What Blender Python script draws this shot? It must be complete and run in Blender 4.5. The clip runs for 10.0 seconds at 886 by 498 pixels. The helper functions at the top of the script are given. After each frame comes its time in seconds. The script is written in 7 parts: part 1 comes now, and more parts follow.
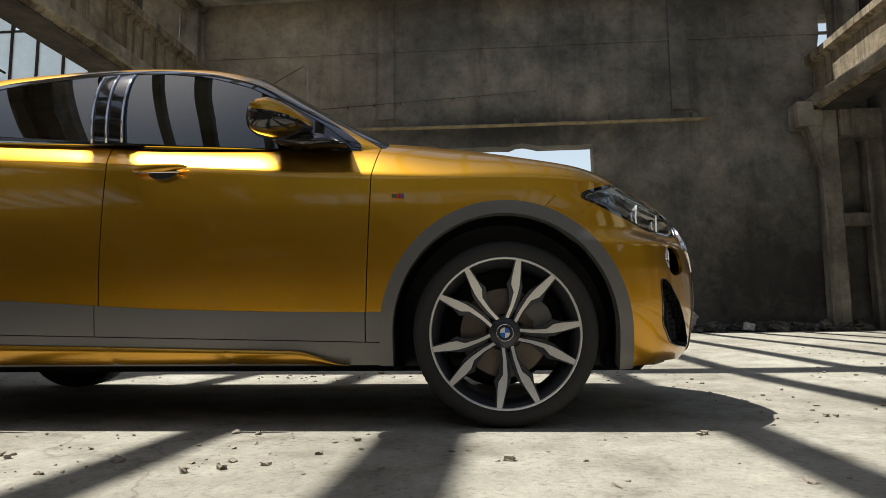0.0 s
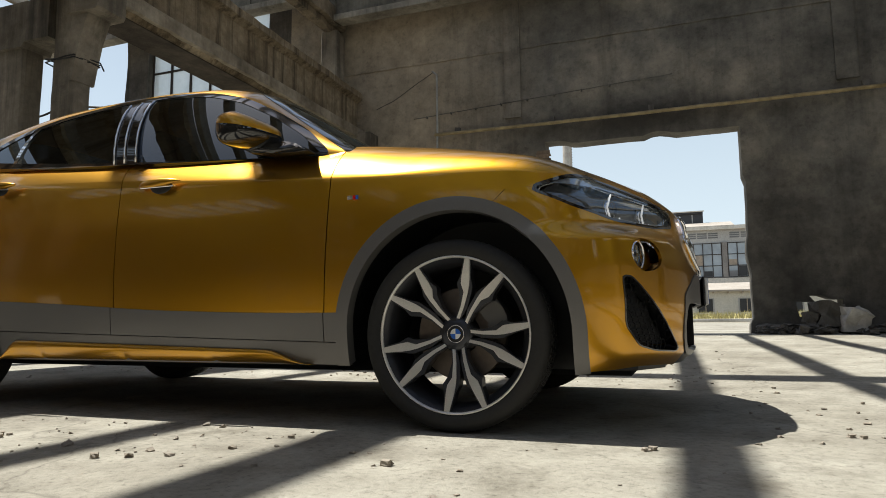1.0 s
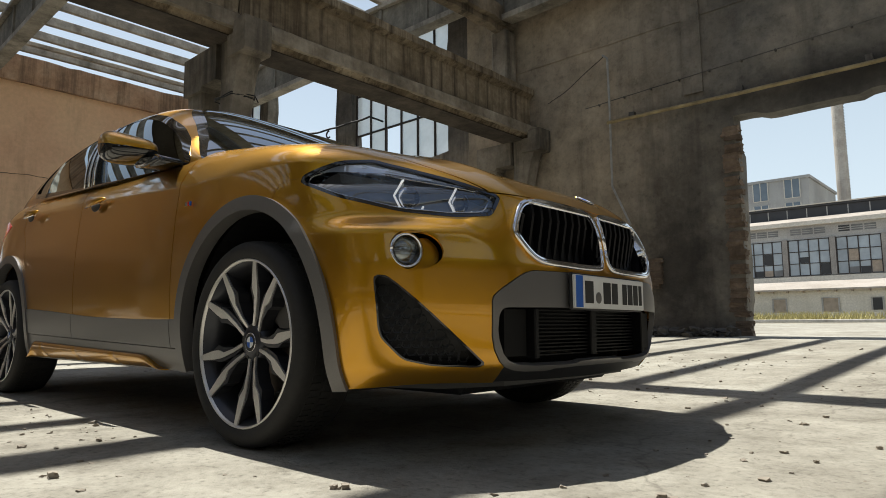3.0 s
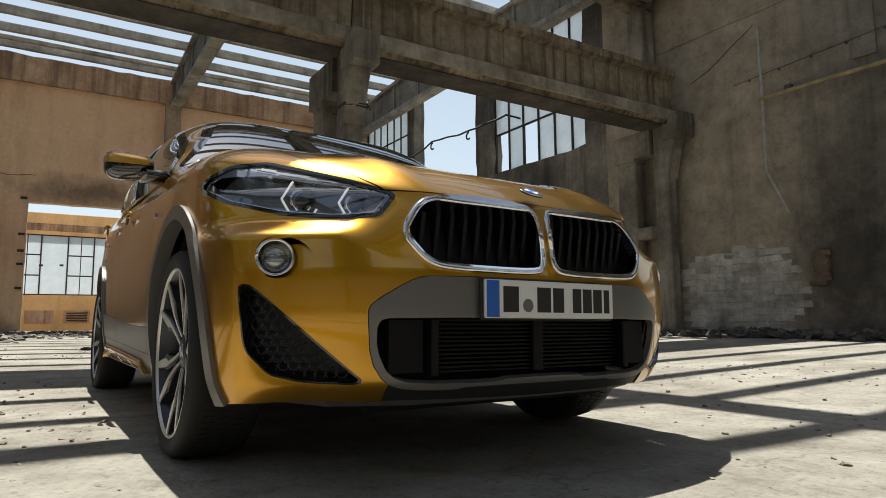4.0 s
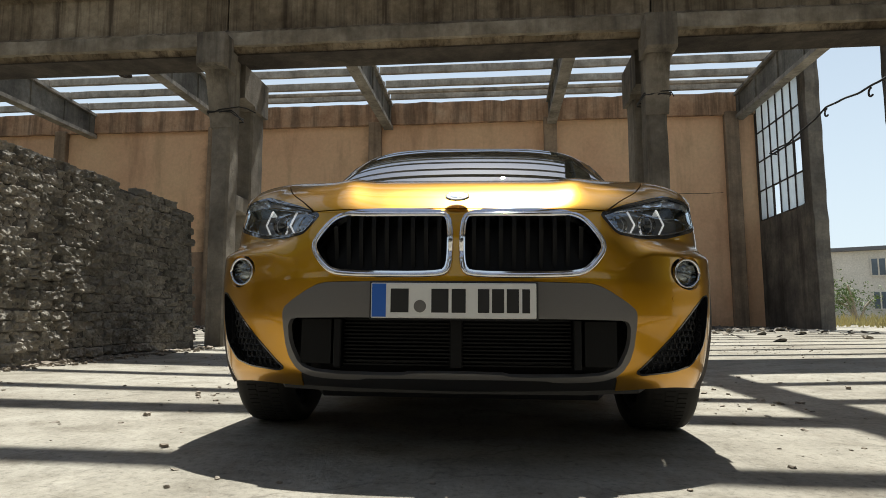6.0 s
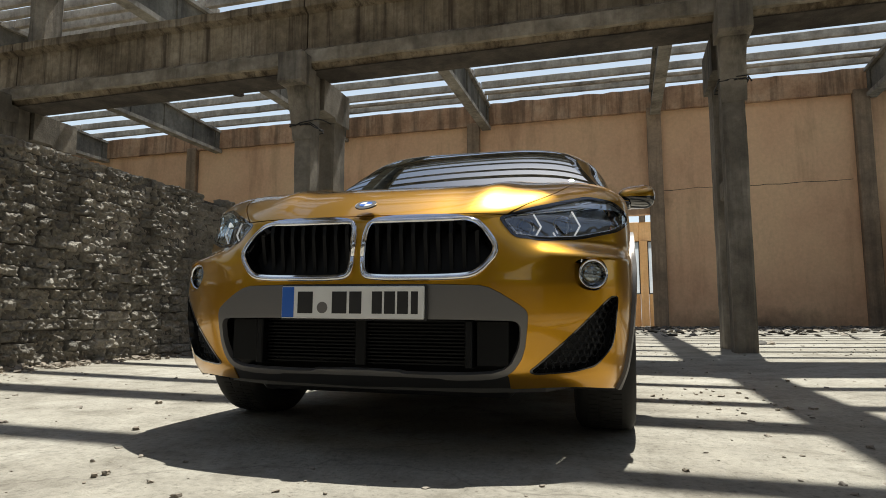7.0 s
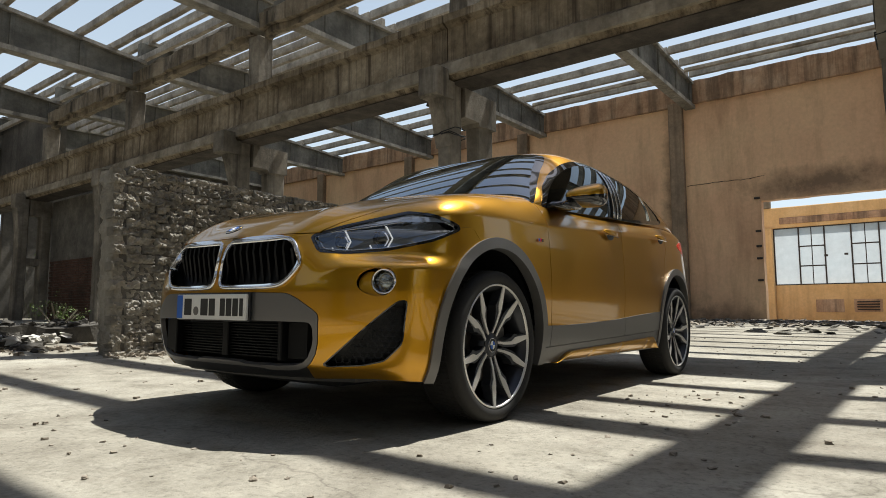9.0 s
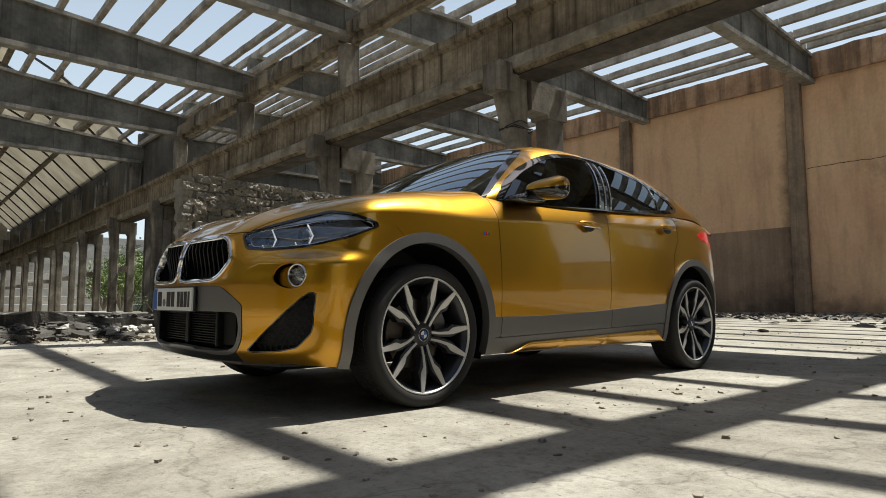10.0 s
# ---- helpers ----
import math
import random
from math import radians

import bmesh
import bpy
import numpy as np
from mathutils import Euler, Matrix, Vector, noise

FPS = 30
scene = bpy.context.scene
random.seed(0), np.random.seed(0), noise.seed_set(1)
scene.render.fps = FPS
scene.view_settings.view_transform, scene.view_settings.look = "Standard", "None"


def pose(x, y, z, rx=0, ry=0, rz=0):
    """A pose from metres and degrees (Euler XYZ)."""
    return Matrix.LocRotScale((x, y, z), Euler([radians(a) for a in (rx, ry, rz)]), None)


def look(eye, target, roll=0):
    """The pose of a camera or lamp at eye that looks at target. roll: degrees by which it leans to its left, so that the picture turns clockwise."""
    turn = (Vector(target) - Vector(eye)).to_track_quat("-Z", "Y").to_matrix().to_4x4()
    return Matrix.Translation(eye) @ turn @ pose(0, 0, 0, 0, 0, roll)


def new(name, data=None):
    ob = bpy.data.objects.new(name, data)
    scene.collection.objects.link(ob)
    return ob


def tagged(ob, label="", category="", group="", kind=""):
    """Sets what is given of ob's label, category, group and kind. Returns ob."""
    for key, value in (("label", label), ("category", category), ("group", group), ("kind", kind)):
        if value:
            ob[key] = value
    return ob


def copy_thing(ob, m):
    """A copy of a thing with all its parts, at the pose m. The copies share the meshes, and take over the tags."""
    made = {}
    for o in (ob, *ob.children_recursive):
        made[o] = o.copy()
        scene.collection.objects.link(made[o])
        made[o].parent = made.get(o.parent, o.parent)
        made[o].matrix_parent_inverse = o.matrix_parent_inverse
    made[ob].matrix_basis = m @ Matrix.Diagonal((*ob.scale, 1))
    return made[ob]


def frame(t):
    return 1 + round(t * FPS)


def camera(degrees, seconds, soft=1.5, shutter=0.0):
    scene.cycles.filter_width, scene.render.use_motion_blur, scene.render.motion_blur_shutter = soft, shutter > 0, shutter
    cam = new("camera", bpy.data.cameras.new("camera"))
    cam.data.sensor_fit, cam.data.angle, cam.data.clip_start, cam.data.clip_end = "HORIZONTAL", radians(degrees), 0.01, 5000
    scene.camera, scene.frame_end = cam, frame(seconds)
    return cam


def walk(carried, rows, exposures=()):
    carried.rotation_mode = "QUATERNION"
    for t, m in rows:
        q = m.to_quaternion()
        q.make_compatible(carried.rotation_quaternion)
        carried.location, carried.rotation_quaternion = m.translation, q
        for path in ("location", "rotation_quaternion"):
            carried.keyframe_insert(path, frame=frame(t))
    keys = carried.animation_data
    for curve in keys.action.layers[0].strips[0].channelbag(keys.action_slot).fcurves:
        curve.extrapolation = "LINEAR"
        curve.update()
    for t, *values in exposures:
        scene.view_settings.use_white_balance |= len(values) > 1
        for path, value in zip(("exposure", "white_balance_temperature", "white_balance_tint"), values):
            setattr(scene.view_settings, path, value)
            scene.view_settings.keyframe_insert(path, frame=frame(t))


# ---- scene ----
cam = camera(70.1, 10.0, soft=0.9)
METRES, EYE, TILT, LEAN, TURN = 7.953, 0.406, 0.0, 0.0, 4.7
ROWS = [
    (0.0, 0.0, 0.0, 0.0, 0.06, 6.24, 0.51),
    (0.5, 0.0487, 0.006, -0.0008, 7.07, 6.23, 0.5),
    (1.0, 0.0978, 0.0188, -0.0001, 15.46, 6.28, 0.48),
    (1.5, 0.1409, 0.0342, 0.0013, 21.41, 6.37, 0.47),
    (2.0, 0.1848, 0.0575, 0.0024, 27.39, 6.33, 0.41),
    (3.5, 0.2804, 0.1761, 0.0012, 44.11, 6.45, 0.57),
    (4.0, 0.3064, 0.2195, 0.0051, 53.15, 6.43, 0.48),
    (4.5, 0.3322, 0.2576, 0.0103, 64.98, 6.5, 0.36),
    (5.0, 0.3562, 0.305, 0.0106, 74.54, 6.51, 0.21),
    (5.5, 0.3727, 0.3439, 0.0084, 80.33, 6.49, 0.28),
    (6.0, 0.3848, 0.3906, 0.0047, 90.38, 6.43, 0.14),
    (7.5, 0.3963, 0.527, 0.0056, 105.72, 6.35, 0.15),
    (8.0, 0.3942, 0.5767, 0.0073, 113.08, 6.3, 0.11),
    (8.5, 0.3844, 0.6267, 0.0085, 120.28, 6.18, 0.1),
    (9.0, 0.3601, 0.6822, 0.009, 123.01, 5.72, 0.11),
    (9.5, 0.3375, 0.7324, 0.0096, 126.47, 5.44, 0.13),
    (10.0, 0.3067, 0.7807, 0.0071, 134.02, 5.21, 0.15),
]
walk(cam, [(t, pose(0, 0, EYE, TILT, LEAN, TURN) @ pose(METRES * x, METRES * y, METRES * z, 90 + pitch, roll, yaw)) for t, x, y, z, yaw, pitch, roll in ROWS])

# ---- light ----
SHADE = Vector((0.452, -0.062, -1.0))          # way of the sun's rays
sun_data = bpy.data.lights.new("sun", "SUN")
sun_data.energy, sun_data.angle, sun_data.color = 5.0, radians(0.53), (1.0, 0.988, 0.92)
sun = new("sun", sun_data)
sun.matrix_world = look((-8.0, 3.0, 30.0), Vector((-8.0, 3.0, 30.0)) + SHADE)
world = bpy.data.worlds.new("sky")
scene.world = world
world.use_nodes = True
wn = world.node_tree
sky = wn.nodes.new("ShaderNodeTexSky")
sky.sky_type, sky.sun_disc = "NISHITA", False
sky.sun_elevation, sky.sun_rotation = radians(65.5), radians(-90)
sky.dust_density, sky.air_density, sky.ozone_density = 1.2, 1.0, 1.5
haze = wn.nodes.new("ShaderNodeMix")          # white haze of a hot day over the clear sky
haze.data_type, haze.inputs[7].default_value = "RGBA", (7.2, 8.4, 9.1, 1)
height = wn.nodes.new("ShaderNodeSeparateXYZ")
wn.links.new(wn.nodes.new("ShaderNodeTexCoord").outputs["Generated"], height.inputs["Vector"])
thin = wn.nodes.new("ShaderNodeMapRange")      # thick at the horizon, thin overhead
for key, value in (("From Min", 0.0), ("From Max", 0.85), ("To Min", 0.95), ("To Max", 0.05)):
    thin.inputs[key].default_value = value
wn.links.new(height.outputs["Z"], thin.inputs["Value"])
wn.links.new(thin.outputs["Result"], haze.inputs[0])
wn.links.new(sky.outputs["Color"], haze.inputs[6])
wn.links.new(haze.outputs[2], wn.nodes["Background"].inputs["Color"])
wn.nodes["Background"].inputs["Strength"].default_value = 0.073
scene.view_settings.exposure = 0.62


# ---- materials ----
NORTH, WEST, EAST, SOUTH = 12.6, -20.3, 7.3, -66.4      # inner faces of the hall walls


def shader(name):
    m = bpy.data.materials.new(name)
    m.use_nodes = True
    nt = m.node_tree
    return m, nt, nt.nodes["Principled BSDF"]


def node(nt, kind, **values):
    n = nt.nodes.new(kind)
    for key, value in values.items():
        n.inputs[key.replace("_", " ")].default_value = value
    return n


def ramp(nt, fac, stops):
    r = nt.nodes.new("ShaderNodeValToRGB")
    r.color_ramp.elements[0].position, r.color_ramp.elements[0].color = stops[0][0], (*stops[0][1], 1)
    r.color_ramp.elements[1].position, r.color_ramp.elements[1].color = stops[-1][0], (*stops[-1][1], 1)
    for p, c in stops[1:-1]:
        r.color_ramp.elements.new(p).color = (*c, 1)
    nt.links.new(fac, r.inputs["Fac"])
    return r.outputs["Color"]


def mix(nt, fac, a, b, how="MIX"):
    m = nt.nodes.new("ShaderNodeMix")
    m.data_type, m.blend_type = "RGBA", how
    for value, k in ((fac, 0), (a, 6), (b, 7)):
        if isinstance(value, (int, float)):
            m.inputs[k].default_value = value
        elif isinstance(value, tuple):
            m.inputs[k].default_value = (*value, 1)
        else:
            nt.links.new(value, m.inputs[k])
    return m.outputs[2]


def coords(nt, scale=(1, 1, 1), where="Position"):
    if where == "Position":
        src = nt.nodes.new("ShaderNodeNewGeometry").outputs["Position"]
    else:
        src = nt.nodes.new("ShaderNodeTexCoord").outputs["Object"]
    mp = nt.nodes.new("ShaderNodeMapping")
    mp.inputs["Scale"].default_value = scale
    nt.links.new(src, mp.inputs["Vector"])
    return mp.outputs["Vector"]


def noisy(nt, vec, scale, detail=6, rough=0.6):
    n = node(nt, "ShaderNodeTexNoise", Scale=scale, Detail=detail, Roughness=rough)
    nt.links.new(vec, n.inputs["Vector"])
    return n.outputs["Fac"]


def relief(nt, bsdf, height, strength, distance=0.02):
    b = node(nt, "ShaderNodeBump", Strength=strength, Distance=distance)
    nt.links.new(height, b.inputs["Height"])
    nt.links.new(b.outputs["Normal"], bsdf.inputs["Normal"])


def weathered(name, dark, mid, light, rough=0.9, soot=(), deep=0.03, streak=0.5, bump=0.5, big=0.35, stain=(0.03, 0.028, 0.025), vary=0.0, cut=(0.5, 0.72), grain=0.55, run=2.6):
    """Old mineral surface: broad patches, fine grain, streaks that run down, pits."""
    m, nt, b = shader(name)
    v = coords(nt)
    broad = noisy(nt, v, big, 8, 0.62)
    fine = noisy(nt, v, 9.0, 10, 0.7)
    col = ramp(nt, broad, [(0.3, dark), (0.5, mid), (0.72, light)])
    col = mix(nt, grain, col, ramp(nt, fine, [(0.25, (0.45, 0.45, 0.45)), (0.75, (1.3, 1.3, 1.3))]), "MULTIPLY")
    runs = noisy(nt, coords(nt, (run, run, 0.16)), 1.0, 9, 0.7)
    mask = ramp(nt, runs, [(cut[0], (0, 0, 0)), (cut[1], (streak, streak, streak))])
    col = mix(nt, mask, col, stain)
    for sy, sz, wide, tall in soot:            # ragged soot marks of old fires and leaking pipes
        away = nt.nodes.new("ShaderNodeVectorMath")
        away.operation = "LENGTH"
        spot = nt.nodes.new("ShaderNodeMapping")
        spot.vector_type = "TEXTURE"
        spot.inputs["Location"].default_value, spot.inputs["Scale"].default_value = (-20.3, sy, sz), (2.0, wide * 2, tall * 2)
        nt.links.new(v, spot.inputs["Vector"])
        nt.links.new(spot.outputs["Vector"], away.inputs[0])
        ragged = nt.nodes.new("ShaderNodeMath")
        ragged.operation, ragged.inputs[1].default_value = "MULTIPLY_ADD", 0.55
        nt.links.new(noisy(nt, v, 2.6, 9, 0.7), ragged.inputs[0])
        nt.links.new(away.outputs["Value"], ragged.inputs[2])
        col = mix(nt, ramp(nt, ragged.outputs["Value"], [(0.36, (0.7, 0.7, 0.7)), (0.5, (0.4, 0.4, 0.4)), (0.72, (0, 0, 0))]), col, (0.05, 0.042, 0.036))
    if vary:
        info = nt.nodes.new("ShaderNodeObjectInfo")
        col = mix(nt, vary, col, ramp(nt, info.outputs["Random"], [(0.0, (0.35, 0.35, 0.35)), (1.0, (1.5, 1.45, 1.4))]), "MULTIPLY")
    nt.links.new(col, b.inputs["Base Color"])
    b.inputs["Roughness"].default_value = rough
    b.inputs["Specular IOR Level"].default_value = 0.2
    both = mix(nt, 0.5, fine, noisy(nt, v, 38.0, 6, 0.6))
    relief(nt, b, both, bump, deep)
    return m


def plain(name, color, rough=0.5, metal=0.0, coat=0.0, spec=0.5, grain=0.25, scale=30.0):
    m, nt, b = shader(name)
    v = coords(nt, where="Object")
    n = noisy(nt, v, scale, 5, 0.6)
    col = mix(nt, grain, color, ramp(nt, n, [(0.3, tuple(c * 0.5 for c in color)), (0.7, tuple(min(1, c * 1.35) for c in color))]))
    nt.links.new(col, b.inputs["Base Color"])
    b.inputs["Roughness"].default_value, b.inputs["Metallic"].default_value = rough, metal
    b.inputs["Coat Weight"].default_value, b.inputs["Specular IOR Level"].default_value = coat, spec
    return m


def glow(name, color, strength):
    m, nt, b = shader(name)
    b.inputs["Base Color"].default_value = (*color, 1)
    b.inputs["Emission Color"].default_value = (*color, 1)
    b.inputs["Emission Strength"].default_value = strength
    return m


def see_through(name, tint, gloss=1.0, ior=1.5):
    """Thin sheet of glass: clear or tinted straight through, mirror gloss by Fresnel."""
    m, nt, b = shader(name)
    nt.nodes.remove(b)
    t, g = nt.nodes.new("ShaderNodeBsdfTransparent"), nt.nodes.new("ShaderNodeBsdfGlossy")
    t.inputs["Color"].default_value = (*tint, 1)
    g.inputs["Roughness"].default_value = 0.0
    g.inputs["Color"].default_value = (0.88, 0.96, 1.0, 1)
    edge_on, rise, f = node(nt, "ShaderNodeLayerWeight", Blend=0.5), nt.nodes.new("ShaderNodeMath"), nt.nodes.new("ShaderNodeMath")
    rise.operation, f.operation = "POWER", "MULTIPLY_ADD"
    straight = ((ior - 1) / (ior + 1)) ** 2
    rise.inputs[1].default_value, f.inputs[1].default_value, f.inputs[2].default_value = 5.0, 1 - straight, straight
    nt.links.new(edge_on.outputs["Facing"], rise.inputs[0])
    nt.links.new(rise.outputs["Value"], f.inputs[0])
    s = nt.nodes.new("ShaderNodeMixShader")
    nt.links.new(f.outputs["Value"], s.inputs["Fac"])
    nt.links.new(t.outputs["BSDF"], s.inputs[1])
    nt.links.new(g.outputs["BSDF"], s.inputs[2])
    nt.links.new(s.outputs["Shader"], nt.nodes["Material Output"].inputs["Surface"])
    return m


CONCRETE_DARK = weathered("dark_concrete", (0.075, 0.07, 0.064), (0.15, 0.14, 0.126), (0.26, 0.24, 0.212), streak=0.6, bump=0.6)
CONCRETE = weathered("old_concrete", (0.121, 0.099, 0.071), (0.259, 0.218, 0.164), (0.437, 0.38, 0.297), streak=0.85, bump=0.7, big=0.8, cut=(0.48, 0.64))
CONCRETE_GREY = weathered("grey_concrete", (0.095, 0.083, 0.065), (0.215, 0.19, 0.155), (0.41, 0.37, 0.305), streak=0.75, bump=0.6, big=0.9, cut=(0.47, 0.66))
SOOT = [(-1.9, 0.2, 2.2, 1.5), (0.3, 0.0, 2.4, 1.0), (-1.45, 3.2, 0.55, 6.0), (-7.75, 3.2, 0.55, 6.0), (-5.2, 0.0, 3.2, 1.2), (-10.5, 0.0, 3.2, 1.1), (8.4, 0.0, 4.2, 1.0), (3.2, 4.55, 3.4, 0.75)]   # y, z, half width, half height
ORANGE = weathered("ochre_plaster", (0.63, 0.385, 0.245), (0.72, 0.475, 0.3), (0.77, 0.545, 0.34), streak=0.55, bump=0.06, grain=0.25, big=0.3, stain=(0.24, 0.14, 0.09), cut=(0.5, 0.75), run=0.9, soot=SOOT)
PILASTER = weathered("greyed_plaster", (0.19, 0.145, 0.105), (0.3, 0.225, 0.16), (0.42, 0.31, 0.21), streak=0.6, bump=0.3, big=0.9, stain=(0.09, 0.07, 0.055), cut=(0.45, 0.66), run=3.5)
YELLOW = weathered("yellow_ochre_paint", (0.60, 0.38, 0.17), (0.70, 0.46, 0.22), (0.76, 0.53, 0.28), streak=0.4, bump=0.1, grain=0.3, big=0.8, stain=(0.34, 0.2, 0.1), cut=(0.5, 0.72))
COPING = weathered("stained_lintel", (0.33, 0.2, 0.13), (0.46, 0.3, 0.195), (0.56, 0.41, 0.29), streak=0.55, bump=0.3, big=1.2, cut=(0.45, 0.6))
BRICK_GREY = weathered("rendered_brick", (0.24, 0.225, 0.19), (0.37, 0.345, 0.295), (0.52, 0.49, 0.43), streak=0.35, bump=1.0, big=2.0, vary=0.45, deep=0.09)
BRICK_RED = weathered("red_brick", (0.07, 0.045, 0.036), (0.125, 0.07, 0.052), (0.18, 0.105, 0.08), streak=0.6, bump=0.6, big=2.0, vary=0.5)
MORTAR = weathered("mortar", (0.09, 0.085, 0.075), (0.14, 0.13, 0.115), (0.2, 0.185, 0.165), streak=0.3, bump=0.8, big=2.0)
SOOTY = weathered("sooty_wall", (0.055, 0.05, 0.045), (0.155, 0.14, 0.12), (0.34, 0.295, 0.235), streak=0.75, bump=0.7, big=0.55, cut=(0.48, 0.68))


def north_material():
    """Sooty concrete: dark blotches, a wide tan patch by the crane column, pits."""
    m, nt, b = shader("sooty_patchy_concrete")
    v = coords(nt)
    broad, mid, fine = noisy(nt, v, 0.5, 9, 0.66), noisy(nt, v, 2.3, 9, 0.7), noisy(nt, v, 11.0, 9, 0.7)
    dark = ramp(nt, broad, [(0.3, (0.08, 0.077, 0.07)), (0.5, (0.185, 0.173, 0.152)), (0.7, (0.33, 0.295, 0.24))])
    tan = ramp(nt, broad, [(0.3, (0.22, 0.19, 0.15)), (0.7, (0.45, 0.375, 0.28))])
    where = nt.nodes.new("ShaderNodeSeparateXYZ")
    nt.links.new(v, where.inputs["Vector"])
    add = nt.nodes.new("ShaderNodeMath")
    add.operation = "MULTIPLY_ADD"
    add.inputs[1].default_value = 4.5
    nt.links.new(broad, add.inputs[0])
    nt.links.new(where.outputs["X"], add.inputs[2])
    span = nt.nodes.new("ShaderNodeMapRange")
    for key, value in (("From Min", -1.6), ("From Max", 0.6), ("To Min", 1.0), ("To Max", 0.0)):
        span.inputs[key].default_value = value
    nt.links.new(add.outputs["Value"], span.inputs["Value"])
    col = mix(nt, span.outputs["Result"], dark, tan)
    col = mix(nt, 0.75, col, ramp(nt, mid, [(0.3, (0.5, 0.5, 0.5)), (0.5, (0.95, 0.95, 0.95)), (0.72, (1.35, 1.32, 1.28))]), "MULTIPLY")
    col = mix(nt, 0.5, col, ramp(nt, fine, [(0.28, (0.4, 0.4, 0.4)), (0.45, (1, 1, 1)), (0.75, (1.25, 1.25, 1.25))]), "MULTIPLY")
    runs = ramp(nt, noisy(nt, coords(nt, (1.6, 1.6, 0.14)), 1.0, 9, 0.7), [(0.52, (0, 0, 0)), (0.75, (0.55, 0.55, 0.55))])
    col = mix(nt, runs, col, (0.03, 0.028, 0.026))
    for sx, sz, across, tall, much in ((5.2, 1.2, 3.0, 2.4, 0.85), (0.3, 4.15, 3.4, 0.55, 0.7), (-2.6, 1.5, 1.2, 2.3, 0.8), (2.6, 1.8, 0.8, 2.4, 0.6), (4.6, 6.6, 1.6, 1.1, 0.45), (-0.6, 6.4, 1.3, 1.0, 0.4)):     # large ragged dark patches
        away, spot, ragged = nt.nodes.new("ShaderNodeVectorMath"), nt.nodes.new("ShaderNodeMapping"), nt.nodes.new("ShaderNodeMath")
        away.operation, spot.vector_type = "LENGTH", "TEXTURE"
        spot.inputs["Location"].default_value, spot.inputs["Scale"].default_value = (sx, NORTH, sz), (across * 2, 4.0, tall * 2)
        nt.links.new(v, spot.inputs["Vector"])
        nt.links.new(spot.outputs["Vector"], away.inputs[0])
        ragged.operation, ragged.inputs[1].default_value = "MULTIPLY_ADD", 0.6
        nt.links.new(noisy(nt, v, 1.9, 9, 0.7), ragged.inputs[0])
        nt.links.new(away.outputs["Value"], ragged.inputs[2])
        col = mix(nt, ramp(nt, ragged.outputs["Value"], [(0.42, (much,) * 3), (0.62, (much * 0.5,) * 3), (0.85, (0, 0, 0))]), col, (0.028, 0.026, 0.024))
    nt.links.new(col, b.inputs["Base Color"])
    b.inputs["Roughness"].default_value, b.inputs["Specular IOR Level"].default_value = 0.92, 0.2
    relief(nt, b, mix(nt, 0.5, mid, fine), 0.7, 0.03)
    return m


NORTH_WALL = north_material()
DADO = weathered("grey_dado", (0.25, 0.18, 0.13), (0.36, 0.255, 0.18), (0.45, 0.315, 0.22), grain=0.3, streak=0.45, bump=0.2, big=0.5, stain=(0.1, 0.075, 0.06), cut=(0.45, 0.7), soot=SOOT)
# webs and ribs of the roof girders: a darker tone than the flanges
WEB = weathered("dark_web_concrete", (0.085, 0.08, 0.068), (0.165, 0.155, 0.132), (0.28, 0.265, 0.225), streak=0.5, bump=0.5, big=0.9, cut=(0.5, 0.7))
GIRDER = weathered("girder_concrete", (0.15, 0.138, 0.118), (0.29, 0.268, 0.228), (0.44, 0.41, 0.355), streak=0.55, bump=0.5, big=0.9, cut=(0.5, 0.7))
PURLIN = weathered("purlin_concrete", (0.2, 0.175, 0.142), (0.39, 0.345, 0.285), (0.56, 0.505, 0.435), streak=0.4, bump=0.6, big=1.6)
BEAM = weathered("streaked_concrete", (0.105, 0.08, 0.05), (0.275, 0.222, 0.153), (0.47, 0.395, 0.288), streak=0.8, bump=0.8, big=0.9, stain=(0.045, 0.032, 0.022), cut=(0.47, 0.64), run=6.0, grain=0.75)
FASCIA = weathered("worn_concrete", (0.15, 0.127, 0.095), (0.3, 0.262, 0.205), (0.47, 0.42, 0.34), streak=0.5, bump=0.7, big=1.6)
# dark tone for the shade under the crane beams; wall cracks share it
SOFFIT = weathered("shade_dark_concrete", (0.033, 0.028, 0.024), (0.068, 0.058, 0.048), (0.128, 0.108, 0.087), streak=0.3, bump=0.4, big=1.4)
STEEL = plain("rusty_steel", (0.055, 0.045, 0.04), 0.75, 0.4, grain=0.6)


def dusty_glass(name="dusty_glass", dust=0.8, clear=0.36):
    """Old panes: dust that daylight shines through, partly clear."""
    m, nt, b = shader(name)
    v = coords(nt)
    d, t = nt.nodes.new("ShaderNodeBsdfTranslucent"), nt.nodes.new("ShaderNodeBsdfTransparent")
    nt.links.new(ramp(nt, noisy(nt, v, 3.0, 8, 0.7), [(0.3, (dust * 0.93, dust * 0.95, dust * 0.97)), (0.7, (dust * 1.05, dust * 1.07, dust * 1.09))]), d.inputs["Color"])
    t.inputs["Color"].default_value = (0.8, 0.86, 0.88, 1)
    s = nt.nodes.new("ShaderNodeMixShader")
    nt.links.new(ramp(nt, noisy(nt, v, 1.3, 6, 0.6), [(0.35, (clear - 0.06,) * 3), (0.65, (clear + 0.06,) * 3)]), s.inputs["Fac"])
    nt.links.new(d.outputs["BSDF"], s.inputs[1])
    nt.links.new(t.outputs["BSDF"], s.inputs[2])
    nt.links.new(s.outputs["Shader"], nt.nodes["Material Output"].inputs["Surface"])
    nt.nodes.remove(b)
    return m


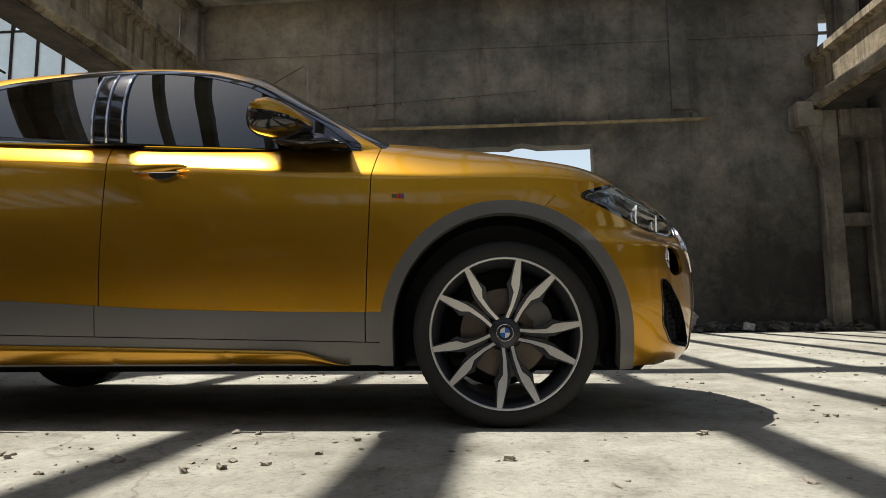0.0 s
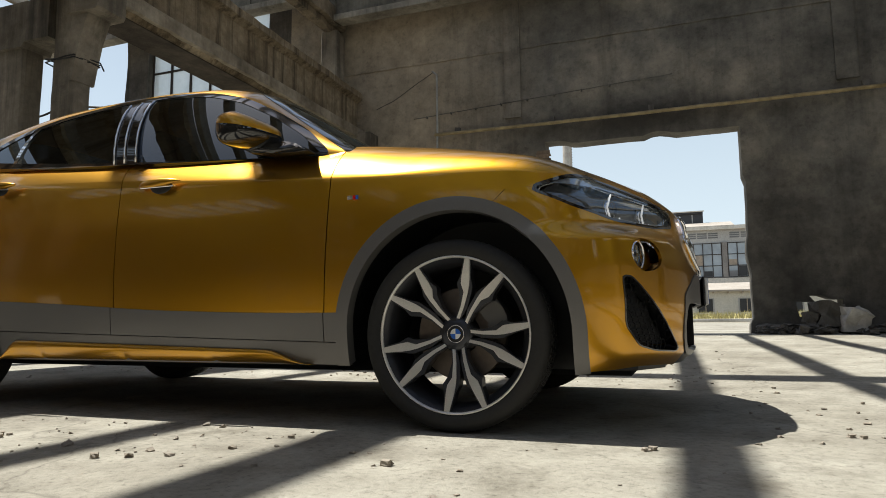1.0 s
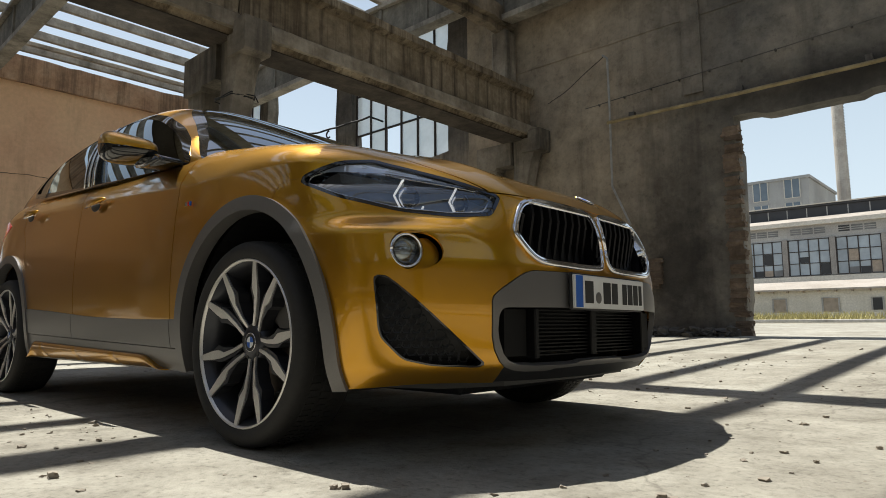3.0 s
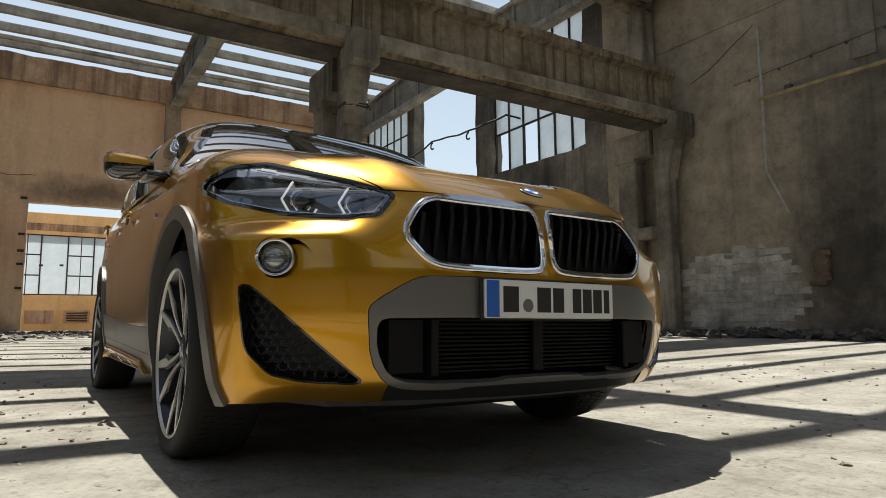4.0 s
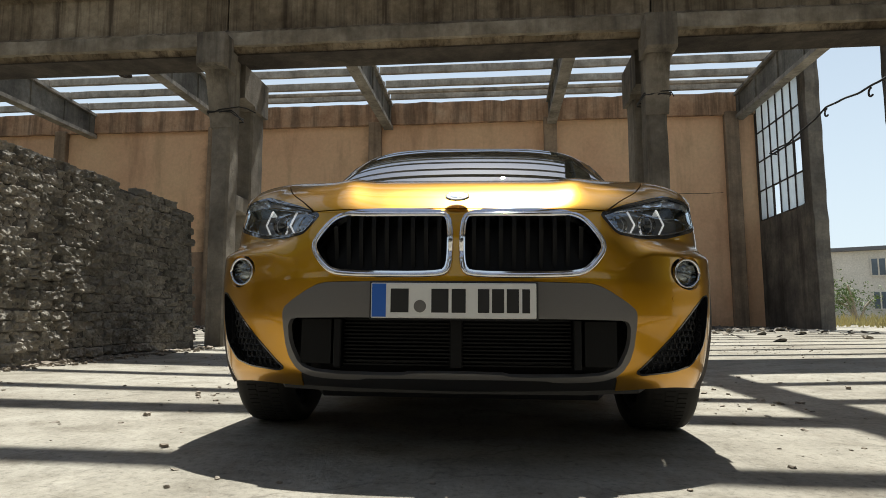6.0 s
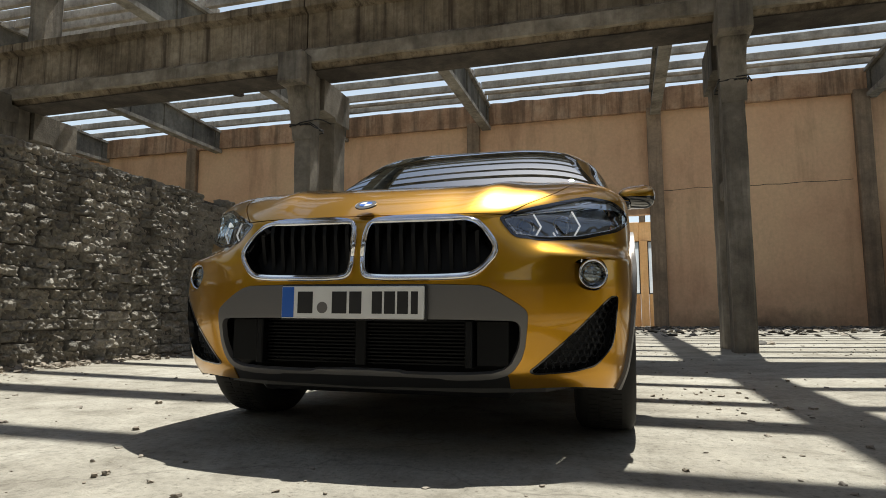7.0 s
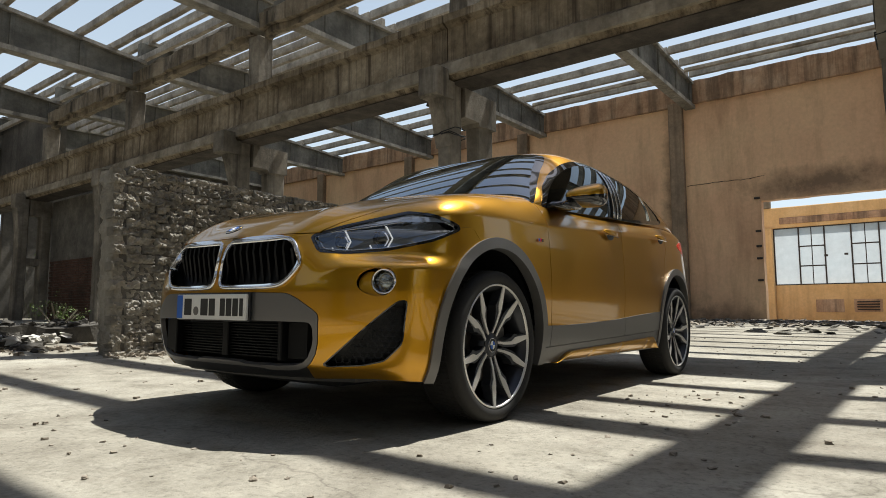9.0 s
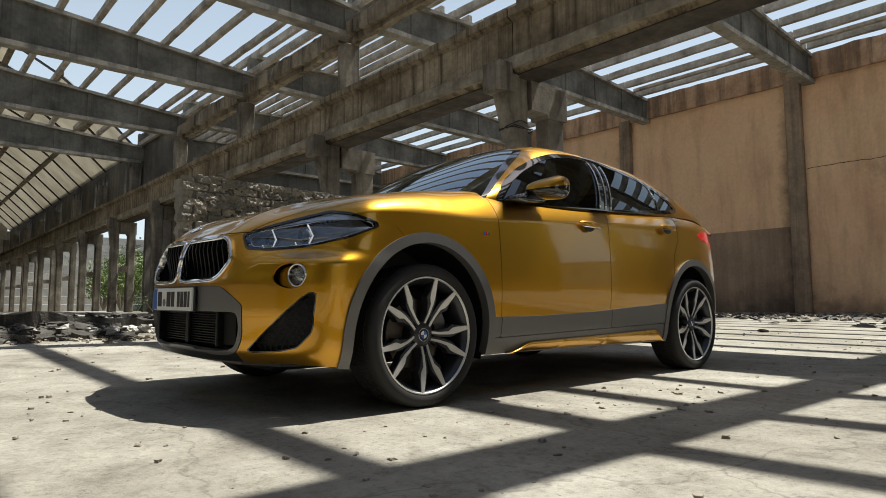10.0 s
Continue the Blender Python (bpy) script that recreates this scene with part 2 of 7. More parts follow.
DIRTY_GLASS = dusty_glass()
MILKY_GLASS = dusty_glass("milky_glass", 0.57, 0.22)
RENDER_PALE = weathered("pale_render", (0.5, 0.47, 0.4), (0.6, 0.56, 0.49), (0.68, 0.64, 0.57), streak=0.2, bump=0.1, big=0.3, stain=(0.3, 0.27, 0.22))
RENDER_GREY = weathered("grey_render", (0.3, 0.29, 0.28), (0.38, 0.37, 0.35), (0.46, 0.45, 0.43), streak=0.25, bump=0.1, big=0.2, stain=(0.2, 0.19, 0.18))
ROOF_FELT = plain("roof_felt", (0.12, 0.12, 0.125), 0.8)
PANE = plain("window_glass", (0.10, 0.13, 0.16), 0.12, spec=0.8, grain=0.5, scale=0.6)
LEAF = plain("leaf", (0.11, 0.17, 0.035), 0.6, grain=0.8, scale=3.0)
STRAW = plain("dry_grass", (0.42, 0.36, 0.14), 0.8, grain=0.7, scale=2.0)


def ground_material():
    m, nt, b = shader("dusty_floor")
    v = coords(nt)
    broad, mid, fine = noisy(nt, v, 0.55, 8, 0.65), noisy(nt, v, 4.5, 10, 0.72), noisy(nt, v, 42.0, 6, 0.7)
    col = ramp(nt, broad, [(0.3, (0.192, 0.172, 0.138)), (0.5, (0.296, 0.275, 0.227)), (0.7, (0.4, 0.38, 0.324))])
    col = mix(nt, 0.75, col, ramp(nt, mid, [(0.28, (0.46, 0.44, 0.40)), (0.48, (0.98, 0.98, 0.98)), (0.75, (1.34, 1.34, 1.34))]), "MULTIPLY")
    col = mix(nt, 0.58, col, ramp(nt, fine, [(0.32, (0.4, 0.39, 0.37)), (0.45, (0.98, 0.98, 0.98)), (0.72, (1.3, 1.3, 1.3))]), "MULTIPLY")
    cr = node(nt, "ShaderNodeTexVoronoi", Scale=0.5)
    cr.feature = "DISTANCE_TO_EDGE"
    bent = nt.nodes.new("ShaderNodeVectorMath")
    wob = node(nt, "ShaderNodeTexNoise", Scale=1.6, Detail=6.0)
    nt.links.new(v, wob.inputs["Vector"])
    nt.links.new(v, bent.inputs[0])
    nt.links.new(wob.outputs["Color"], bent.inputs[1])
    nt.links.new(bent.outputs["Vector"], cr.inputs["Vector"])
    crack = ramp(nt, cr.outputs["Distance"], [(0.0, (0.45, 0.45, 0.45)), (0.006, (0.0, 0.0, 0.0))])
    col = mix(nt, crack, col, (0.1, 0.085, 0.07))
    spots = ramp(nt, noisy(nt, v, 1.7, 10, 0.75), [(0.57, (0, 0, 0)), (0.74, (0.55, 0.55, 0.55))])
    col = mix(nt, spots, col, (0.16, 0.13, 0.1))
    nt.links.new(col, b.inputs["Base Color"])
    b.inputs["Roughness"].default_value = 0.92
    b.inputs["Specular IOR Level"].default_value = 0.25
    relief(nt, b, mix(nt, 0.45, mid, fine), 0.78, 0.025)
    return m


FLOOR = ground_material()


# ---- mesh helpers ----
def finish(bm, name, material, parent=None, smooth=False):
    me = bpy.data.meshes.new(name)
    bmesh.ops.recalc_face_normals(bm, faces=bm.faces)
    bm.to_mesh(me)
    bm.free()
    if smooth:
        me.polygons.foreach_set("use_smooth", [True] * len(me.polygons))
    me.materials.append(material)
    ob = new(name, me)
    ob.parent = parent
    return ob


def part(name, bm, material, parent, label="", smooth=False):
    ob = finish(bm, name, material, parent, smooth)
    return tagged(ob, label=label)


def box(bm, x0, x1, y0, y1, z0, z1, bevel=0.0):
    vs = [bm.verts.new((x, y, z)) for x in (x0, x1) for y in (y0, y1) for z in (z0, z1)]
    fs = [bm.faces.new([vs[i] for i in q]) for q in ((0, 1, 3, 2), (4, 6, 7, 5), (0, 4, 5, 1), (2, 3, 7, 6), (0, 2, 6, 4), (1, 5, 7, 3))]
    if bevel:
        es = list({e for f in fs for e in f.edges})
        bmesh.ops.bevel(bm, geom=es, offset=bevel, segments=1, affect="EDGES")
    return fs


def beam(bm, a, b, w, h, up=(0, 0, 1), taper=1.0):
    """A square bar from a to b, w wide and h high."""
    a, b = Vector(a), Vector(b)
    d = (b - a).normalized()
    side = d.cross(Vector(up)).normalized()
    top = side.cross(d)
    rows = []
    for p, k in ((a, 1.0), (b, taper)):
        rows.append([bm.verts.new(p + side * (i * w * k / 2) + top * (j * h * k / 2)) for i, j in ((-1, -1), (1, -1), (1, 1), (-1, 1))])
    for i in range(4):
        bm.faces.new((rows[0][i], rows[0][(i + 1) % 4], rows[1][(i + 1) % 4], rows[1][i]))
    bm.faces.new(rows[0][::-1])
    bm.faces.new(rows[1])


def extruded(bm, outline, axis, a, b):
    """A prism: outline of 2D points, pushed along an axis from a to b."""
    def at(p, t):
        return {"x": (t, p[0], p[1]), "y": (p[0], t, p[1]), "z": (p[0], p[1], t)}[axis]
    r0, r1 = [bm.verts.new(at(p, a)) for p in outline], [bm.verts.new(at(p, b)) for p in outline]
    n = len(outline)
    for i in range(n):
        bm.faces.new((r0[i], r0[(i + 1) % n], r1[(i + 1) % n], r1[i]))
    bm.faces.new(r0[::-1])
    bm.faces.new(r1)


def roughen(bm, amount, scale=1.5, cuts=0):
    if cuts:
        bmesh.ops.subdivide_edges(bm, edges=bm.edges, cuts=cuts, use_grid_fill=True)
    for v in bm.verts:
        v.co += noise.noise_vector(v.co * scale) * amount + noise.noise_vector(v.co * scale * 4.1) * amount * 0.35


def rod(bm, pts, r, sides=8):
    """A round bar along points."""
    pts = [Vector(p) for p in pts]
    rings = []
    for i, p in enumerate(pts):
        d = (pts[min(i + 1, len(pts) - 1)] - pts[max(i - 1, 0)]).normalized()
        s = d.cross(Vector((0.13, 0.31, 0.94))).normalized()
        t = d.cross(s)
        rings.append([bm.verts.new(p + (s * math.cos(k * math.tau / sides) + t * math.sin(k * math.tau / sides)) * r) for k in range(sides)])
    for a, b in zip(rings, rings[1:]):
        for k in range(sides):
            bm.faces.new((a[k], a[(k + 1) % sides], b[(k + 1) % sides], b[k]))
    bm.faces.new(rings[0][::-1])
    bm.faces.new(rings[-1])


def thing(name, label, category, at=(0, 0, 0), turn=0.0, group="", kind=""):
    ob = new(name)
    ob.matrix_world = pose(*at, 0, 0, turn)
    return tagged(ob, label, category, group, kind)

# ---- the hall ----
LINE = [5.5, -0.6, -6.5, -12.45, -18.4, -24.35, -30.3, -36.25, -42.2, -48.15, -54.1, -60.05, -66.0]      # y of the columns

def lie(x, y):
    """Height of the floor: a shallow basin round the car, rising towards the walls."""
    r = max(0.0, math.hypot((x + 0.5) * 0.7, y - 3.3) - 2.0)
    return 0.26 * (1 - math.exp(-r / 11.0)) - 0.012 * max(-1.7, min(1.7, y - 3.4))


# ground: one sheet to the horizon, finer inside the hall
bm = bmesh.new()
xs = [-400, -120, -60, -35] + [-22 + 0.6 * i for i in range(50)] + [20, 60, 150, 400]
ys = [-400, -120, -60, -40] + [-32 + 0.6 * i for i in range(76)] + [20, 60, 150, 400]
rows = [[bm.verts.new((x, y, lie(x, y) + 0.006 * noise.noise((x * 0.35, y * 0.35, 3.0)) * (1 if y > -3 else 3) if -22 < x < 8 and -32 < y < 13 else -0.02)) for x in xs] for y in ys]
for a, b in zip(rows, rows[1:]):
    for i in range(len(xs) - 1):
        bm.faces.new((a[i], a[i + 1], b[i + 1], b[i]))
ground = tagged(finish(bm, "ground", FLOOR, smooth=True), "dusty cracked concrete floor strewn with grit", "floor", kind="structure")


def wall_with_holes(name, axis, at, thick, a0, a1, top, holes, material, label, rough=0.03, step=0.3, chips=0.0):
    """A wall in a plane of constant x or y, with openings (a, b, z0, z1) cut right through; the openings' edges are broken."""
    cuts = sorted({a0, a1, *[h[0] for h in holes], *[h[1] for h in holes]})
    zs = sorted({0.0, top, *[h[2] for h in holes], *[h[3] for h in holes]})
    def fill(c, n):
        out = []
        for p, q in zip(c, c[1:]):
            k = max(1, round((q - p) / n))
            out += [p + (q - p) * i / k for i in range(k)]
        return out + [c[-1]]
    cuts, zs = fill(cuts, step), fill(zs, step)
    solid = {}
    for i in range(len(cuts) - 1):
        for j in range(len(zs) - 1):
            cx, cz = (cuts[i] + cuts[i + 1]) / 2, (zs[j] + zs[j + 1]) / 2
            solid[i, j] = not any(h[0] < cx < h[1] and h[2] < cz < h[3] for h in holes)
    bm, made = bmesh.new(), {}
    def vert(i, j, s):
        if (i, j, s) not in made:
            a, z = cuts[i], zs[j]
            inner = any(abs(a - e) < 1e-6 and h[2] - 1e-6 <= z <= h[3] + 1e-6 for h in holes for e in h[:2]) or any(abs(z - e) < 1e-6 and h[0] <= a <= h[1] for h in holes for e in h[2:] if e > 0)
            w = noise.noise((a * 2.3, z * 2.3, at)) * (rough * 2.2 if inner else 0)
            w2 = noise.noise((z * 2.7, a * 2.1, at + 9)) * (rough * 2.2 if inner else 0)
            if inner and chips and z > 0:
                bite = chips * max(0.0, min(1.0, 8 * (noise.noise((a * 1.3 + 2.0, z * 1.3, at)) - 0.12)))
                mid = [h for h in holes if h[0] - 1e-6 <= a <= h[1] + 1e-6 and h[2] - 1e-6 <= z <= h[3] + 1e-6][0]
                w += bite * (0.7 if abs(a - mid[1]) < 1e-6 else -0.7 if abs(a - mid[0]) < 1e-6 else 0)
                w2 += bite * (1 if abs(z - mid[3]) < 1e-6 else 0)
            p = at + s * thick + noise.noise((a * 0.8, z * 0.8, at)) * rough * 0.5 * (1 - s)
            made[i, j, s] = bm.verts.new((a + w, p, z + (w2 if z > 0 else 0)) if axis == "y" else (p, a + w, z + (w2 if z > 0 else 0)))
        return made[i, j, s]
    for (i, j), on in solid.items():
        if not on:
            continue
        for s in (0, 1):
            bm.faces.new([vert(*q, s) for q in ((i, j), (i + 1, j), (i + 1, j + 1), (i, j + 1))])
        for q, e in (((i - 1, j), ((i, j), (i, j + 1))), ((i + 1, j), ((i + 1, j), (i + 1, j + 1))), ((i, j - 1), ((i, j), (i + 1, j))), ((i, j + 1), ((i, j + 1), (i + 1, j + 1)))):
            if not solid.get(q, False):
                bm.faces.new((vert(*e[0], 0), vert(*e[1], 0), vert(*e[1], 1), vert(*e[0], 1)))
    return tagged(finish(bm, name, material), label, "wall", kind="structure")


wall_north = wall_with_holes("wall_north", "y", NORTH, 0.4, -7.6, EAST + 0.4, 11.0,
                             [(-1.5, 2.0, 0, 3.85), (2.76, 2.96, 0.38, 0.57), (2.96, 3.42, 0.38, 0.68), (6.5, 6.95, 5.7, 6.35)], NORTH_WALL, "sooty bare concrete wall with a broken doorway", 0.008, 0.15, 0.07)
wall_north_aisle = wall_with_holes("wall_north_aisle", "y", NORTH, 0.4, WEST - 0.4, -7.6, 8.4,
                                   [(-16.45, -12.75, 0, 8.4), (-12.0, -8.25, 4.55, 8.1), (-20.25, -16.9, 3.9, 8.1)], SOOTY, "dark concrete wall with tall steel windows and a gate gap", 0.03)
wall_west = wall_with_holes("wall_west", "x", WEST, -0.35, -24.6, NORTH, 8.1,
                            [(1.36, 5.2, 0.0, 4.12)], ORANGE, "ochre plastered wall with a wide doorless opening", 0.01)
wall_south_aisle = wall_with_holes("wall_south_aisle", "y", -24.6, -0.3, WEST, -6.95, 9.4, [(-12.0, -10.9, 4.7, 6.5)], CONCRETE_DARK, "dark cross wall with window holes", 0.03)
wall_west_far = wall_with_holes("wall_west_far", "x", WEST, -0.35, SOUTH, -24.6, 8.1, [(-27.4 - 3.0 * k, -25.6 - 3.0 * k, z0, z1) for k in range(13) for z0, z1 in ((0.3, 2.3), (3.2, 4.4))], CONCRETE_DARK, "dark outer wall with open window holes", 0.03)
for k in range(13):
    w = thing("window", "barred steel window of the far outer wall", "window", (WEST - 0.15, -27.4 - 3.0 * k, 3.2), kind="structure")
    for i in range(4):
        bm = bmesh.new()
        box(bm, -0.03, 0.03, 0.6 * i - 0.07, 0.6 * i + 0.07, 0, 1.2)
        part("mullion", bm, STEEL, w)
    bm = bmesh.new()
    box(bm, -0.025, 0.025, 0, 1.8, 0.56, 0.66)
    part("transom", bm, STEEL, w)
wall_south = thing("wall_south", "pale concrete panel gable at the far end", "wall", kind="structure")
PANEL = weathered("pale_panel", (0.36, 0.345, 0.31), (0.47, 0.45, 0.41), (0.56, 0.54, 0.5), streak=0.3, bump=0.3, big=0.8, stain=(0.2, 0.18, 0.15), vary=0.25)
for i in range(18):
    for j in range(13):
        x0, z0 = -20.35 + i * 1.55, j * 0.78
        roof_z = 7.4 + 2.6 * max(0, 1 - abs(x0 + 0.77 - 0.4) / 7.5)
        if z0 < roof_z and x0 < EAST:
            bm = bmesh.new()
            box(bm, 0, 1.53, -0.3, 0, 0, 0.76, 0.012)
            o = part("panel", bm, PANEL, wall_south)
            o.location = (x0, SOUTH + random.uniform(-0.012, 0.012), z0)
# wall added out of view, closed further south to darken the far nave
wall_east = wall_with_holes("wall_east", "x", EAST, 0.4, SOUTH, NORTH, 9.0, [(5.5 - 6.05 * i + 1.2, 5.5 - 6.05 * i + 4.8, 3.0, 6.2) for i in range(4)], CONCRETE_DARK, "unseen dark side wall with open window holes", 0.03)

# stained coping and pilasters of the ochre wall
bm = bmesh.new()
box(bm, WEST - 0.2, WEST + 0.16, -24.5, NORTH, 7.8, 8.62)
bmesh.ops.subdivide_edges(bm, edges=[e for e in bm.edges if abs(e.verts[0].co.y - e.verts[1].co.y) > 1], cuts=110)
for v in bm.verts:
    v.co += noise.noise_vector(v.co * 1.4) * 0.03 + noise.noise_vector(v.co * 5.0) * (0.05 if v.co.z > 8.2 else 0.015)
tagged(finish(bm, "trim_coping", COPING), "stained plaster band along the wall's head", "trim", kind="structure")
for y in (-20.1, -13.85, -7.55, -1.25, 5.3, 11.75):
    bm = bmesh.new()
    box(bm, WEST - 0.002, WEST + 0.24, y - 0.24, y + 0.24, 0, 7.9, 0.02)
    tagged(finish(bm, "trim_pilaster", PILASTER), "greyed plaster pilaster of the ochre wall", "pilaster", kind="structure")


def column(y, front=(-0.03, 0.31), rear=(-0.98, -0.5), half=0.135, nose=0.72):
    """Crane column of two shafts tied together, with a curved corbel under the beam."""
    c = thing("column", "weathered concrete crane column of two shafts with a corbel", "column", (-6.0, y, 0), group="columns of the hall", kind="structure")
    for x0, x1 in (front, rear):
        bm = bmesh.new()
        box(bm, x0, x1, -half, half, 0, 4.28)
        bmesh.ops.bevel(bm, geom=[e for e in bm.edges if abs(e.verts[0].co.z - e.verts[1].co.z) > 1], offset=0.03, segments=1, affect="EDGES")
        bmesh.ops.subdivide_edges(bm, edges=[e for e in bm.edges if abs(e.verts[0].co.z - e.verts[1].co.z) > 1], cuts=26)
        for v in bm.verts:
            v.co += noise.noise_vector(v.co * 2.2) * 0.007 + noise.noise_vector(v.co * 8.0) * 0.006
        part("shaft", bm, CONCRETE_GREY, c)
    bm = bmesh.new()
    box(bm, rear[1] - 0.02, front[0] + 0.02, -half + 0.03, half - 0.03, 2.05, 2.3, 0.02)
    part("tie", bm, CONCRETE_GREY, c)
    bm = bmesh.new()
    extruded(bm, [(rear[0] - 0.02, 3.72), (rear[1] + 0.02, 3.7), (rear[1] + 0.05, 3.76), (front[0] - 0.02, 3.76), (front[0] - 0.02, 4.268), (rear[0] - 0.02, 4.268)], "y", -0.19, 0.19)
    part("head", bm, CONCRETE_GREY, c)
    bm = bmesh.new()
    extruded(bm, [(front[1] - 0.03, 3.2)] + [(front[1] + (nose - front[1]) * f, z) for f, z in ((0.02, 3.2), (0.12, 3.4), (0.34, 3.7), (0.56, 3.97))] + [(front[1] - 0.03, 3.97)], "y", -half - 0.02, half + 0.02)
    extruded(bm, [(front[1] - 0.03, 3.972), (nose - 0.03, 3.972), (nose, 4.0), (nose, 4.262), (front[1] - 0.03, 4.262)], "y", -0.2, 0.2)
    extruded(bm, [(0.432, 4.262), (nose, 4.262), (nose, 4.44), (0.432, 4.44)], "y", -0.2, 0.2)
    for v in bm.verts:
        v.co += noise.noise_vector(v.co * 3.0) * 0.02
    part("corbel", bm, CONCRETE_GREY, c)
    bm = bmesh.new()
    box(bm, -0.52, -0.1, -0.2, 0.2, 5.46, 6.9, 0.03)
    roughen(bm, 0.02, 2.0, 3)
    part("post", bm, CONCRETE_GREY, c)
    return c


first = column(LINE[0])
for y in LINE[1:3]:
    copy_thing(first, pose(-6.0, y, 0))
far = column(LINE[3], (0.29, 0.59), (-0.4, -0.1), 0.2)
for y in LINE[4:]:
    copy_thing(far, pose(-6.0, y, 0))
copy_thing(first, pose(-6.0, NORTH - 0.25, 0))
for y in LINE[::2] + [NORTH - 0.25]:
    copy_thing(first, pose(6.5, y, 0, 0, 0, 180))


def crane_beam(x, flip, label):
    c = thing("crane_beam", label, "beam", (x, 0, 0), kind="structure")
    ends = [NORTH - 0.02] + LINE[:] + [SOUTH + 0.02]
    for a, b in zip(ends, ends[1:]):
        bm = bmesh.new()
        extruded(bm, [(flip * p, q) for p, q in ((-0.25, 4.29), (0.28, 4.29), (0.36, 4.37), (0.40, 4.54), (0.20, 4.70), (0.20, 5.26), (0.33, 5.33), (0.33, 5.46), (-0.28, 5.46), (-0.28, 5.33), (-0.12, 5.26), (-0.12, 4.7), (-0.25, 4.56))], "y", b + 0.012, a - 0.012)
        es = [e for e in bm.edges if abs(e.verts[0].co.y - e.verts[1].co.y) > 1]
        bmesh.ops.subdivide_edges(bm, edges=es, cuts=22)
        for v in bm.verts:
            v.co += Vector((1, 1, 0.5 if v.co.z > 4.4 else 0.0)) * noise.noise(v.co * 2.6) * 0.022
        part("girder", bm, BEAM, c)
        bm = bmesh.new()
        box(bm, 0.34 * flip, 0.432 * flip, b + 0.014, a - 0.014, 4.362, 4.555)
        bmesh.ops.subdivide_edges(bm, edges=[e for e in bm.edges if abs(e.verts[0].co.y - e.verts[1].co.y) > 1], cuts=40)
        for v in bm.verts:
            v.co += noise.noise_vector(v.co * 5.0) * 0.014
        part("fascia", bm, FASCIA, c)
        # thin dark sheet: the shade under the beam, put into colour
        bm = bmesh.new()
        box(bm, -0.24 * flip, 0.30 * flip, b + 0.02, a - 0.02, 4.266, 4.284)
        part("soffit_shade", bm, SOFFIT, c)
    return c


crane_beam(-6.0, 1, "long weathered concrete crane beam along the columns")
crane_beam(6.5, -1, "long weathered concrete crane beam on the far side")

# upper edge beam, spalled along the top
bm = bmesh.new()
for a, b in zip(LINE[:5], LINE[1:5]):
    box(bm, -6.55, -6.1, b + 0.2, a - 0.2, 6.88, 7.52)
box(bm, -6.55, -6.1, LINE[0] + 0.2, NORTH - 0.02, 6.88, 7.52)
bmesh.ops.bevel(bm, geom=[e for e in bm.edges if abs(e.verts[0].co.y - e.verts[1].co.y) > 1], offset=0.13, segments=2, affect="EDGES")
bmesh.ops.subdivide_edges(bm, edges=[e for e in bm.edges if abs(e.verts[0].co.y - e.verts[1].co.y) > 1], cuts=24)
for v in bm.verts:
    v.co += noise.noise_vector(v.co * 2.2) * 0.07 + noise.noise_vector(v.co * 7.0) * 0.02
tagged(finish(bm, "edge_beam", CONCRETE), "spalled dark concrete edge beam above the crane beam", "beam", kind="structure")


def roof_girder(name, y, x0, x1, z0, h0, hm):
    """I-shaped concrete girder across a bay, its top rising to the middle, with stiffeners."""
    g = thing(name, "grey concrete roof girder with stiffening ribs", "girder", (0, y, 0), group="roof girders", kind="structure")
    xm = (x0 + x1) / 2
    bm = bmesh.new()
    box(bm, x0, x1, -0.17, 0.17, z0, z0 + 0.13)
    part("flange", bm, GIRDER, g)
    bm = bmesh.new()
    extruded(bm, [(x0, z0 + 0.13), (x1, z0 + 0.13), (x1, z0 + h0), (xm, z0 + hm), (x0, z0 + h0)], "y", -0.06, 0.06)
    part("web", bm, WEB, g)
    bm = bmesh.new()
    extruded(bm, [(x0, z0 + h0), (xm, z0 + hm), (x1, z0 + h0), (x1, z0 + h0 + 0.1), (xm, z0 + hm + 0.1), (x0, z0 + h0 + 0.1)], "y", -0.18, 0.18)
    part("flange", bm, GIRDER, g)
    n = round((x1 - x0) / 1.75)
    for i in range(n + 1):
        x = x0 + 0.1 + (x1 - x0 - 0.2) * i / n
        hh = h0 + (hm - h0) * (1 - abs(x - xm) / (x1 - xm))
        w = 0.28 if i in (0, n) else 0.06
        bm = bmesh.new()
        box(bm, x - w, x + w, -0.11, 0.11, z0 + 0.13, z0 + hh)
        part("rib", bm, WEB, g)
    return g


NAVE = dict(x0=-6.5, x1=7.0, z0=7.05, h0=0.72, hm=1.25)
AISLE = dict(x0=WEST + 0.05, x1=-6.6, z0=7.62, h0=0.85, hm=1.2)
lines_n = LINE[:6] + [NORTH - 0.4]
for i, y in enumerate(lines_n):
    if i == 0:
        nave_girder = roof_girder("roof_girder", y, **NAVE)
        aisle_girder = roof_girder("roof_girder", y - 0.15, **AISLE)
    else:
        copy_thing(nave_girder, pose(0, y, 0))
        copy_thing(aisle_girder, pose(0, y - 0.15, 0))


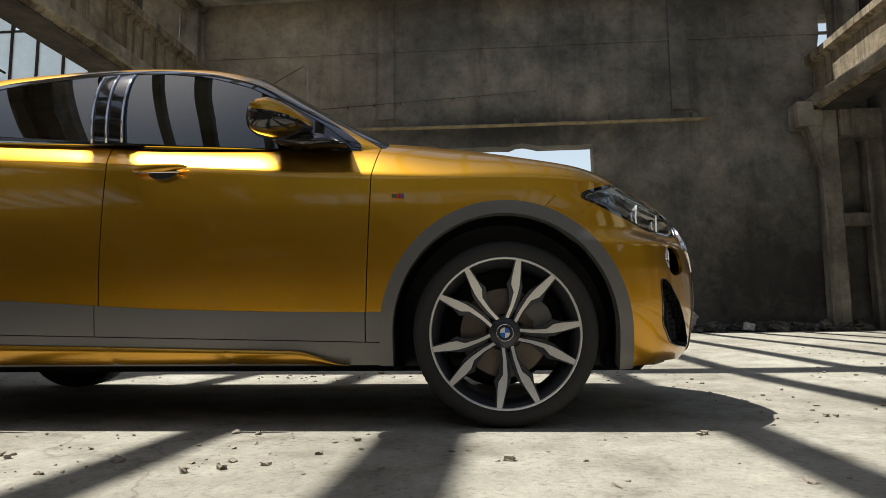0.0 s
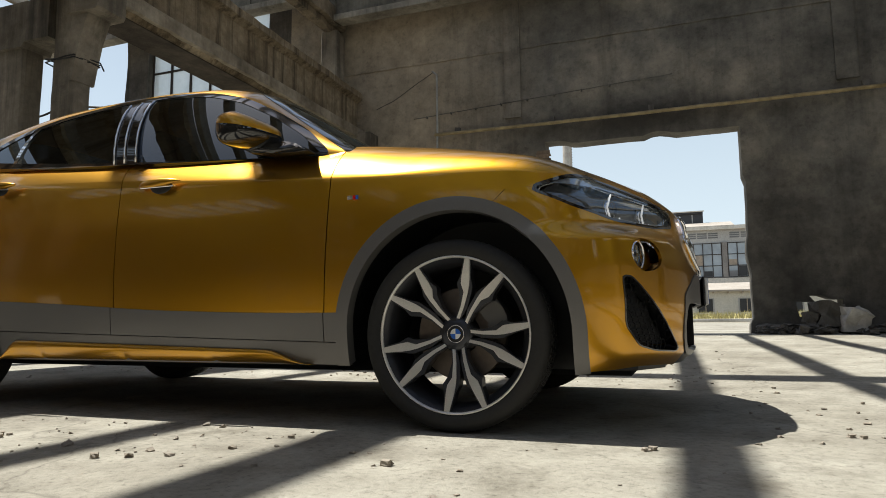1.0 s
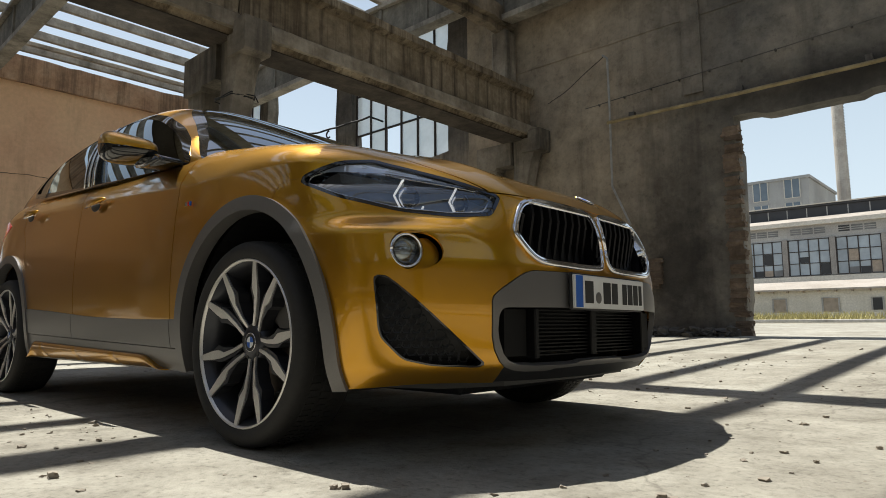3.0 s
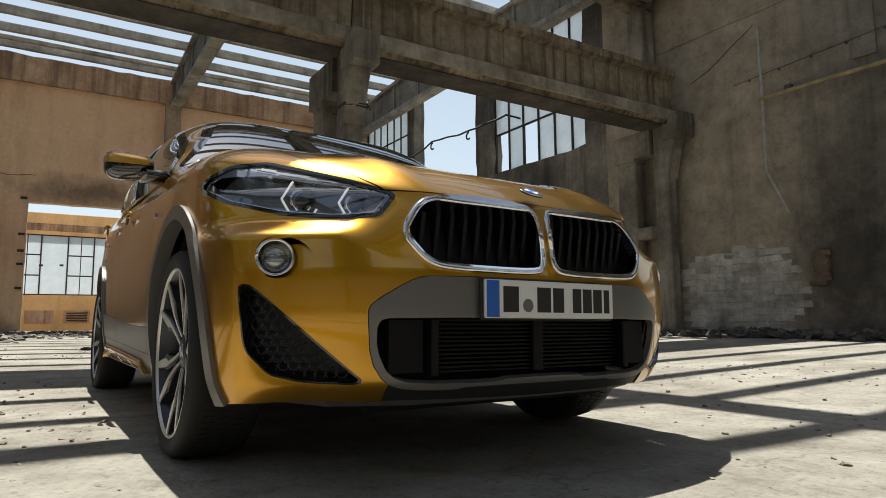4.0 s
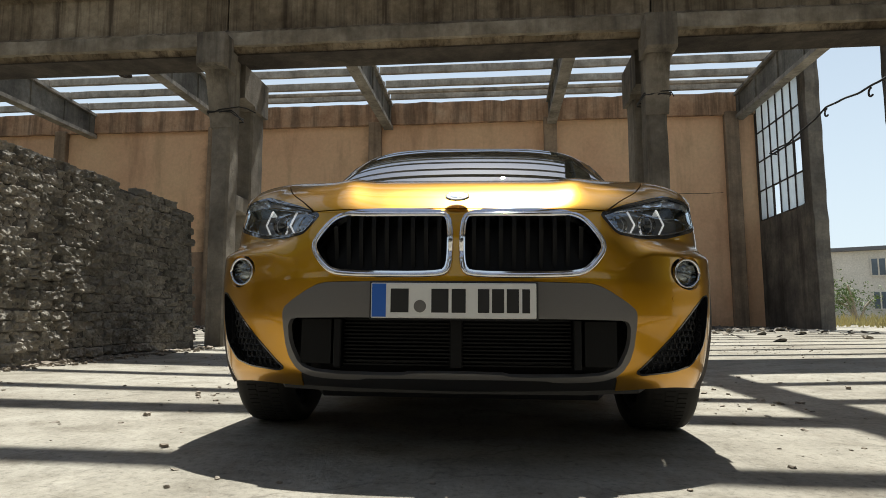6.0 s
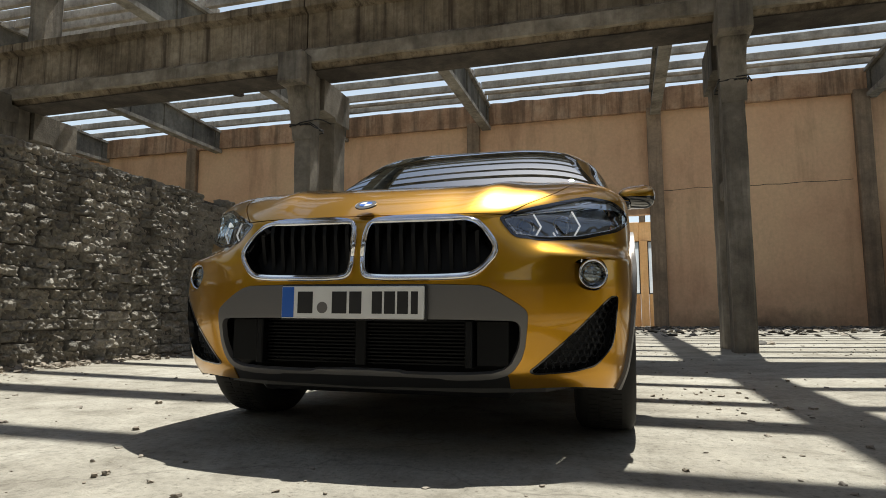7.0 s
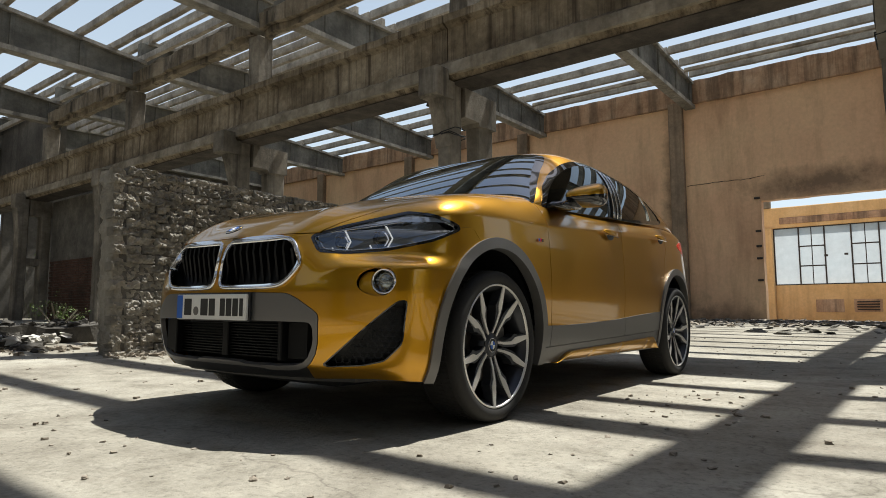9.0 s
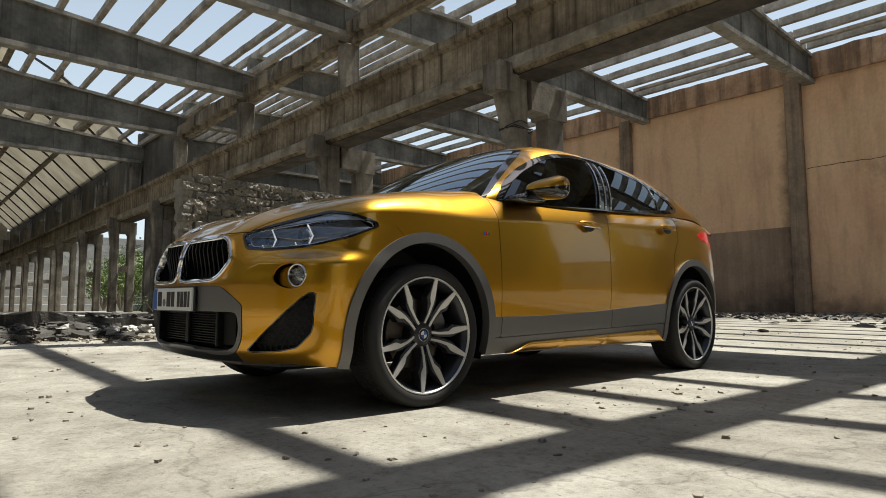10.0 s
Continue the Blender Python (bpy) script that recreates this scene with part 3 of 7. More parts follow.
def purlins(y0, y1, x0, x1, z0, h0, hm, pitch, label, missing=(), off=0.3, deep=0.2, stray={}):
    r = thing("roof_battens", label, "roof", kind="structure")
    xm = (x0 + x1) / 2
    base = None
    k = 0
    x = x0 + off
    while x < x1 - 0.1:
        z = z0 + h0 + 0.1 + (hm - h0) * (1 - abs(x - xm) / (x1 - xm))
        if k not in missing:
            bm = bmesh.new()
            box(bm, -0.07, 0.07, y0 - y1 + 0.02, -0.02, 0.004, deep, 0.012)
            bmesh.ops.subdivide_edges(bm, edges=[e for e in bm.edges if abs(e.verts[0].co.y - e.verts[1].co.y) > 1], cuts=8)
            ph = random.random() * 50
            for v in bm.verts:
                v.co += noise.noise_vector(v.co * 1.2 + Vector((ph, 0, 0))) * 0.015
            o = part("purlin", bm, PURLIN, r)
            o.location = (x + stray.get(k, (0, 1))[0], y1, z)
            o.scale = (stray.get(k, (0, 1))[1], 1, 1)
        k += 1
        x += pitch
    return r


for a, b in zip([NORTH] + LINE, LINE[:6]):
    purlins(b, a, pitch=0.9, off=0.02, label="bare concrete purlins over the nave, the roofing gone", stray={3: (-0.16, 1.7)} if b == LINE[1] else {}, **NAVE)
for a, b in zip([NORTH] + LINE, LINE[:6]):
    purlins(b, a, pitch=1.08, label="bare concrete purlins over the aisle, the roofing gone", off=0.55, deep=0.25, **AISLE)
    purlins(b, a, pitch=1.08, label="extra battens over the aisle beside the walls", off=1.09, deep=0.12 if b > -7 else 0.24, missing=tuple(range(1, 99)) if b > -7 else tuple(range(7)), **AISLE)


def steel_window(x0, x1, z0, z1, nx, nz, y, label):
    w = thing("window", label, "window", (x0, y, z0), kind="structure")
    dx, dz = (x1 - x0) / nx, (z1 - z0) / nz
    for i in range(nx + 1):
        bm = bmesh.new()
        box(bm, i * dx - 0.03, i * dx + 0.03, -0.03, 0.03, 0, z1 - z0)
        part("mullion", bm, STEEL, w)
    for j in range(nz + 1):
        bm = bmesh.new()
        box(bm, 0.03, x1 - x0 - 0.03, -0.022, 0.022, j * dz - 0.025, j * dz + 0.025)
        part("transom", bm, STEEL, w)
    for i in range(nx):
        for j in range(nz):
            if random.random() < 0.86:
                bm = bmesh.new()
                box(bm, i * dx + 0.03, (i + 1) * dx - 0.03, -0.004, 0.004, j * dz + 0.025, (j + 1) * dz - 0.025)
                part("pane", bm, DIRTY_GLASS, w)
    return w


steel_window(-12.0, -8.25, 4.55, 8.1, 6, 3, NORTH + 0.2, "rusty steel window with dusty broken panes")
steel_window(-20.2, -16.95, 3.9, 8.1, 6, 4, NORTH + 0.04, "tall rusty steel window with dusty panes")

# roofed far part of the nave: upper wall with slots, arched sheets on purlins
wall_upper = wall_with_holes("wall_upper", "x", -6.62, -0.2, SOUTH, -18.5, 8.2, [(SOUTH, -18.5, 0, 5.5)] + [(-24.2 - 5.95 * k - 0.8 * j, -23.75 - 5.95 * k - 0.8 * j, 6.0, 7.6) for k in range(7) for j in range(1, 5)], CONCRETE_DARK, "dark upper wall with narrow window slots", 0.02)


def arch_z(x):
    return 7.75 + 4.3 * (1 - abs((x - 0.25) / 6.9) ** 1.7)


def roof_sheet():
    m, nt, b = shader("pale_roof_sheet")
    v = coords(nt)
    col = ramp(nt, noisy(nt, v, 0.7, 8, 0.7), [(0.3, (0.5, 0.47, 0.4)), (0.7, (0.74, 0.71, 0.63))])
    t = nt.nodes.new("ShaderNodeBsdfTranslucent")
    nt.links.new(col, t.inputs["Color"])
    nt.links.new(col, b.inputs["Base Color"])
    b.inputs["Roughness"].default_value = 0.8
    s = nt.nodes.new("ShaderNodeMixShader")
    s.inputs["Fac"].default_value = 0.42
    nt.links.new(b.outputs["BSDF"], s.inputs[1])
    nt.links.new(t.outputs["BSDF"], s.inputs[2])
    nt.links.new(s.outputs["Shader"], nt.nodes["Material Output"].inputs["Surface"])
    return m


bm = bmesh.new()
for k in range(14):
    y1 = -25.0 - 2.97 * k
    for i in range(8):
        x0, x1 = -6.6 + 1.7125 * i, -6.6 + 1.7125 * (i + 1)
        if k == 0 and i in (2, 6):
            continue
        lift = random.uniform(0, 0.03)
        extruded(bm, [(x0 + 0.02, arch_z(x0) + lift), (x1 - 0.02, arch_z(x1) + lift), (x1 - 0.02, arch_z(x1) + 0.03 + lift), (x0 + 0.02, arch_z(x0) + 0.03 + lift)], "y", y1 - 2.94, y1)
tagged(finish(bm, "ceiling", roof_sheet()), "pale translucent roof sheets over the far nave", "roof", kind="structure")
arch_frame = thing("roof_frame", "dark arched ribs and brown purlins under the pale sheets", "roof", kind="structure")
for k in range(14):
    bm = bmesh.new()
    pts = [(-6.6 + 1.7125 * i, -25.0 - 2.97 * k, arch_z(-6.6 + 1.7125 * i) - 0.05) for i in range(9)]
    for p, q in zip(pts, pts[1:]):
        beam(bm, p, q, 0.07, 0.09)
    part("rib", bm, STEEL, arch_frame)
for i in range(1, 8):
    x = -6.6 + 1.7125 * i
    bm = bmesh.new()
    box(bm, x - 0.11, x + 0.11, -66.3, -24.4, arch_z(x) - 0.26, arch_z(x) - 0.1)
    part("purlin", bm, CONCRETE, arch_frame)

# greyed dado of the ochre wall, shallow ribs of the sooty wall
for y0, y1 in ((-24.5, -20.35), (-19.85, -14.1), (-13.6, -7.8), (-7.3, -1.5)):
    bm = bmesh.new()
    box(bm, WEST + 0.002, WEST + 0.014, y0, y1, 0, 3.05)
    tagged(finish(bm, "trim_dado", DADO), "greyed dado band of the ochre wall", "dado", kind="structure")
for y0, y1, z in ((-0.98, 1.5, 4.9), (5.56, 11.4, 4.95)):      # long crack along the day joint
    bm = bmesh.new()
    box(bm, WEST - 0.01, WEST + 0.011, y0, y1, z - 0.009, z + 0.009)
    bmesh.ops.subdivide_edges(bm, edges=[e for e in bm.edges if abs(e.verts[0].co.y - e.verts[1].co.y) > 1], cuts=50)
    for v in bm.verts:
        v.co.z += 0.06 * noise.noise(v.co * 1.3) + 0.025 * noise.noise(v.co * 6.0)
    tagged(finish(bm, "trim_crack", SOFFIT), "ragged dark crack along the ochre wall", "crack", kind="structure")
for x, w in ((-2.2, 0.34), (3.75, 0.34), (-6.9, 0.6)):
    bm = bmesh.new()
    box(bm, x - w / 2, x + w / 2, NORTH - 0.045, NORTH + 0.02, 0 if x < -5 else 4.5, 10.9)
    roughen(bm, 0.012, 1.5, 5)
    tagged(finish(bm, "trim_rib", NORTH_WALL), "shallow concrete rib of the sooty wall", "rib", kind="structure")
for z in (5.95, 7.4):
    bm = bmesh.new()
    box(bm, -6.6, EAST, NORTH - 0.022, NORTH + 0.02, z, z + 0.05)
    bmesh.ops.subdivide_edges(bm, edges=[e for e in bm.edges if abs(e.verts[0].co.x - e.verts[1].co.x) > 1], cuts=60)
    roughen(bm, 0.014, 2.5)
    tagged(finish(bm, "trim_joint", NORTH_WALL), "board-marked joint line of the sooty wall", "joint", kind="structure")

# ---- the car ----
GOLD = plain("gold_paint", (0.62, 0.308, 0.014), 0.31, 0.97, coat=1.0, grain=0.16, scale=900.0)
GOLD.node_tree.nodes["Principled BSDF"].inputs["Coat Roughness"].default_value = 0.055
GOLD.node_tree.nodes["Principled BSDF"].inputs["Coat IOR"].default_value = 1.48
CLAD = plain("satin_grey_cladding", (0.165, 0.158, 0.152), 0.36, 0.4, grain=0.15, scale=300.0)
BLACK = plain("black_plastic", (0.012, 0.012, 0.013), 0.45, grain=0.3, scale=120.0)
GRILLE = plain("grille_black", (0.004, 0.004, 0.0045), 0.5, spec=0.2, grain=0.0)
FLAP = plain("satin_flap", (0.005, 0.005, 0.005), 0.6, spec=0.2, grain=0.1)
GLOSS_BLACK = plain("gloss_black_trim", (0.008, 0.008, 0.009), 0.08, coat=1.0, grain=0.0)
CHROME = plain("chrome", (0.86, 0.86, 0.87), 0.07, 1.0, grain=0.05)
SILVER = plain("machined_alloy", (0.74, 0.72, 0.69), 0.36, 0.8, grain=0.15, scale=200.0)
RIM_DARK = plain("dark_alloy", (0.05, 0.052, 0.06), 0.32, 0.6, grain=0.2)
TYRE = plain("tyre_rubber", (0.016, 0.015, 0.014), 0.75, grain=0.5, scale=60.0)
DISC = plain("brake_disc", (0.17, 0.14, 0.12), 0.45, 0.8, grain=0.3)
TINT = see_through("tinted_glass", (0.06, 0.065, 0.07), ior=1.8)
SCREEN = see_through("windscreen_glass", (0.2, 0.22, 0.22), ior=4.2)
LENS = see_through("lamp_lens", (0.9, 0.92, 0.94), ior=2.2)
LAMP_IN = plain("lamp_housing", (0.16, 0.165, 0.175), 0.35, 0.0, coat=0.5, grain=0.2)
FOG_BOWL = plain("fog_lamp_bowl", (0.6, 0.6, 0.58), 0.2, 0.85, grain=0.2)
# pale blue of the sky's reflection, coloured into the lamps' upper edge
BROW = plain("sky_sheen_brow", (0.66, 0.72, 0.82), 0.3, 0.1, coat=0.6, grain=0.1)
REFLECTOR = plain("lamp_reflector", (0.75, 0.76, 0.8), 0.08, 1.0, grain=0.05)
DRL = glow("daylight_ring", (1.0, 0.98, 0.95), 0.3)
RED_LENS = plain("tail_lamp_red", (0.75, 0.01, 0.012), 0.2, coat=0.3, grain=0.2)
BLUE = plain("blue_enamel", (0.02, 0.12, 0.5), 0.3, grain=0.05)
WHITE = plain("white_enamel", (0.75, 0.75, 0.73), 0.35, grain=0.05)
INK = plain("black_ink", (0.01, 0.01, 0.01), 0.5, grain=0.0)
SEAT = plain("black_upholstery", (0.02, 0.02, 0.021), 0.6, grain=0.4)


def curve(*pts):
    """A smooth curve through points, without overshoot; takes numbers or arrays."""
    pts = sorted(pts)
    px, py = np.array([p[0] for p in pts], float), np.array([p[1] for p in pts], float)
    h, d = np.diff(px), np.diff(py) / np.diff(px)
    m = np.zeros(len(px))
    m[0], m[-1] = d[0], d[-1]
    for i in range(1, len(px) - 1):
        m[i] = 0 if d[i - 1] * d[i] <= 0 else 2 * d[i - 1] * d[i] / (d[i - 1] + d[i])
    def f(x):
        x = np.clip(np.asarray(x, float), px[0], px[-1])
        i = np.clip(np.searchsorted(px, x) - 1, 0, len(h) - 1)
        t = (x - px[i]) / h[i]
        return (2 * t**3 - 3 * t**2 + 1) * py[i] + (t**3 - 2 * t**2 + t) * h[i] * m[i] + (3 * t**2 - 2 * t**3) * py[i + 1] + (t**3 - t**2) * h[i] * m[i + 1]
    return f


class Sheet:
    """A surface: places, normals, the run round the car (a), faces."""
    def __init__(self, v, n, a, f):
        self.v, self.n, self.a, self.f = v, n, a, f

    def packed(self):
        used = sorted({i for q in self.f for i in q})
        at = {i: k for k, i in enumerate(used)}
        return Sheet(self.v[used], self.n[used], self.a[used], [tuple(at[i] for i in q) for q in self.f])


def grid_sheet(P, A):
    rows, cols = P.shape[:2]
    n = np.cross(np.gradient(P, axis=1), np.gradient(P, axis=0))
    ln = np.linalg.norm(n, axis=2, keepdims=True)
    n = n / np.maximum(ln, 1e-9)
    f = [(r * cols + c, r * cols + c + 1, (r + 1) * cols + c + 1, (r + 1) * cols + c) for r in range(rows - 1) for c in range(cols - 1)]
    return Sheet(P.reshape(-1, 3), n.reshape(-1, 3), A.reshape(-1), f)


def cut(s, g):
    """Parts a sheet along g = 0: the side where g < 0, and the rest."""
    if not s.f:
        return s, s
    val = g(s.v[:, 0], s.v[:, 1], s.v[:, 2], s.a)
    v, n, a = list(s.v), list(s.n), list(s.a)
    made, inn, out = {}, [], []
    neg = val < 0
    def cross(i, j):
        key = (i, j) if i < j else (j, i)
        if key not in made:
            i2, j2 = key
            t = val[i2] / (val[i2] - val[j2])
            v.append(s.v[i2] * (1 - t) + s.v[j2] * t)
            m = s.n[i2] * (1 - t) + s.n[j2] * t
            n.append(m / max(np.linalg.norm(m), 1e-9))
            a.append(s.a[i2] * (1 - t) + s.a[j2] * t)
            made[key] = len(v) - 1
        return made[key]
    for q in s.f:
        k = sum(neg[i] for i in q)
        if k == len(q):
            inn.append(q)
        elif k == 0:
            out.append(q)
        else:
            p, r = [], []
            for i, j in zip(q, q[1:] + q[:1]):
                (p if neg[i] else r).append(i)
                if neg[i] != neg[j]:
                    c = cross(i, j)
                    p.append(c)
                    r.append(c)
            if len(p) > 2:
                inn.append(tuple(p))
            if len(r) > 2:
                out.append(tuple(r))
    v, n, a = np.array(v), np.array(n), np.array(a)
    return Sheet(v, n, a, inn).packed() if inn else Sheet(v[:0], n[:0], a[:0], []), Sheet(v, n, a, out).packed() if out else Sheet(v[:0], n[:0], a[:0], [])


def soften(poly, rounds=2, share=0.22):
    for _ in range(rounds):
        poly = [tuple(np.array(p) * (1 - t) + np.array(q) * t) for p, q in zip(poly, poly[1:] + poly[:1]) for t in (share, 1 - share)]
    return poly


def inside(poly, shift=0.0):
    """Signed distance to a closed outline (negative inside), less shift."""
    P = np.array(poly)
    Q = np.roll(P, -1, axis=0)
    def f(x, y):
        p = np.stack([x, y], -1)[:, None, :]
        e = (Q - P)[None]
        w = p - P[None]
        t = np.clip((w * e).sum(-1) / np.maximum((e * e).sum(-1), 1e-12), 0, 1)
        d = np.linalg.norm(w - e * t[..., None], axis=-1).min(1)
        c = (P[None, :, 1] <= p[..., 1]) != (Q[None, :, 1] <= p[..., 1])
        cx = P[None, :, 0] + (p[..., 1] - P[None, :, 1]) / np.where(np.abs(e[..., 1]) < 1e-12, 1e-12, e[..., 1]) * e[..., 0]
        odd = (c & (p[..., 0] < cx)).sum(1) % 2 == 1
        return np.where(odd, -d, d) - shift
    return f


def skin(name, s, material, parent, hem=0.012, push=0.0, sides="LR", label="", lie=None):
    """Panels from a sheet of the left half: one on each side ('LR'), or one across the middle ('C'); the edges fold inwards."""
    made = []
    if not s.f:
        return made
    v0 = s.v + s.n * push
    if lie:
        s = Sheet(s.v, lie(s.v), s.a, s.f)
    cnt = {}
    for q in s.f:
        for i, j in zip(q, q[1:] + q[:1]):
            cnt[(min(i, j), max(i, j))] = cnt.get((min(i, j), max(i, j)), 0) + 1
    rim = []
    for q in s.f:
        for i, j in zip(q, q[1:] + q[:1]):
            if cnt[(min(i, j), max(i, j))] == 1 and not (sides == "C" and abs(v0[i][1]) < 1e-4 and abs(v0[j][1]) < 1e-4):
                rim.append((i, j))
    verts, norms, faces = [tuple(p) for p in v0], [tuple(p) for p in s.n], list(s.f)
    if hem:
        for i, j in rim:
            k = len(verts)
            d = v0[j] - v0[i]
            o = np.cross(d, s.n[i])
            o = o / max(np.linalg.norm(o), 1e-9)
            verts += [tuple(v0[i]), tuple(v0[j]), tuple(v0[j] - s.n[j] * hem), tuple(v0[i] - s.n[i] * hem)]
            norms += [tuple(o)] * 4
            faces.append((k + 1, k, k + 3, k + 2))
    V, N = np.array(verts), np.array(norms)
    flip = np.array([1, -1, 1])
    sets = [(V, N, faces)] if sides == "L" else [(V, N, faces), (V * flip, N * flip, [q[::-1] for q in faces])]
    if sides == "C":
        sets = [(np.vstack([V, V * flip]), np.vstack([N, N * flip]), faces + [tuple(len(V) + i for i in q[::-1]) for q in faces])]
    for vv, nn, ff in sets:
        me = bpy.data.meshes.new(name)
        me.from_pydata([tuple(p) for p in vv], [], ff)
        me.polygons.foreach_set("use_smooth", [True] * len(me.polygons))
        me.normals_split_custom_set_from_vertices([tuple(p) for p in nn])
        me.materials.append(material)
        ob = new(name, me)
        ob.parent = parent
        made.append(tagged(ob, label=label))
    return made


car = thing("car", "gold compact crossover car with grey cladding on dusty floor", "car", (0.017, 3.192, 0.0), 1.0)
car.matrix_world = pose(0.017, 3.192, 0.0025, -0.69, 0, 1.0)

# outline of the body, seen from above, nose to tail
XF, XR, NR = -0.1, -2.62, 3.0
def corner(n, power, wide, deep):
    t = np.linspace(0, np.pi / 2, 4000)
    x, y = np.cos(t) ** (2 / power), np.sin(t) ** (2 / power)
    run = np.concatenate([[0], np.cumsum(np.hypot(np.diff(x) * deep, np.diff(y) * wide))])
    r = np.linspace(0, run[-1], n)
    return np.interp(r, run, x), np.interp(r, run, y), r


def drawn(n, pts):
    """Nose outline through points, evenly spaced, nose to flank."""
    p = np.array(pts, float)
    for _ in range(4):
        q = np.concatenate([p[:1], np.stack([p[:-1] * 0.75 + p[1:] * 0.25, p[:-1] * 0.25 + p[1:] * 0.75], 1).reshape(-1, 2), p[-1:]])
        p = q
    run = np.concatenate([[0], np.cumsum(np.hypot(*np.diff(p, axis=0).T))])
    r = np.linspace(0, run[-1], n)
    return np.interp(r, run, p[:, 0]), np.interp(r, run, p[:, 1]), r


# the bumper's outline, and the narrower one at the height of the lamps
fx, fy, fr = drawn(150, [(0.842, 0), (0.841, 0.12), (0.833, 0.28), (0.815, 0.42), (0.777, 0.55), (0.705, 0.683), (0.645, 0.763), (0.60, 0.816), (0.545, 0.856), (0.45, 0.886), (0.25, 0.90), (XF, 0.90)])
fx2, fy2, _ = drawn(150, [(0.815, 0), (0.813, 0.15), (0.80, 0.30), (0.768, 0.44), (0.724, 0.52), (0.64, 0.625), (0.54, 0.728), (0.48, 0.80), (0.42, 0.852), (0.34, 0.885), (0.2, 0.898), (XF, 0.90)])
fx, fy, fx2, fy2 = (fx - XF) / (0.842 - XF), fy / 0.9, (fx2 - XF) / (0.815 - XF), fy2 / 0.9
fr = fr * 1.62 / fr[-1]
rx, ry, rr = corner(70, NR, 0.9, 0.9)
mid = np.linspace(XF, XR, 190)[1:-1]
FX = np.concatenate([fx, 0 * mid, 0 * rx])         # share of the nose's length
RX = np.concatenate([0 * fx, 0 * mid, rx[::-1]])   # share of the tail's length
YN = np.concatenate([fy, 0 * mid + 1, ry[::-1]])
FX2, YN2 = np.concatenate([fx2, 0 * mid, 0 * rx]), np.concatenate([fy2, 0 * mid + 1, ry[::-1]])
BX = np.concatenate([0 * fx + XF, mid, 0 * rx + XR])
RUN = np.concatenate([fr, fr[-1] + (XF - mid), fr[-1] + (XF - XR) + (rr[-1] - rr[::-1])])
nose = curve((0.16, 0.68), (0.22, 0.77), (0.28, 0.815), (0.36, 0.83), (0.46, 0.842), (0.56, 0.84), (0.62, 0.83), (0.70, 0.818), (0.78, 0.788), (0.85, 0.74))
tail = curve((0.16, -3.30), (0.3, -3.42), (0.45, -3.50), (0.7, -3.515), (0.9, -3.49), (1.02, -3.44))
wide = curve((0.16, 0.842), (0.30, 0.884), (0.44, 0.902), (0.6, 0.909), (0.76, 0.905), (0.92, 0.893), (1.1, 0.872))
low = curve((0.0, 0.215), (0.5, 0.223), (0.75, 0.228), (0.95, 0.216), (1.1, 0.206), (1.3, 0.208), (1.5, 0.222), (1.7, 0.225), (4.5, 0.225), (6.0, 0.26))
high = curve((0.0, 0.775), (0.3, 0.778), (0.5, 0.795), (0.75, 0.83), (1.0, 0.872), (1.25, 0.9), (1.63, 0.914), (2.03, 0.932), (2.53, 0.965), (3.33, 1.02), (4.15, 1.05), (5.0, 1.05), (6.2, 0.98))
crown = curve((0.84, 0.805), (0.77, 0.836), (0.64, 0.90), (0.42, 0.968), (0.2, 1.014), (-0.2, 1.083), (-0.5, 1.106), (-1.2, 1.118), (-1.8, 1.15), (-2.6, 1.19), (-3.2, 1.16), (-3.5, 1.05))
roll = curve((0.0, 1.9), (0.8, 1.7), (1.3, 1.4), (1.9, 1.12), (4.2, 1.12), (4.8, 1.3), (6.2, 1.7))
edge = curve((0.0, 9.0), (0.4, 9.5), (0.85, 10.0), (1.2, 10.0), (1.7, 11.0), (2.0, 14.0), (4.5, 15.0), (6.2, 9.0))


def body_place(z, k=1.0):
    z = np.asarray(z, float) + 0 * YN
    w = wide(z)
    m = np.clip((0.62 - 0.9 * YN) / 0.13, 0, 1)          # the step under the lamps fades towards the grilles
    t = np.clip((z - 0.655 + 0.073 * m) / (0.068 + 0.15 * m), 0, 1)
    t = t * t * (3 - 2 * t)
    front, side = FX * (1 - t) + FX2 * t, YN * (1 - t) + YN2 * t
    x = BX + front * (nose(z) - XF) + RX * (tail(z) - XR)
    taper = 1 - 0.012 * ((BX - XF) / (XR - XF)) ** 4
    return BX + (x - BX) * k, side * w * taper * k


rows = []
zb, zs = low(RUN), high(RUN)
for f in np.linspace(0, 1, 76):
    z = zb + f * (zs - zb)
    x, y = body_place(z)
    rows.append(np.stack([x, y, z], -1))
for g in np.linspace(0, 1, 60)[1:]:
    k = 1 - g**2.2
    x, y = body_place(zs, k)
    ex = edge(RUN)
    h = (1 - k**ex) ** (1 / roll(RUN))
    top = crown(x)
    ridge = 0.010 * np.exp(-((np.abs(y) - (0.40 + 0.12 * (0.6 - x))) / 0.06) ** 2) * np.clip((x + 0.3) / 0.3, 0, 1)
    rows.append(np.stack([x, y, zs + (top - zs) * h + ridge * h], -1))
grid = np.stack(rows)
body = grid_sheet(grid, np.tile(RUN, (len(rows), 1)))
HUBZ, BASE, HALF = 0.338, 2.67, 0.79


def ay(y, z=0.6):
    """Run round the car at the nose, for a place y off the middle."""
    x_, y_ = body_place(np.full_like(RUN, z))
    n = len(fx)
    return float(np.interp(y, y_[:n], RUN[:n]))


def ax(x, z=0.7):
    x_, y_ = body_place(np.full_like(RUN, z))
    return float(np.interp(-x, -x_, RUN))


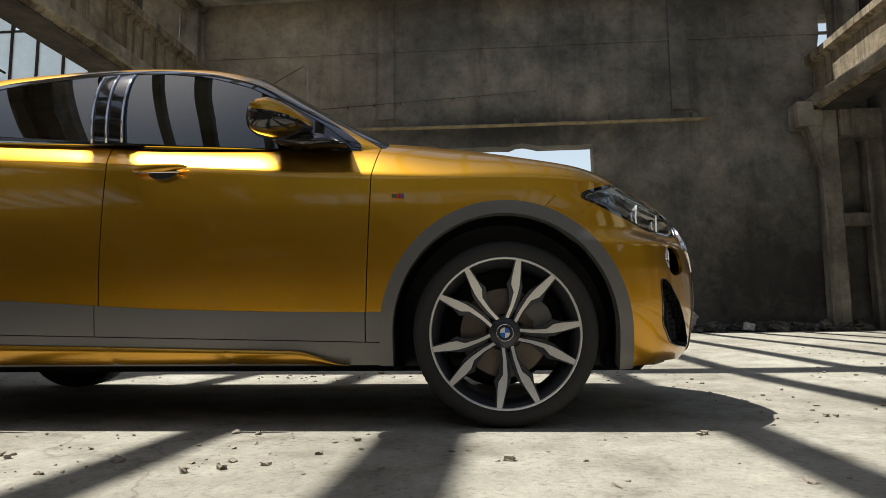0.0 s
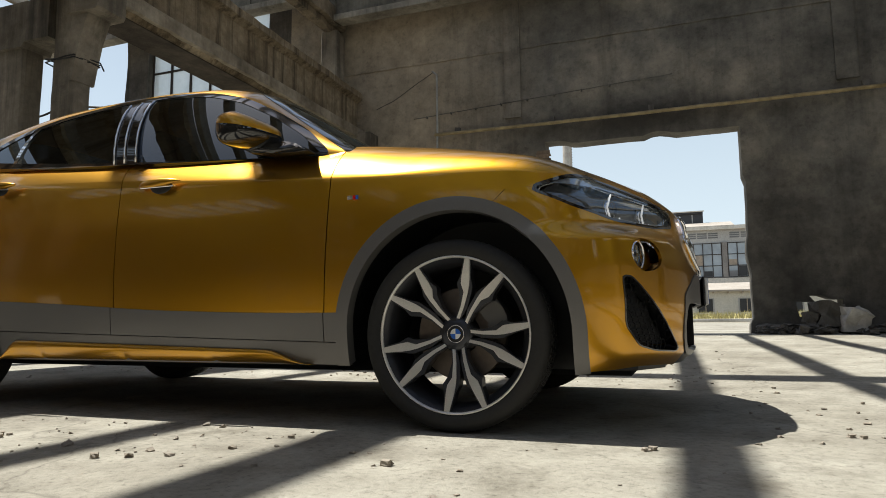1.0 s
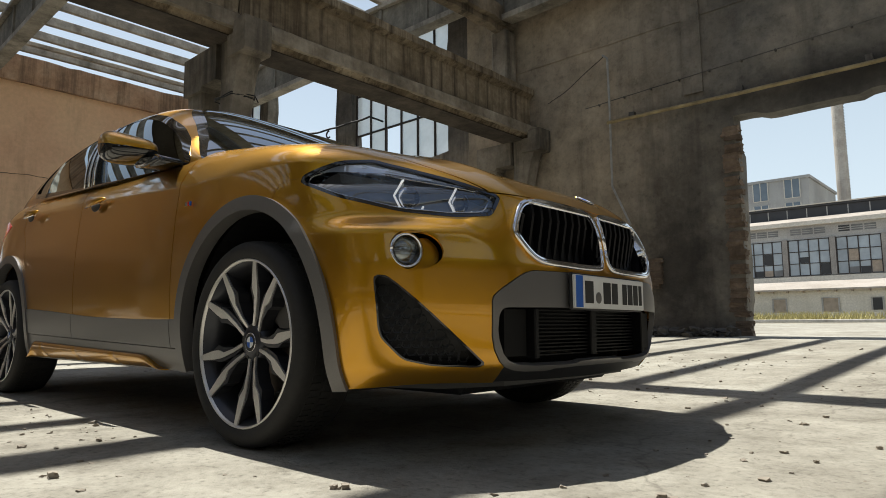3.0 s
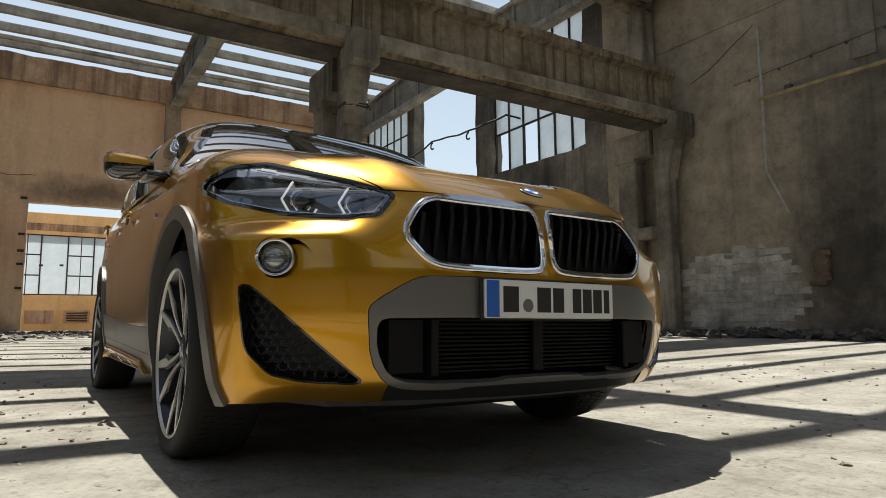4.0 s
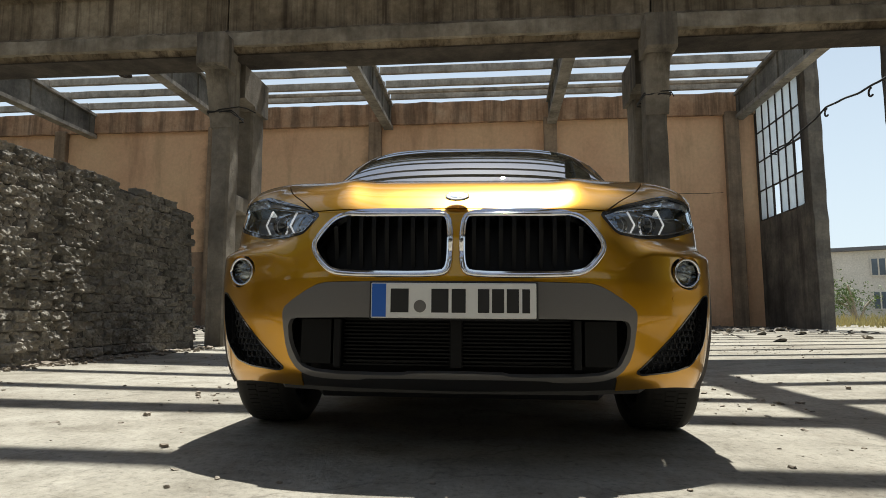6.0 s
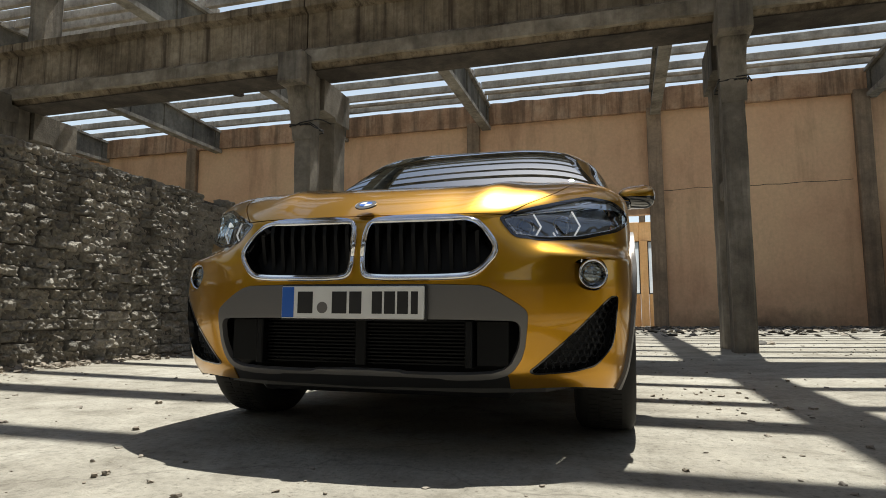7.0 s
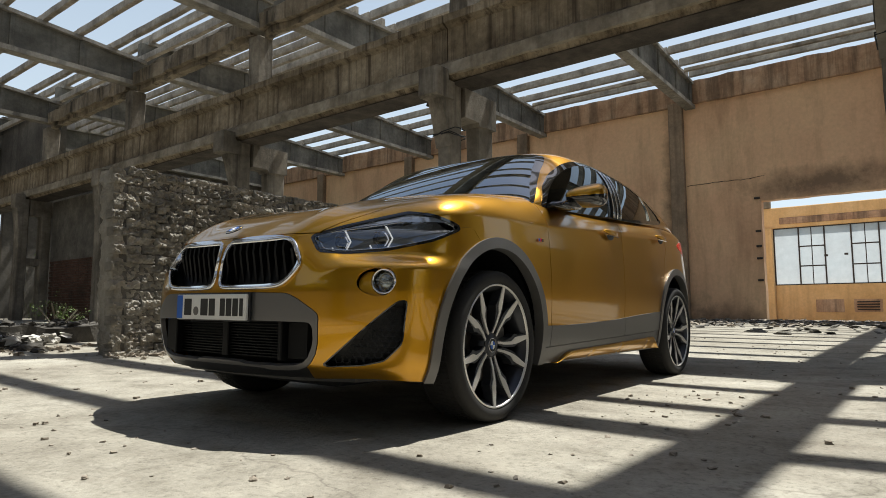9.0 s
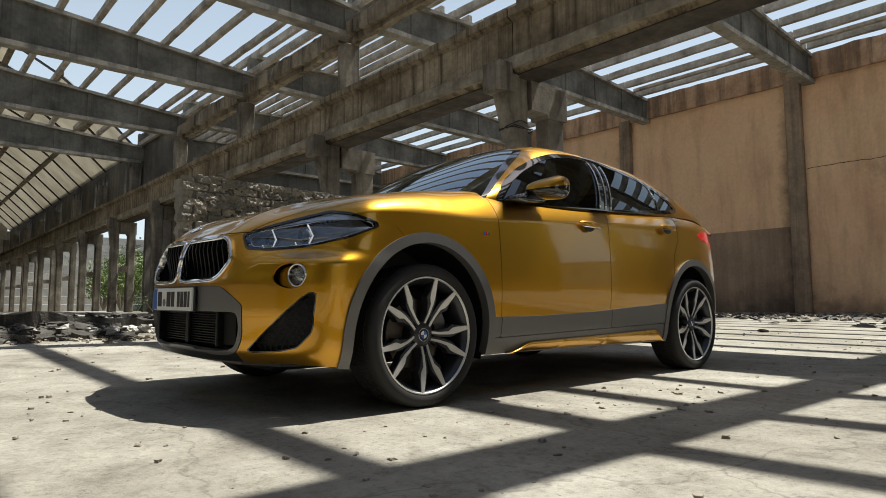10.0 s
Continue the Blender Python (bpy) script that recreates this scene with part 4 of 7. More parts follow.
def arch(r, rz=None):
    rz = rz or r
    def g(x, y, z, a):
        d = np.full(x.shape, 9.0)
        for c in (0.0, -BASE):
            up = np.maximum(z - HUBZ, 0) * r / rz
            d = np.minimum(d, np.hypot(x - c, up) - r)
        return d
    return g


# openings: wheel arches, cabin
_, body = cut(body, arch(0.408, 0.434))
_, body = cut(body, lambda x, y, z, a: np.maximum(np.maximum(x + 0.44, -3.12 - x), np.maximum(np.abs(y) - 0.825, 0.93 - z)))
flare, body = cut(body, arch(0.456, 0.482))
flare, _ = cut(flare, lambda x, y, z, a: np.maximum(x - 0.47, 0.20 - z))
for piece in cut(flare, lambda x, y, z, a: -(x + 1.3)):
    skin("arch_cladding", piece, CLAD, car, 0.05, 0.012, label="satin grey wheel-arch cladding")

# bonnet
half_bonnet = curve((0.9, 0.40), (0.78, 0.435), (0.66, 0.53), (0.5, 0.632), (0.3, 0.70), (0.0, 0.75), (-0.2, 0.775), (-0.6, 0.81))
def bonnet_line(x, y, z, a):
    return np.maximum(np.maximum(np.abs(y) - half_bonnet(x), x - (0.78 - 0.12 * np.abs(y) ** 2.5)), np.maximum(0.80 - z, -0.46 - x))


bonnet, body = cut(body, lambda *p: bonnet_line(*p) + 0.002)
_, body = cut(body, lambda *p: bonnet_line(*p) - 0.002)
skin("bonnet", bonnet, GOLD, car, 0.02, 0, "C")

def on_body(a, z, depth=0.0):
    """Place and normal on the body's flank, by the run round it and the height."""
    c = int(np.clip(np.searchsorted(RUN, a), 1, len(RUN) - 2))
    t = (a - RUN[c - 1]) / (RUN[c] - RUN[c - 1])
    col = grid[:, c - 1] * (1 - t) + grid[:, c] * t
    z_ = col[:76, 2]
    p = np.array([np.interp(z, z_, col[:76, i]) for i in range(3)])
    nx = grid[40, c + 1] - grid[40, c - 1]
    n = np.array([nx[1], -nx[0], 0.0])
    n = n / np.linalg.norm(n)
    if n[1] < 0 and abs(n[0]) < 0.5:
        n = -n
    return Vector(p - n * depth), Vector(n)


def mirrored(bm):
    for v in bm.verts:
        v.co.y = -v.co.y
    bmesh.ops.reverse_faces(bm, faces=bm.faces)
    return bm


def disc_on(bm, c, n, r, thick, sides=28, r2=None):
    """A round puck at c, its axis along n."""
    n = n.normalized()
    s = n.cross(Vector((0, 0, 1))).normalized()
    t = s.cross(n)
    rings = []
    for d, q in ((-thick, r if r2 is None else r2), (0, r)):
        rings.append([bm.verts.new(c + n * d + (s * math.cos(k * math.tau / sides) + t * math.sin(k * math.tau / sides)) * q) for k in range(sides)])
    for k in range(sides):
        bm.faces.new((rings[0][k], rings[0][(k + 1) % sides], rings[1][(k + 1) % sides], rings[1][k]))
    bm.faces.new(rings[0][::-1])
    bm.faces.new(rings[1])


def ring_on(bm, c, n, r, tube, a0=0.0, a1=math.tau, sides=6, steps=30, six=False):
    """A hoop, or part of one, round the axis n; six: with the corners of a hexagon."""
    n = n.normalized()
    s = Vector((0, 0, 1)).cross(n).normalized()
    t = n.cross(s)
    pts = []
    for k in range(steps + 1):
        w = a0 + (a1 - a0) * k / steps
        q = r
        if six:
            q = r * math.cos(math.pi / 6) / math.cos((w % (math.pi / 3)) - math.pi / 6)
        pts.append(c + (s * math.cos(w) + t * math.sin(w)) * q)
    rod(bm, pts, tube, sides)


# front: kidney grilles
KID = soften([(0.017, 0.60), (0.017, 0.755), (0.045, 0.784), (0.34, 0.788), (0.405, 0.768), (0.460, 0.695), (0.462, 0.66), (0.412, 0.598), (0.36, 0.580), (0.05, 0.577)])
def front_only(f):
    return lambda x, y, z, a: np.where(x > 0.2, f(y, z), 9.0)
def round_only(f):
    return lambda x, y, z, a: np.where(x > -0.3, f(a, z), 9.0)


kid, body = cut(body, front_only(inside(KID, 0.006)))
kid_gap, _ = cut(kid, front_only(inside(KID, -0.011)))
_, kid_ring = cut(kid, front_only(inside(KID, -0.011)))
skin("grille_frame", kid_ring, CHROME, car, 0.03, 0.010, label="bright chrome grille surround")
for s in (1, -1):
    rim_pts = [on_body(ay(y, z), z, -0.006)[0] for y, z in KID]
    bm = bmesh.new()
    rod(bm, rim_pts + rim_pts[:1], 0.0085, 8)
    part("grille_bead", bm if s > 0 else mirrored(bm), CHROME, car, smooth=True)
skin("grille_back", kid_gap, GRILLE, car, 0.0, -0.055)
for s in (1, -1):
    bm = bmesh.new()
    near, deep = [[bm.verts.new(on_body(ay(y, z), z, d)[0]) for y, z in KID] for d in (0.004, 0.075)]
    for i in range(len(KID)):
        j = (i + 1) % len(KID)
        bm.faces.new((near[i], near[j], deep[j], deep[i]))
    bm.faces.new(deep)
    part("grille_shroud", bm if s > 0 else mirrored(bm), GRILLE, car)


def slat(y, z0, z1, x):
    bm = bmesh.new()
    zm = (z0 + z1) / 2
    extruded(bm, [(x(y) - 0.055, z0), (x(y) - 0.045, z0), (x(y) - 0.02, zm + 0.05), (x(y) - 0.026, z1), (x(y) - 0.055, z1)], "y", y - 0.0065, y + 0.0065)
    return bm


nose_x = lambda y: on_body(ay(abs(y), 0.69), 0.69)[0].x
for s in (1, -1):
    for i in range(9):
        y = 0.055 + i * 0.0425
        lo = 0.583 + max(0, y - 0.33) * 0.75
        hi = 0.779 - max(0, y - 0.36) * 1.05
        bm = slat(y, lo, hi, nose_x)
        for v in bm.verts:
            v.co.y *= s
        part("grille_slat", bm, GRILLE, car)

# headlamps
HEAD = soften([(ay(0.462, 0.78), 0.789), (ay(0.515, 0.725), 0.722), (ay(0.60, 0.725), 0.716), (ay(0.72, 0.735), 0.731), (ax(0.42, 0.76), 0.772), (ax(0.29, 0.82), 0.828), (ax(0.30, 0.83), 0.848), (ax(0.40, 0.85), 0.886), (ay(0.755, 0.85), 0.897), (ay(0.68, 0.84), 0.872), (ay(0.56, 0.81), 0.829)], 2, 0.09)
head, body = cut(body, round_only(inside(HEAD, 0.003)))
head_rim, _ = cut(head, round_only(inside(HEAD, -0.010)))
_, head_edge = cut(head, round_only(inside(HEAD, -0.008)))
skin("headlamp_frame", head_edge, GLOSS_BLACK, car, 0.03, 0.001)
head_mid = (sum(p[0] for p in HEAD) / len(HEAD), sum(p[1] for p in HEAD) / len(HEAD))
for s in (1, -1):
    rim_pts = [on_body(head_mid[0] + (a - head_mid[0]) * 0.94, head_mid[1] + (z - head_mid[1]) * 0.86, 0.012)[0] for a, z in HEAD]
    bm = bmesh.new()
    rod(bm, rim_pts + rim_pts[:1], 0.0028, 6)
    part("headlamp_bead", bm if s > 0 else mirrored(bm), CHROME, car, smooth=True)
bent = head_rim.n + np.array([0, 0, 0.35]) + np.clip((head_rim.v[:, 2:3] - 0.79) / 0.08, 0, 1) * np.array([0, 0, 1.1])
lamps = skin("headlamp", head_rim, LENS, car, 0.0, 0.0, label="clear headlamp lens over twin rings", lie=lambda v: bent / np.linalg.norm(bent, axis=1, keepdims=True))
skin("headlamp_back", head_rim, LAMP_IN, car, 0.0, -0.06)
for o in lamps:
    o.visible_shadow = False
# sheet behind the lens, coloured and tilted like reflected sky
brow, _ = cut(head_rim, lambda x, y, z, a: -(z - (0.80 + 0.055 * np.clip((a - ay(0.5)) / 0.35, 0, 1))))
skin("headlamp_sky_sheen", brow, BROW, car, 0.0, -0.006, lie=lambda v: np.tile(np.array([[0.55, 0.3, 0.78]]), (len(v), 1)))
chin, _ = cut(head_rim, lambda x, y, z, a: z - (0.722 + 0.03 * np.clip((a - ay(0.78)) / 0.2, 0, 1)))
skin("headlamp_sill", chin, REFLECTOR, car, 0.01, -0.014)


for s in (1, -1):
    for a, r in ((ay(0.56, 0.765), 0.05), (ay(0.685, 0.775), 0.058)):
        p, n = on_body(a, 0.765, 0.035)
        if a > ay(0.64, 0.77):
            p.z += 0.016
        n = (n + Vector((0.75, 0, 0))).normalized()
        specs = (("projector", REFLECTOR, lambda b: disc_on(b, p - n * 0.012, n, r * 0.62, 0.02, r2=r * 0.7)),
                 ("projector_lens", GLOSS_BLACK, lambda b: disc_on(b, p - n * 0.004, n, r * 0.5, 0.012)),
                 ("light_ring", DRL, lambda b: (ring_on(b, p, n, r, 0.0034, math.radians(-62), math.radians(62), six=True), ring_on(b, p, n, r * 0.95, 0.0034, math.radians(212), math.radians(238), six=True))))
        for name, mat, make in specs:
            bm = bmesh.new()
            make(bm)
            part(name, bm if s > 0 else mirrored(bm), mat, car, smooth=True)

# round fog lamps in their hollows
fog_a = ay(0.768)
FOG = [(fog_a + 0.058 * math.cos(k * math.tau / 28) - (0.04 if math.cos(k * math.tau / 28) < 0 else 0) * abs(math.cos(k * math.tau / 28)), 0.603 + 0.057 * math.sin(k * math.tau / 28)) for k in range(28)]
fog_hole, body = cut(body, round_only(inside(FOG)))
skin("fog_lamp_hollow", fog_hole, GOLD, car, 0.0, -0.045)
fp, fn = on_body(fog_a + 0.008, 0.603, 0.018)
fn = (fn + Vector((0.9, 0, 0))).normalized()
for s in (1, -1):
    for name, mat, make in (("fog_lamp_ring", CHROME, lambda b: ring_on(b, fp, fn, 0.047, 0.0055, steps=36)),
                            ("fog_lamp", FOG_BOWL, lambda b: disc_on(b, fp - fn * 0.012, fn, 0.046, 0.03)),
                            ("fog_lamp_bar", GLOSS_BLACK, lambda b: (beam(b, fp - fn * 0.012 + Vector((0.01, -0.036, 0.008)), fp - fn * 0.012 + Vector((-0.01, 0.036, 0.008)), 0.006, 0.007), beam(b, fp - fn * 0.012 + Vector((0.01, -0.036, -0.008)), fp - fn * 0.012 + Vector((-0.01, 0.036, -0.008)), 0.006, 0.007), beam(b, fp - fn * 0.012 + Vector((0, 0, -0.036)), fp - fn * 0.012 + Vector((0, 0, 0.036)), 0.006, 0.005))),
                            ("fog_lamp_lens", LENS, lambda b: disc_on(b, fp - fn * 0.002, fn, 0.047, 0.002))):
        bm = bmesh.new()
        make(bm)
        part(name, bm if s > 0 else mirrored(bm), mat, car, smooth=name != "fog_lamp_bar")

# side intakes
SIDE_IN = soften([(ay(0.846), 0.533), (ay(0.818), 0.53), (ay(0.60), 0.302), (ay(0.575), 0.282), (ay(0.60), 0.272), (ay(0.72), 0.279), (ay(0.79), 0.297), (ay(0.838), 0.365)], 2, 0.12)
intake, body = cut(body, round_only(inside(SIDE_IN)))
skin("intake_back", intake, BLACK, car, 0.0, -0.06)
_, intake_rim = cut(intake, round_only(inside(SIDE_IN, -0.005)))
skin("intake_frame", intake_rim, GLOSS_BLACK, car, 0.05, 0.002)

# honeycomb of the side intakes
for s in (1, -1):
    bm = bmesh.new()
    f = inside(SIDE_IN, -0.018)
    for r in range(14):
        for c in range(16):
            a = ay(0.55) + 0.03 * c + (0.015 if r % 2 else 0)
            z = 0.26 + 0.021 * r
            if f(np.array([a]), np.array([z]))[0] < 0:
                p, n = on_body(a, z, 0.035)
                ring_on(bm, p, n, 0.0165, 0.0028, sides=4, steps=6)
    part("intake_mesh", bm if s > 0 else mirrored(bm), BLACK, car)

# grey centre trim, plate seat, lower intake
TRIM = soften([(-0.3, 0.558), (0.40, 0.558), (0.455, 0.545), (0.555, 0.482), (0.562, 0.455), (0.547, 0.335), (0.507, 0.276), (0.445, 0.258), (0.31, 0.254), (0.27, 0.262), (-0.3, 0.262)], 1)
OPEN = soften([(-0.3, 0.447), (0.51, 0.447), (0.540, 0.435), (0.537, 0.365), (0.502, 0.294), (0.435, 0.273), (0.17, 0.269), (0.14, 0.279), (-0.3, 0.279)], 1)
trim, body = cut(body, front_only(inside(TRIM, 0.001)))
_, body = cut(body, front_only(inside(TRIM, 0.003)))
apron, body = cut(body, front_only(lambda y, z: np.maximum(z - 0.27, np.abs(y) - 0.50)))
skin("front_apron", apron, BLACK, car, 0.01, -0.004, "C")
opening, trim = cut(trim, front_only(inside(OPEN)))
_, trim = cut(trim, lambda x, y, z, a: np.maximum(np.abs(np.abs(y) - 0.425) - 0.0012, np.maximum(0.48 - z, y - 0.429)) )
skin("bumper_trim", trim, CLAD, car, 0.02, 0.004, "C", label="satin grey bumper insert")
skin("lower_intake_back", opening, GRILLE, car, 0.0, -0.09, "C")
for k in range(13):
    z = 0.297 + k * 0.0118
    bm = bmesh.new()
    extruded(bm, [(0.735, -0.36), (0.765, -0.36), (0.775, 0.0), (0.765, 0.36), (0.735, 0.36)], "z", z, z + 0.0045)
    part("radiator_fin", bm, GRILLE, car)
for y in (-0.375, 0.375, 0.0):
    bm = bmesh.new()
    box(bm, 0.71, 0.80 if y else 0.79, y - (0.012 if y else 0.02), y + (0.012 if y else 0.02), 0.289, 0.445, 0.004)
    part("intake_post", bm, GRILLE, car)
for s in (1, -1):
    bm = bmesh.new()
    extruded(bm, [(0.68, 0.395), (0.775, 0.40), (0.765, 0.50), (0.68, 0.505)], "z", 0.30, 0.44)
    for v in bm.verts:
        v.co.y *= s
    part("air_flap", bm, FLAP, car)
for s in (1, -1):
    p, n = on_body(ay(0.30), 0.535, -0.003)
    bm = bmesh.new()
    disc_on(bm, p, n, 0.0095, 0.006, 16)
    part("parking_sensor", bm if s > 0 else mirrored(bm), CLAD, car)
    p, n = on_body(ay(0.70), 0.515, -0.001)
    bm = bmesh.new()
    disc_on(bm, p, n, 0.0095, 0.004, 16)
    part("parking_sensor", bm if s > 0 else mirrored(bm), GOLD, car)

# flanks: cladding, doors, wings
clad_top = curve((-0.3, 0.417), (-0.55, 0.417), (-1.2, 0.432), (-1.9, 0.472), (-2.3, 0.488), (-2.6, 0.488))
between = lambda x: np.maximum(x + 0.40, -2.27 - x)
clad, body = cut(body, lambda x, y, z, a: np.maximum(between(x), z - clad_top(x) + 0.0))
sill_line = lambda x: 0.309 + 0.025 * (-x - 0.52)
sill, clad = cut(clad, lambda x, y, z, a: z - sill_line(x) + 0.002)
_, clad = cut(clad, lambda x, y, z, a: z - sill_line(x) - 0.002)
_, clad_f = cut(clad, lambda x, y, z, a: x + 0.506)
clad, _ = cut(clad, lambda x, y, z, a: x + 0.510)
clad_d, clad_r = cut(clad, lambda x, y, z, a: -(x + 1.534))
_, clad_r2 = cut(clad_r, lambda x, y, z, a: -(x + 1.538))
skin("wing_cladding", clad_f, CLAD, car, 0.012, 0.006)
skin("door_cladding", clad_d, CLAD, car, 0.012, 0.006, label="satin grey door cladding")
skin("door_cladding", clad_r2, CLAD, car, 0.012, 0.006, label="satin grey door cladding")
skin("sill", sill, CLAD, car, 0.012, 0.003, label="satin grey sill")
door_edge = lambda x, z: x - (-0.492 - 0.03 * (0.9 - z) + 0.05 * np.maximum(z - 0.93, 0) * 4)
front, rest = cut(body, lambda x, y, z, a: -(door_edge(x, z) - 0.002))
_, rest = cut(rest, lambda x, y, z, a: -(door_edge(x, z) + 0.002))
mid_edge = lambda x, z: x + 1.528 + 0.02 * (z - 0.7)
door1, rest = cut(rest, lambda x, y, z, a: -(mid_edge(x, z) - 0.002))
_, rest = cut(rest, lambda x, y, z, a: -(mid_edge(x, z) + 0.002))
back_edge = lambda x, z: x + 2.36 + 0.10 * np.clip((z - 0.75) / 0.2, 0, 1) ** 2
door2, rear = cut(rest, lambda x, y, z, a: -(back_edge(x, z) - 0.002))
_, rear = cut(rear, lambda x, y, z, a: -(back_edge(x, z) + 0.002))
shoulder = curve((0.1, 0.905), (-0.3, 0.908), (-0.9, 0.938), (-1.5, 0.962), (-1.9, 0.985), (-2.4, 1.02), (-3.0, 1.03))


def shouldered(s):
    """Normals that turn up along the crease under the windows."""
    x, z = s.v[:, 0], s.v[:, 2]
    t = np.clip((z - shoulder(x)) / 0.035, 0, 1) * np.clip((0.25 - x) / 0.5, 0, 1)
    n = s.n + np.array([0, 0, 0.34]) * (t * t * (3 - 2 * t))[:, None]
    return lambda v: n / np.linalg.norm(n, axis=1, keepdims=True)


skin("front_door", door1, GOLD, car, 0.016, lie=shouldered(door1))
skin("rear_door", door2, GOLD, car, 0.016, lie=shouldered(door2))
seam = lambda x, y, z, a: (a - (ax(0.215) + 1.35 * (0.835 - z)))
bumper, wing = cut(front, lambda x, y, z, a: np.where(z > 0.845, 1.0, seam(x, y, z, a) + 0.0015))
_, wing = cut(wing, lambda x, y, z, a: np.where(z > 0.845, 1.0, seam(x, y, z, a) - 0.0015))
skin("front_bumper", bumper, GOLD, car, 0.012, 0, "C")
skin("front_wing", wing, GOLD, car, 0.012, lie=shouldered(wing))
TAIL_LAMP = soften([(-2.74, 1.005), (-2.9, 1.06), (-3.7, 1.08), (-3.7, 0.90), (-3.2, 0.92)], 1)
tail_lamp, rear = cut(rear, lambda x, y, z, a: np.where((x < -2.7) & (y > 0.42), inside(TAIL_LAMP)(x, z), 9.0))
skin("tail_lamp", tail_lamp, RED_LENS, car, 0.01, 0.002, label="red tail lamp")
rear_clad, rear = cut(rear, lambda x, y, z, a: z - 0.42)
skin("rear_bumper_cladding", rear_clad, CLAD, car, 0.012, 0.004, "C")
skin("rear_body", rear, GOLD, car, 0.012, 0, "C")

# greenhouse
gx = np.concatenate([np.linspace(-0.15, -1.3, 58), np.linspace(-1.3, -3.4, 90)[1:]])
gy = curve((-0.2, 0.79), (-0.6, 0.838), (-1.5, 0.846), (-2.2, 0.835), (-2.7, 0.80), (-3.4, 0.70))
gb = curve((-0.2, 1.02), (-0.6, 1.042), (-1.2, 1.07), (-1.8, 1.10), (-2.4, 1.13), (-2.9, 1.15), (-3.4, 1.08))
gr = curve((-0.15, 1.0), (-0.25, 1.02), (-0.4, 1.10), (-0.6, 1.222), (-0.8, 1.348), (-1.06, 1.497), (-1.3, 1.546), (-1.6, 1.558), (-2.1, 1.535), (-2.5, 1.465), (-2.8, 1.375), (-3.1, 1.25), (-3.4, 1.085))
phi = np.linspace(0, np.pi / 2, 64)
G = []
for x in gx:
    y = gy(x) * np.cos(phi) ** (2 / 4.4)
    y[-1] = 0
    z = gb(x) + np.maximum(gr(x) - gb(x), 0.001) * np.sin(phi) ** (2 / 2.1)
    G.append(np.stack([np.full_like(y, x), y, z], -1))
G = np.stack(G).transpose(1, 0, 2)
cabin = grid_sheet(G, np.tile(gx, (64, 1)))
DLO = soften([(-0.535, 1.042), (-0.68, 1.165), (-0.845, 1.27), (-1.02, 1.36), (-1.2, 1.415), (-1.42, 1.446), (-1.7, 1.438), (-2.05, 1.39), (-2.28, 1.325), (-2.46, 1.25), (-2.56, 1.198), (-2.5, 1.178), (-2.2, 1.143), (-1.73, 1.099), (-1.2, 1.062), (-0.82, 1.042)], 2, 0.12)
glass_all, cabin = cut(cabin, lambda x, y, z, a: np.where(y > 0.25, inside(DLO, 0.016)(x, z), 9.0))
_, surround = cut(glass_all, lambda x, y, z, a: inside(DLO, -0.012)(x, z))
glass, _ = cut(glass_all, lambda x, y, z, a: inside(DLO, -0.010)(x, z))
strip, surround = cut(surround, lambda x, y, z, a: np.maximum(z - (1.064 + 0.068 * (-x - 1.2)), -2.6 - x))
skin("window_surround", surround, GLOSS_BLACK, car, 0.012, 0.003)
skin("waist_strip", strip, CHROME, car, 0.012, 0.005, label="thin chrome waist strip")
pillar_line = lambda x, z: x + 1.485 + 0.10 * (z - 1.05)
front_glass, other = cut(glass, lambda x, y, z, a: -(pillar_line(x, z)))
pillar, other = cut(other, lambda x, y, z, a: -(pillar_line(x, z) + 0.135))
rear_glass, other = cut(other, lambda x, y, z, a: -(x + 2.26 - 0.40 * (z - 1.15)))
divider, quarter = cut(other, lambda x, y, z, a: -(x + 2.285 - 0.40 * (z - 1.15)))
def gently(make):
    """Even normals of a pane that is bent only a little."""
    def f(v):
        n = make(v[:, 0], v[:, 1], v[:, 2])
        n = np.stack([n[0] + 0 * v[:, 0], n[1] + 0 * v[:, 0], n[2] + 0 * v[:, 0]], -1)
        return n / np.linalg.norm(n, axis=1, keepdims=True)
    return f


side_pane = gently(lambda x, y, z: (0.06 * (x + 1.6), 0.90, 0.52 + 0.35 * (z - 1.22)))
front_pane = gently(lambda x, y, z: (0.92 - 0.6 * (-x - 0.4), 0.25 * y, 1.0))
for o in skin("front_window", front_glass, TINT, car, 0, 0, lie=side_pane) + skin("rear_window", rear_glass, TINT, car, 0, 0, lie=side_pane) + skin("quarter_window", quarter, TINT, car, 0, 0, lie=side_pane):
    o.visible_shadow = True
skin("window_divider", divider, CHROME, car, 0.006, 0.004)
skin("door_pillar", pillar, GLOSS_BLACK, car, 0.006, 0.003, label="gloss black door pillar")
def beside_cabin(x, z):
    """Place on the cabin's flank."""
    up = min(1.0, max(0.0, (z - float(gb(x))) / float(gr(x) - gb(x)))) ** 1.05
    return Vector((x, float(gy(x)) * (1 - up * up) ** (1 / 4.4) + 0.007, z))


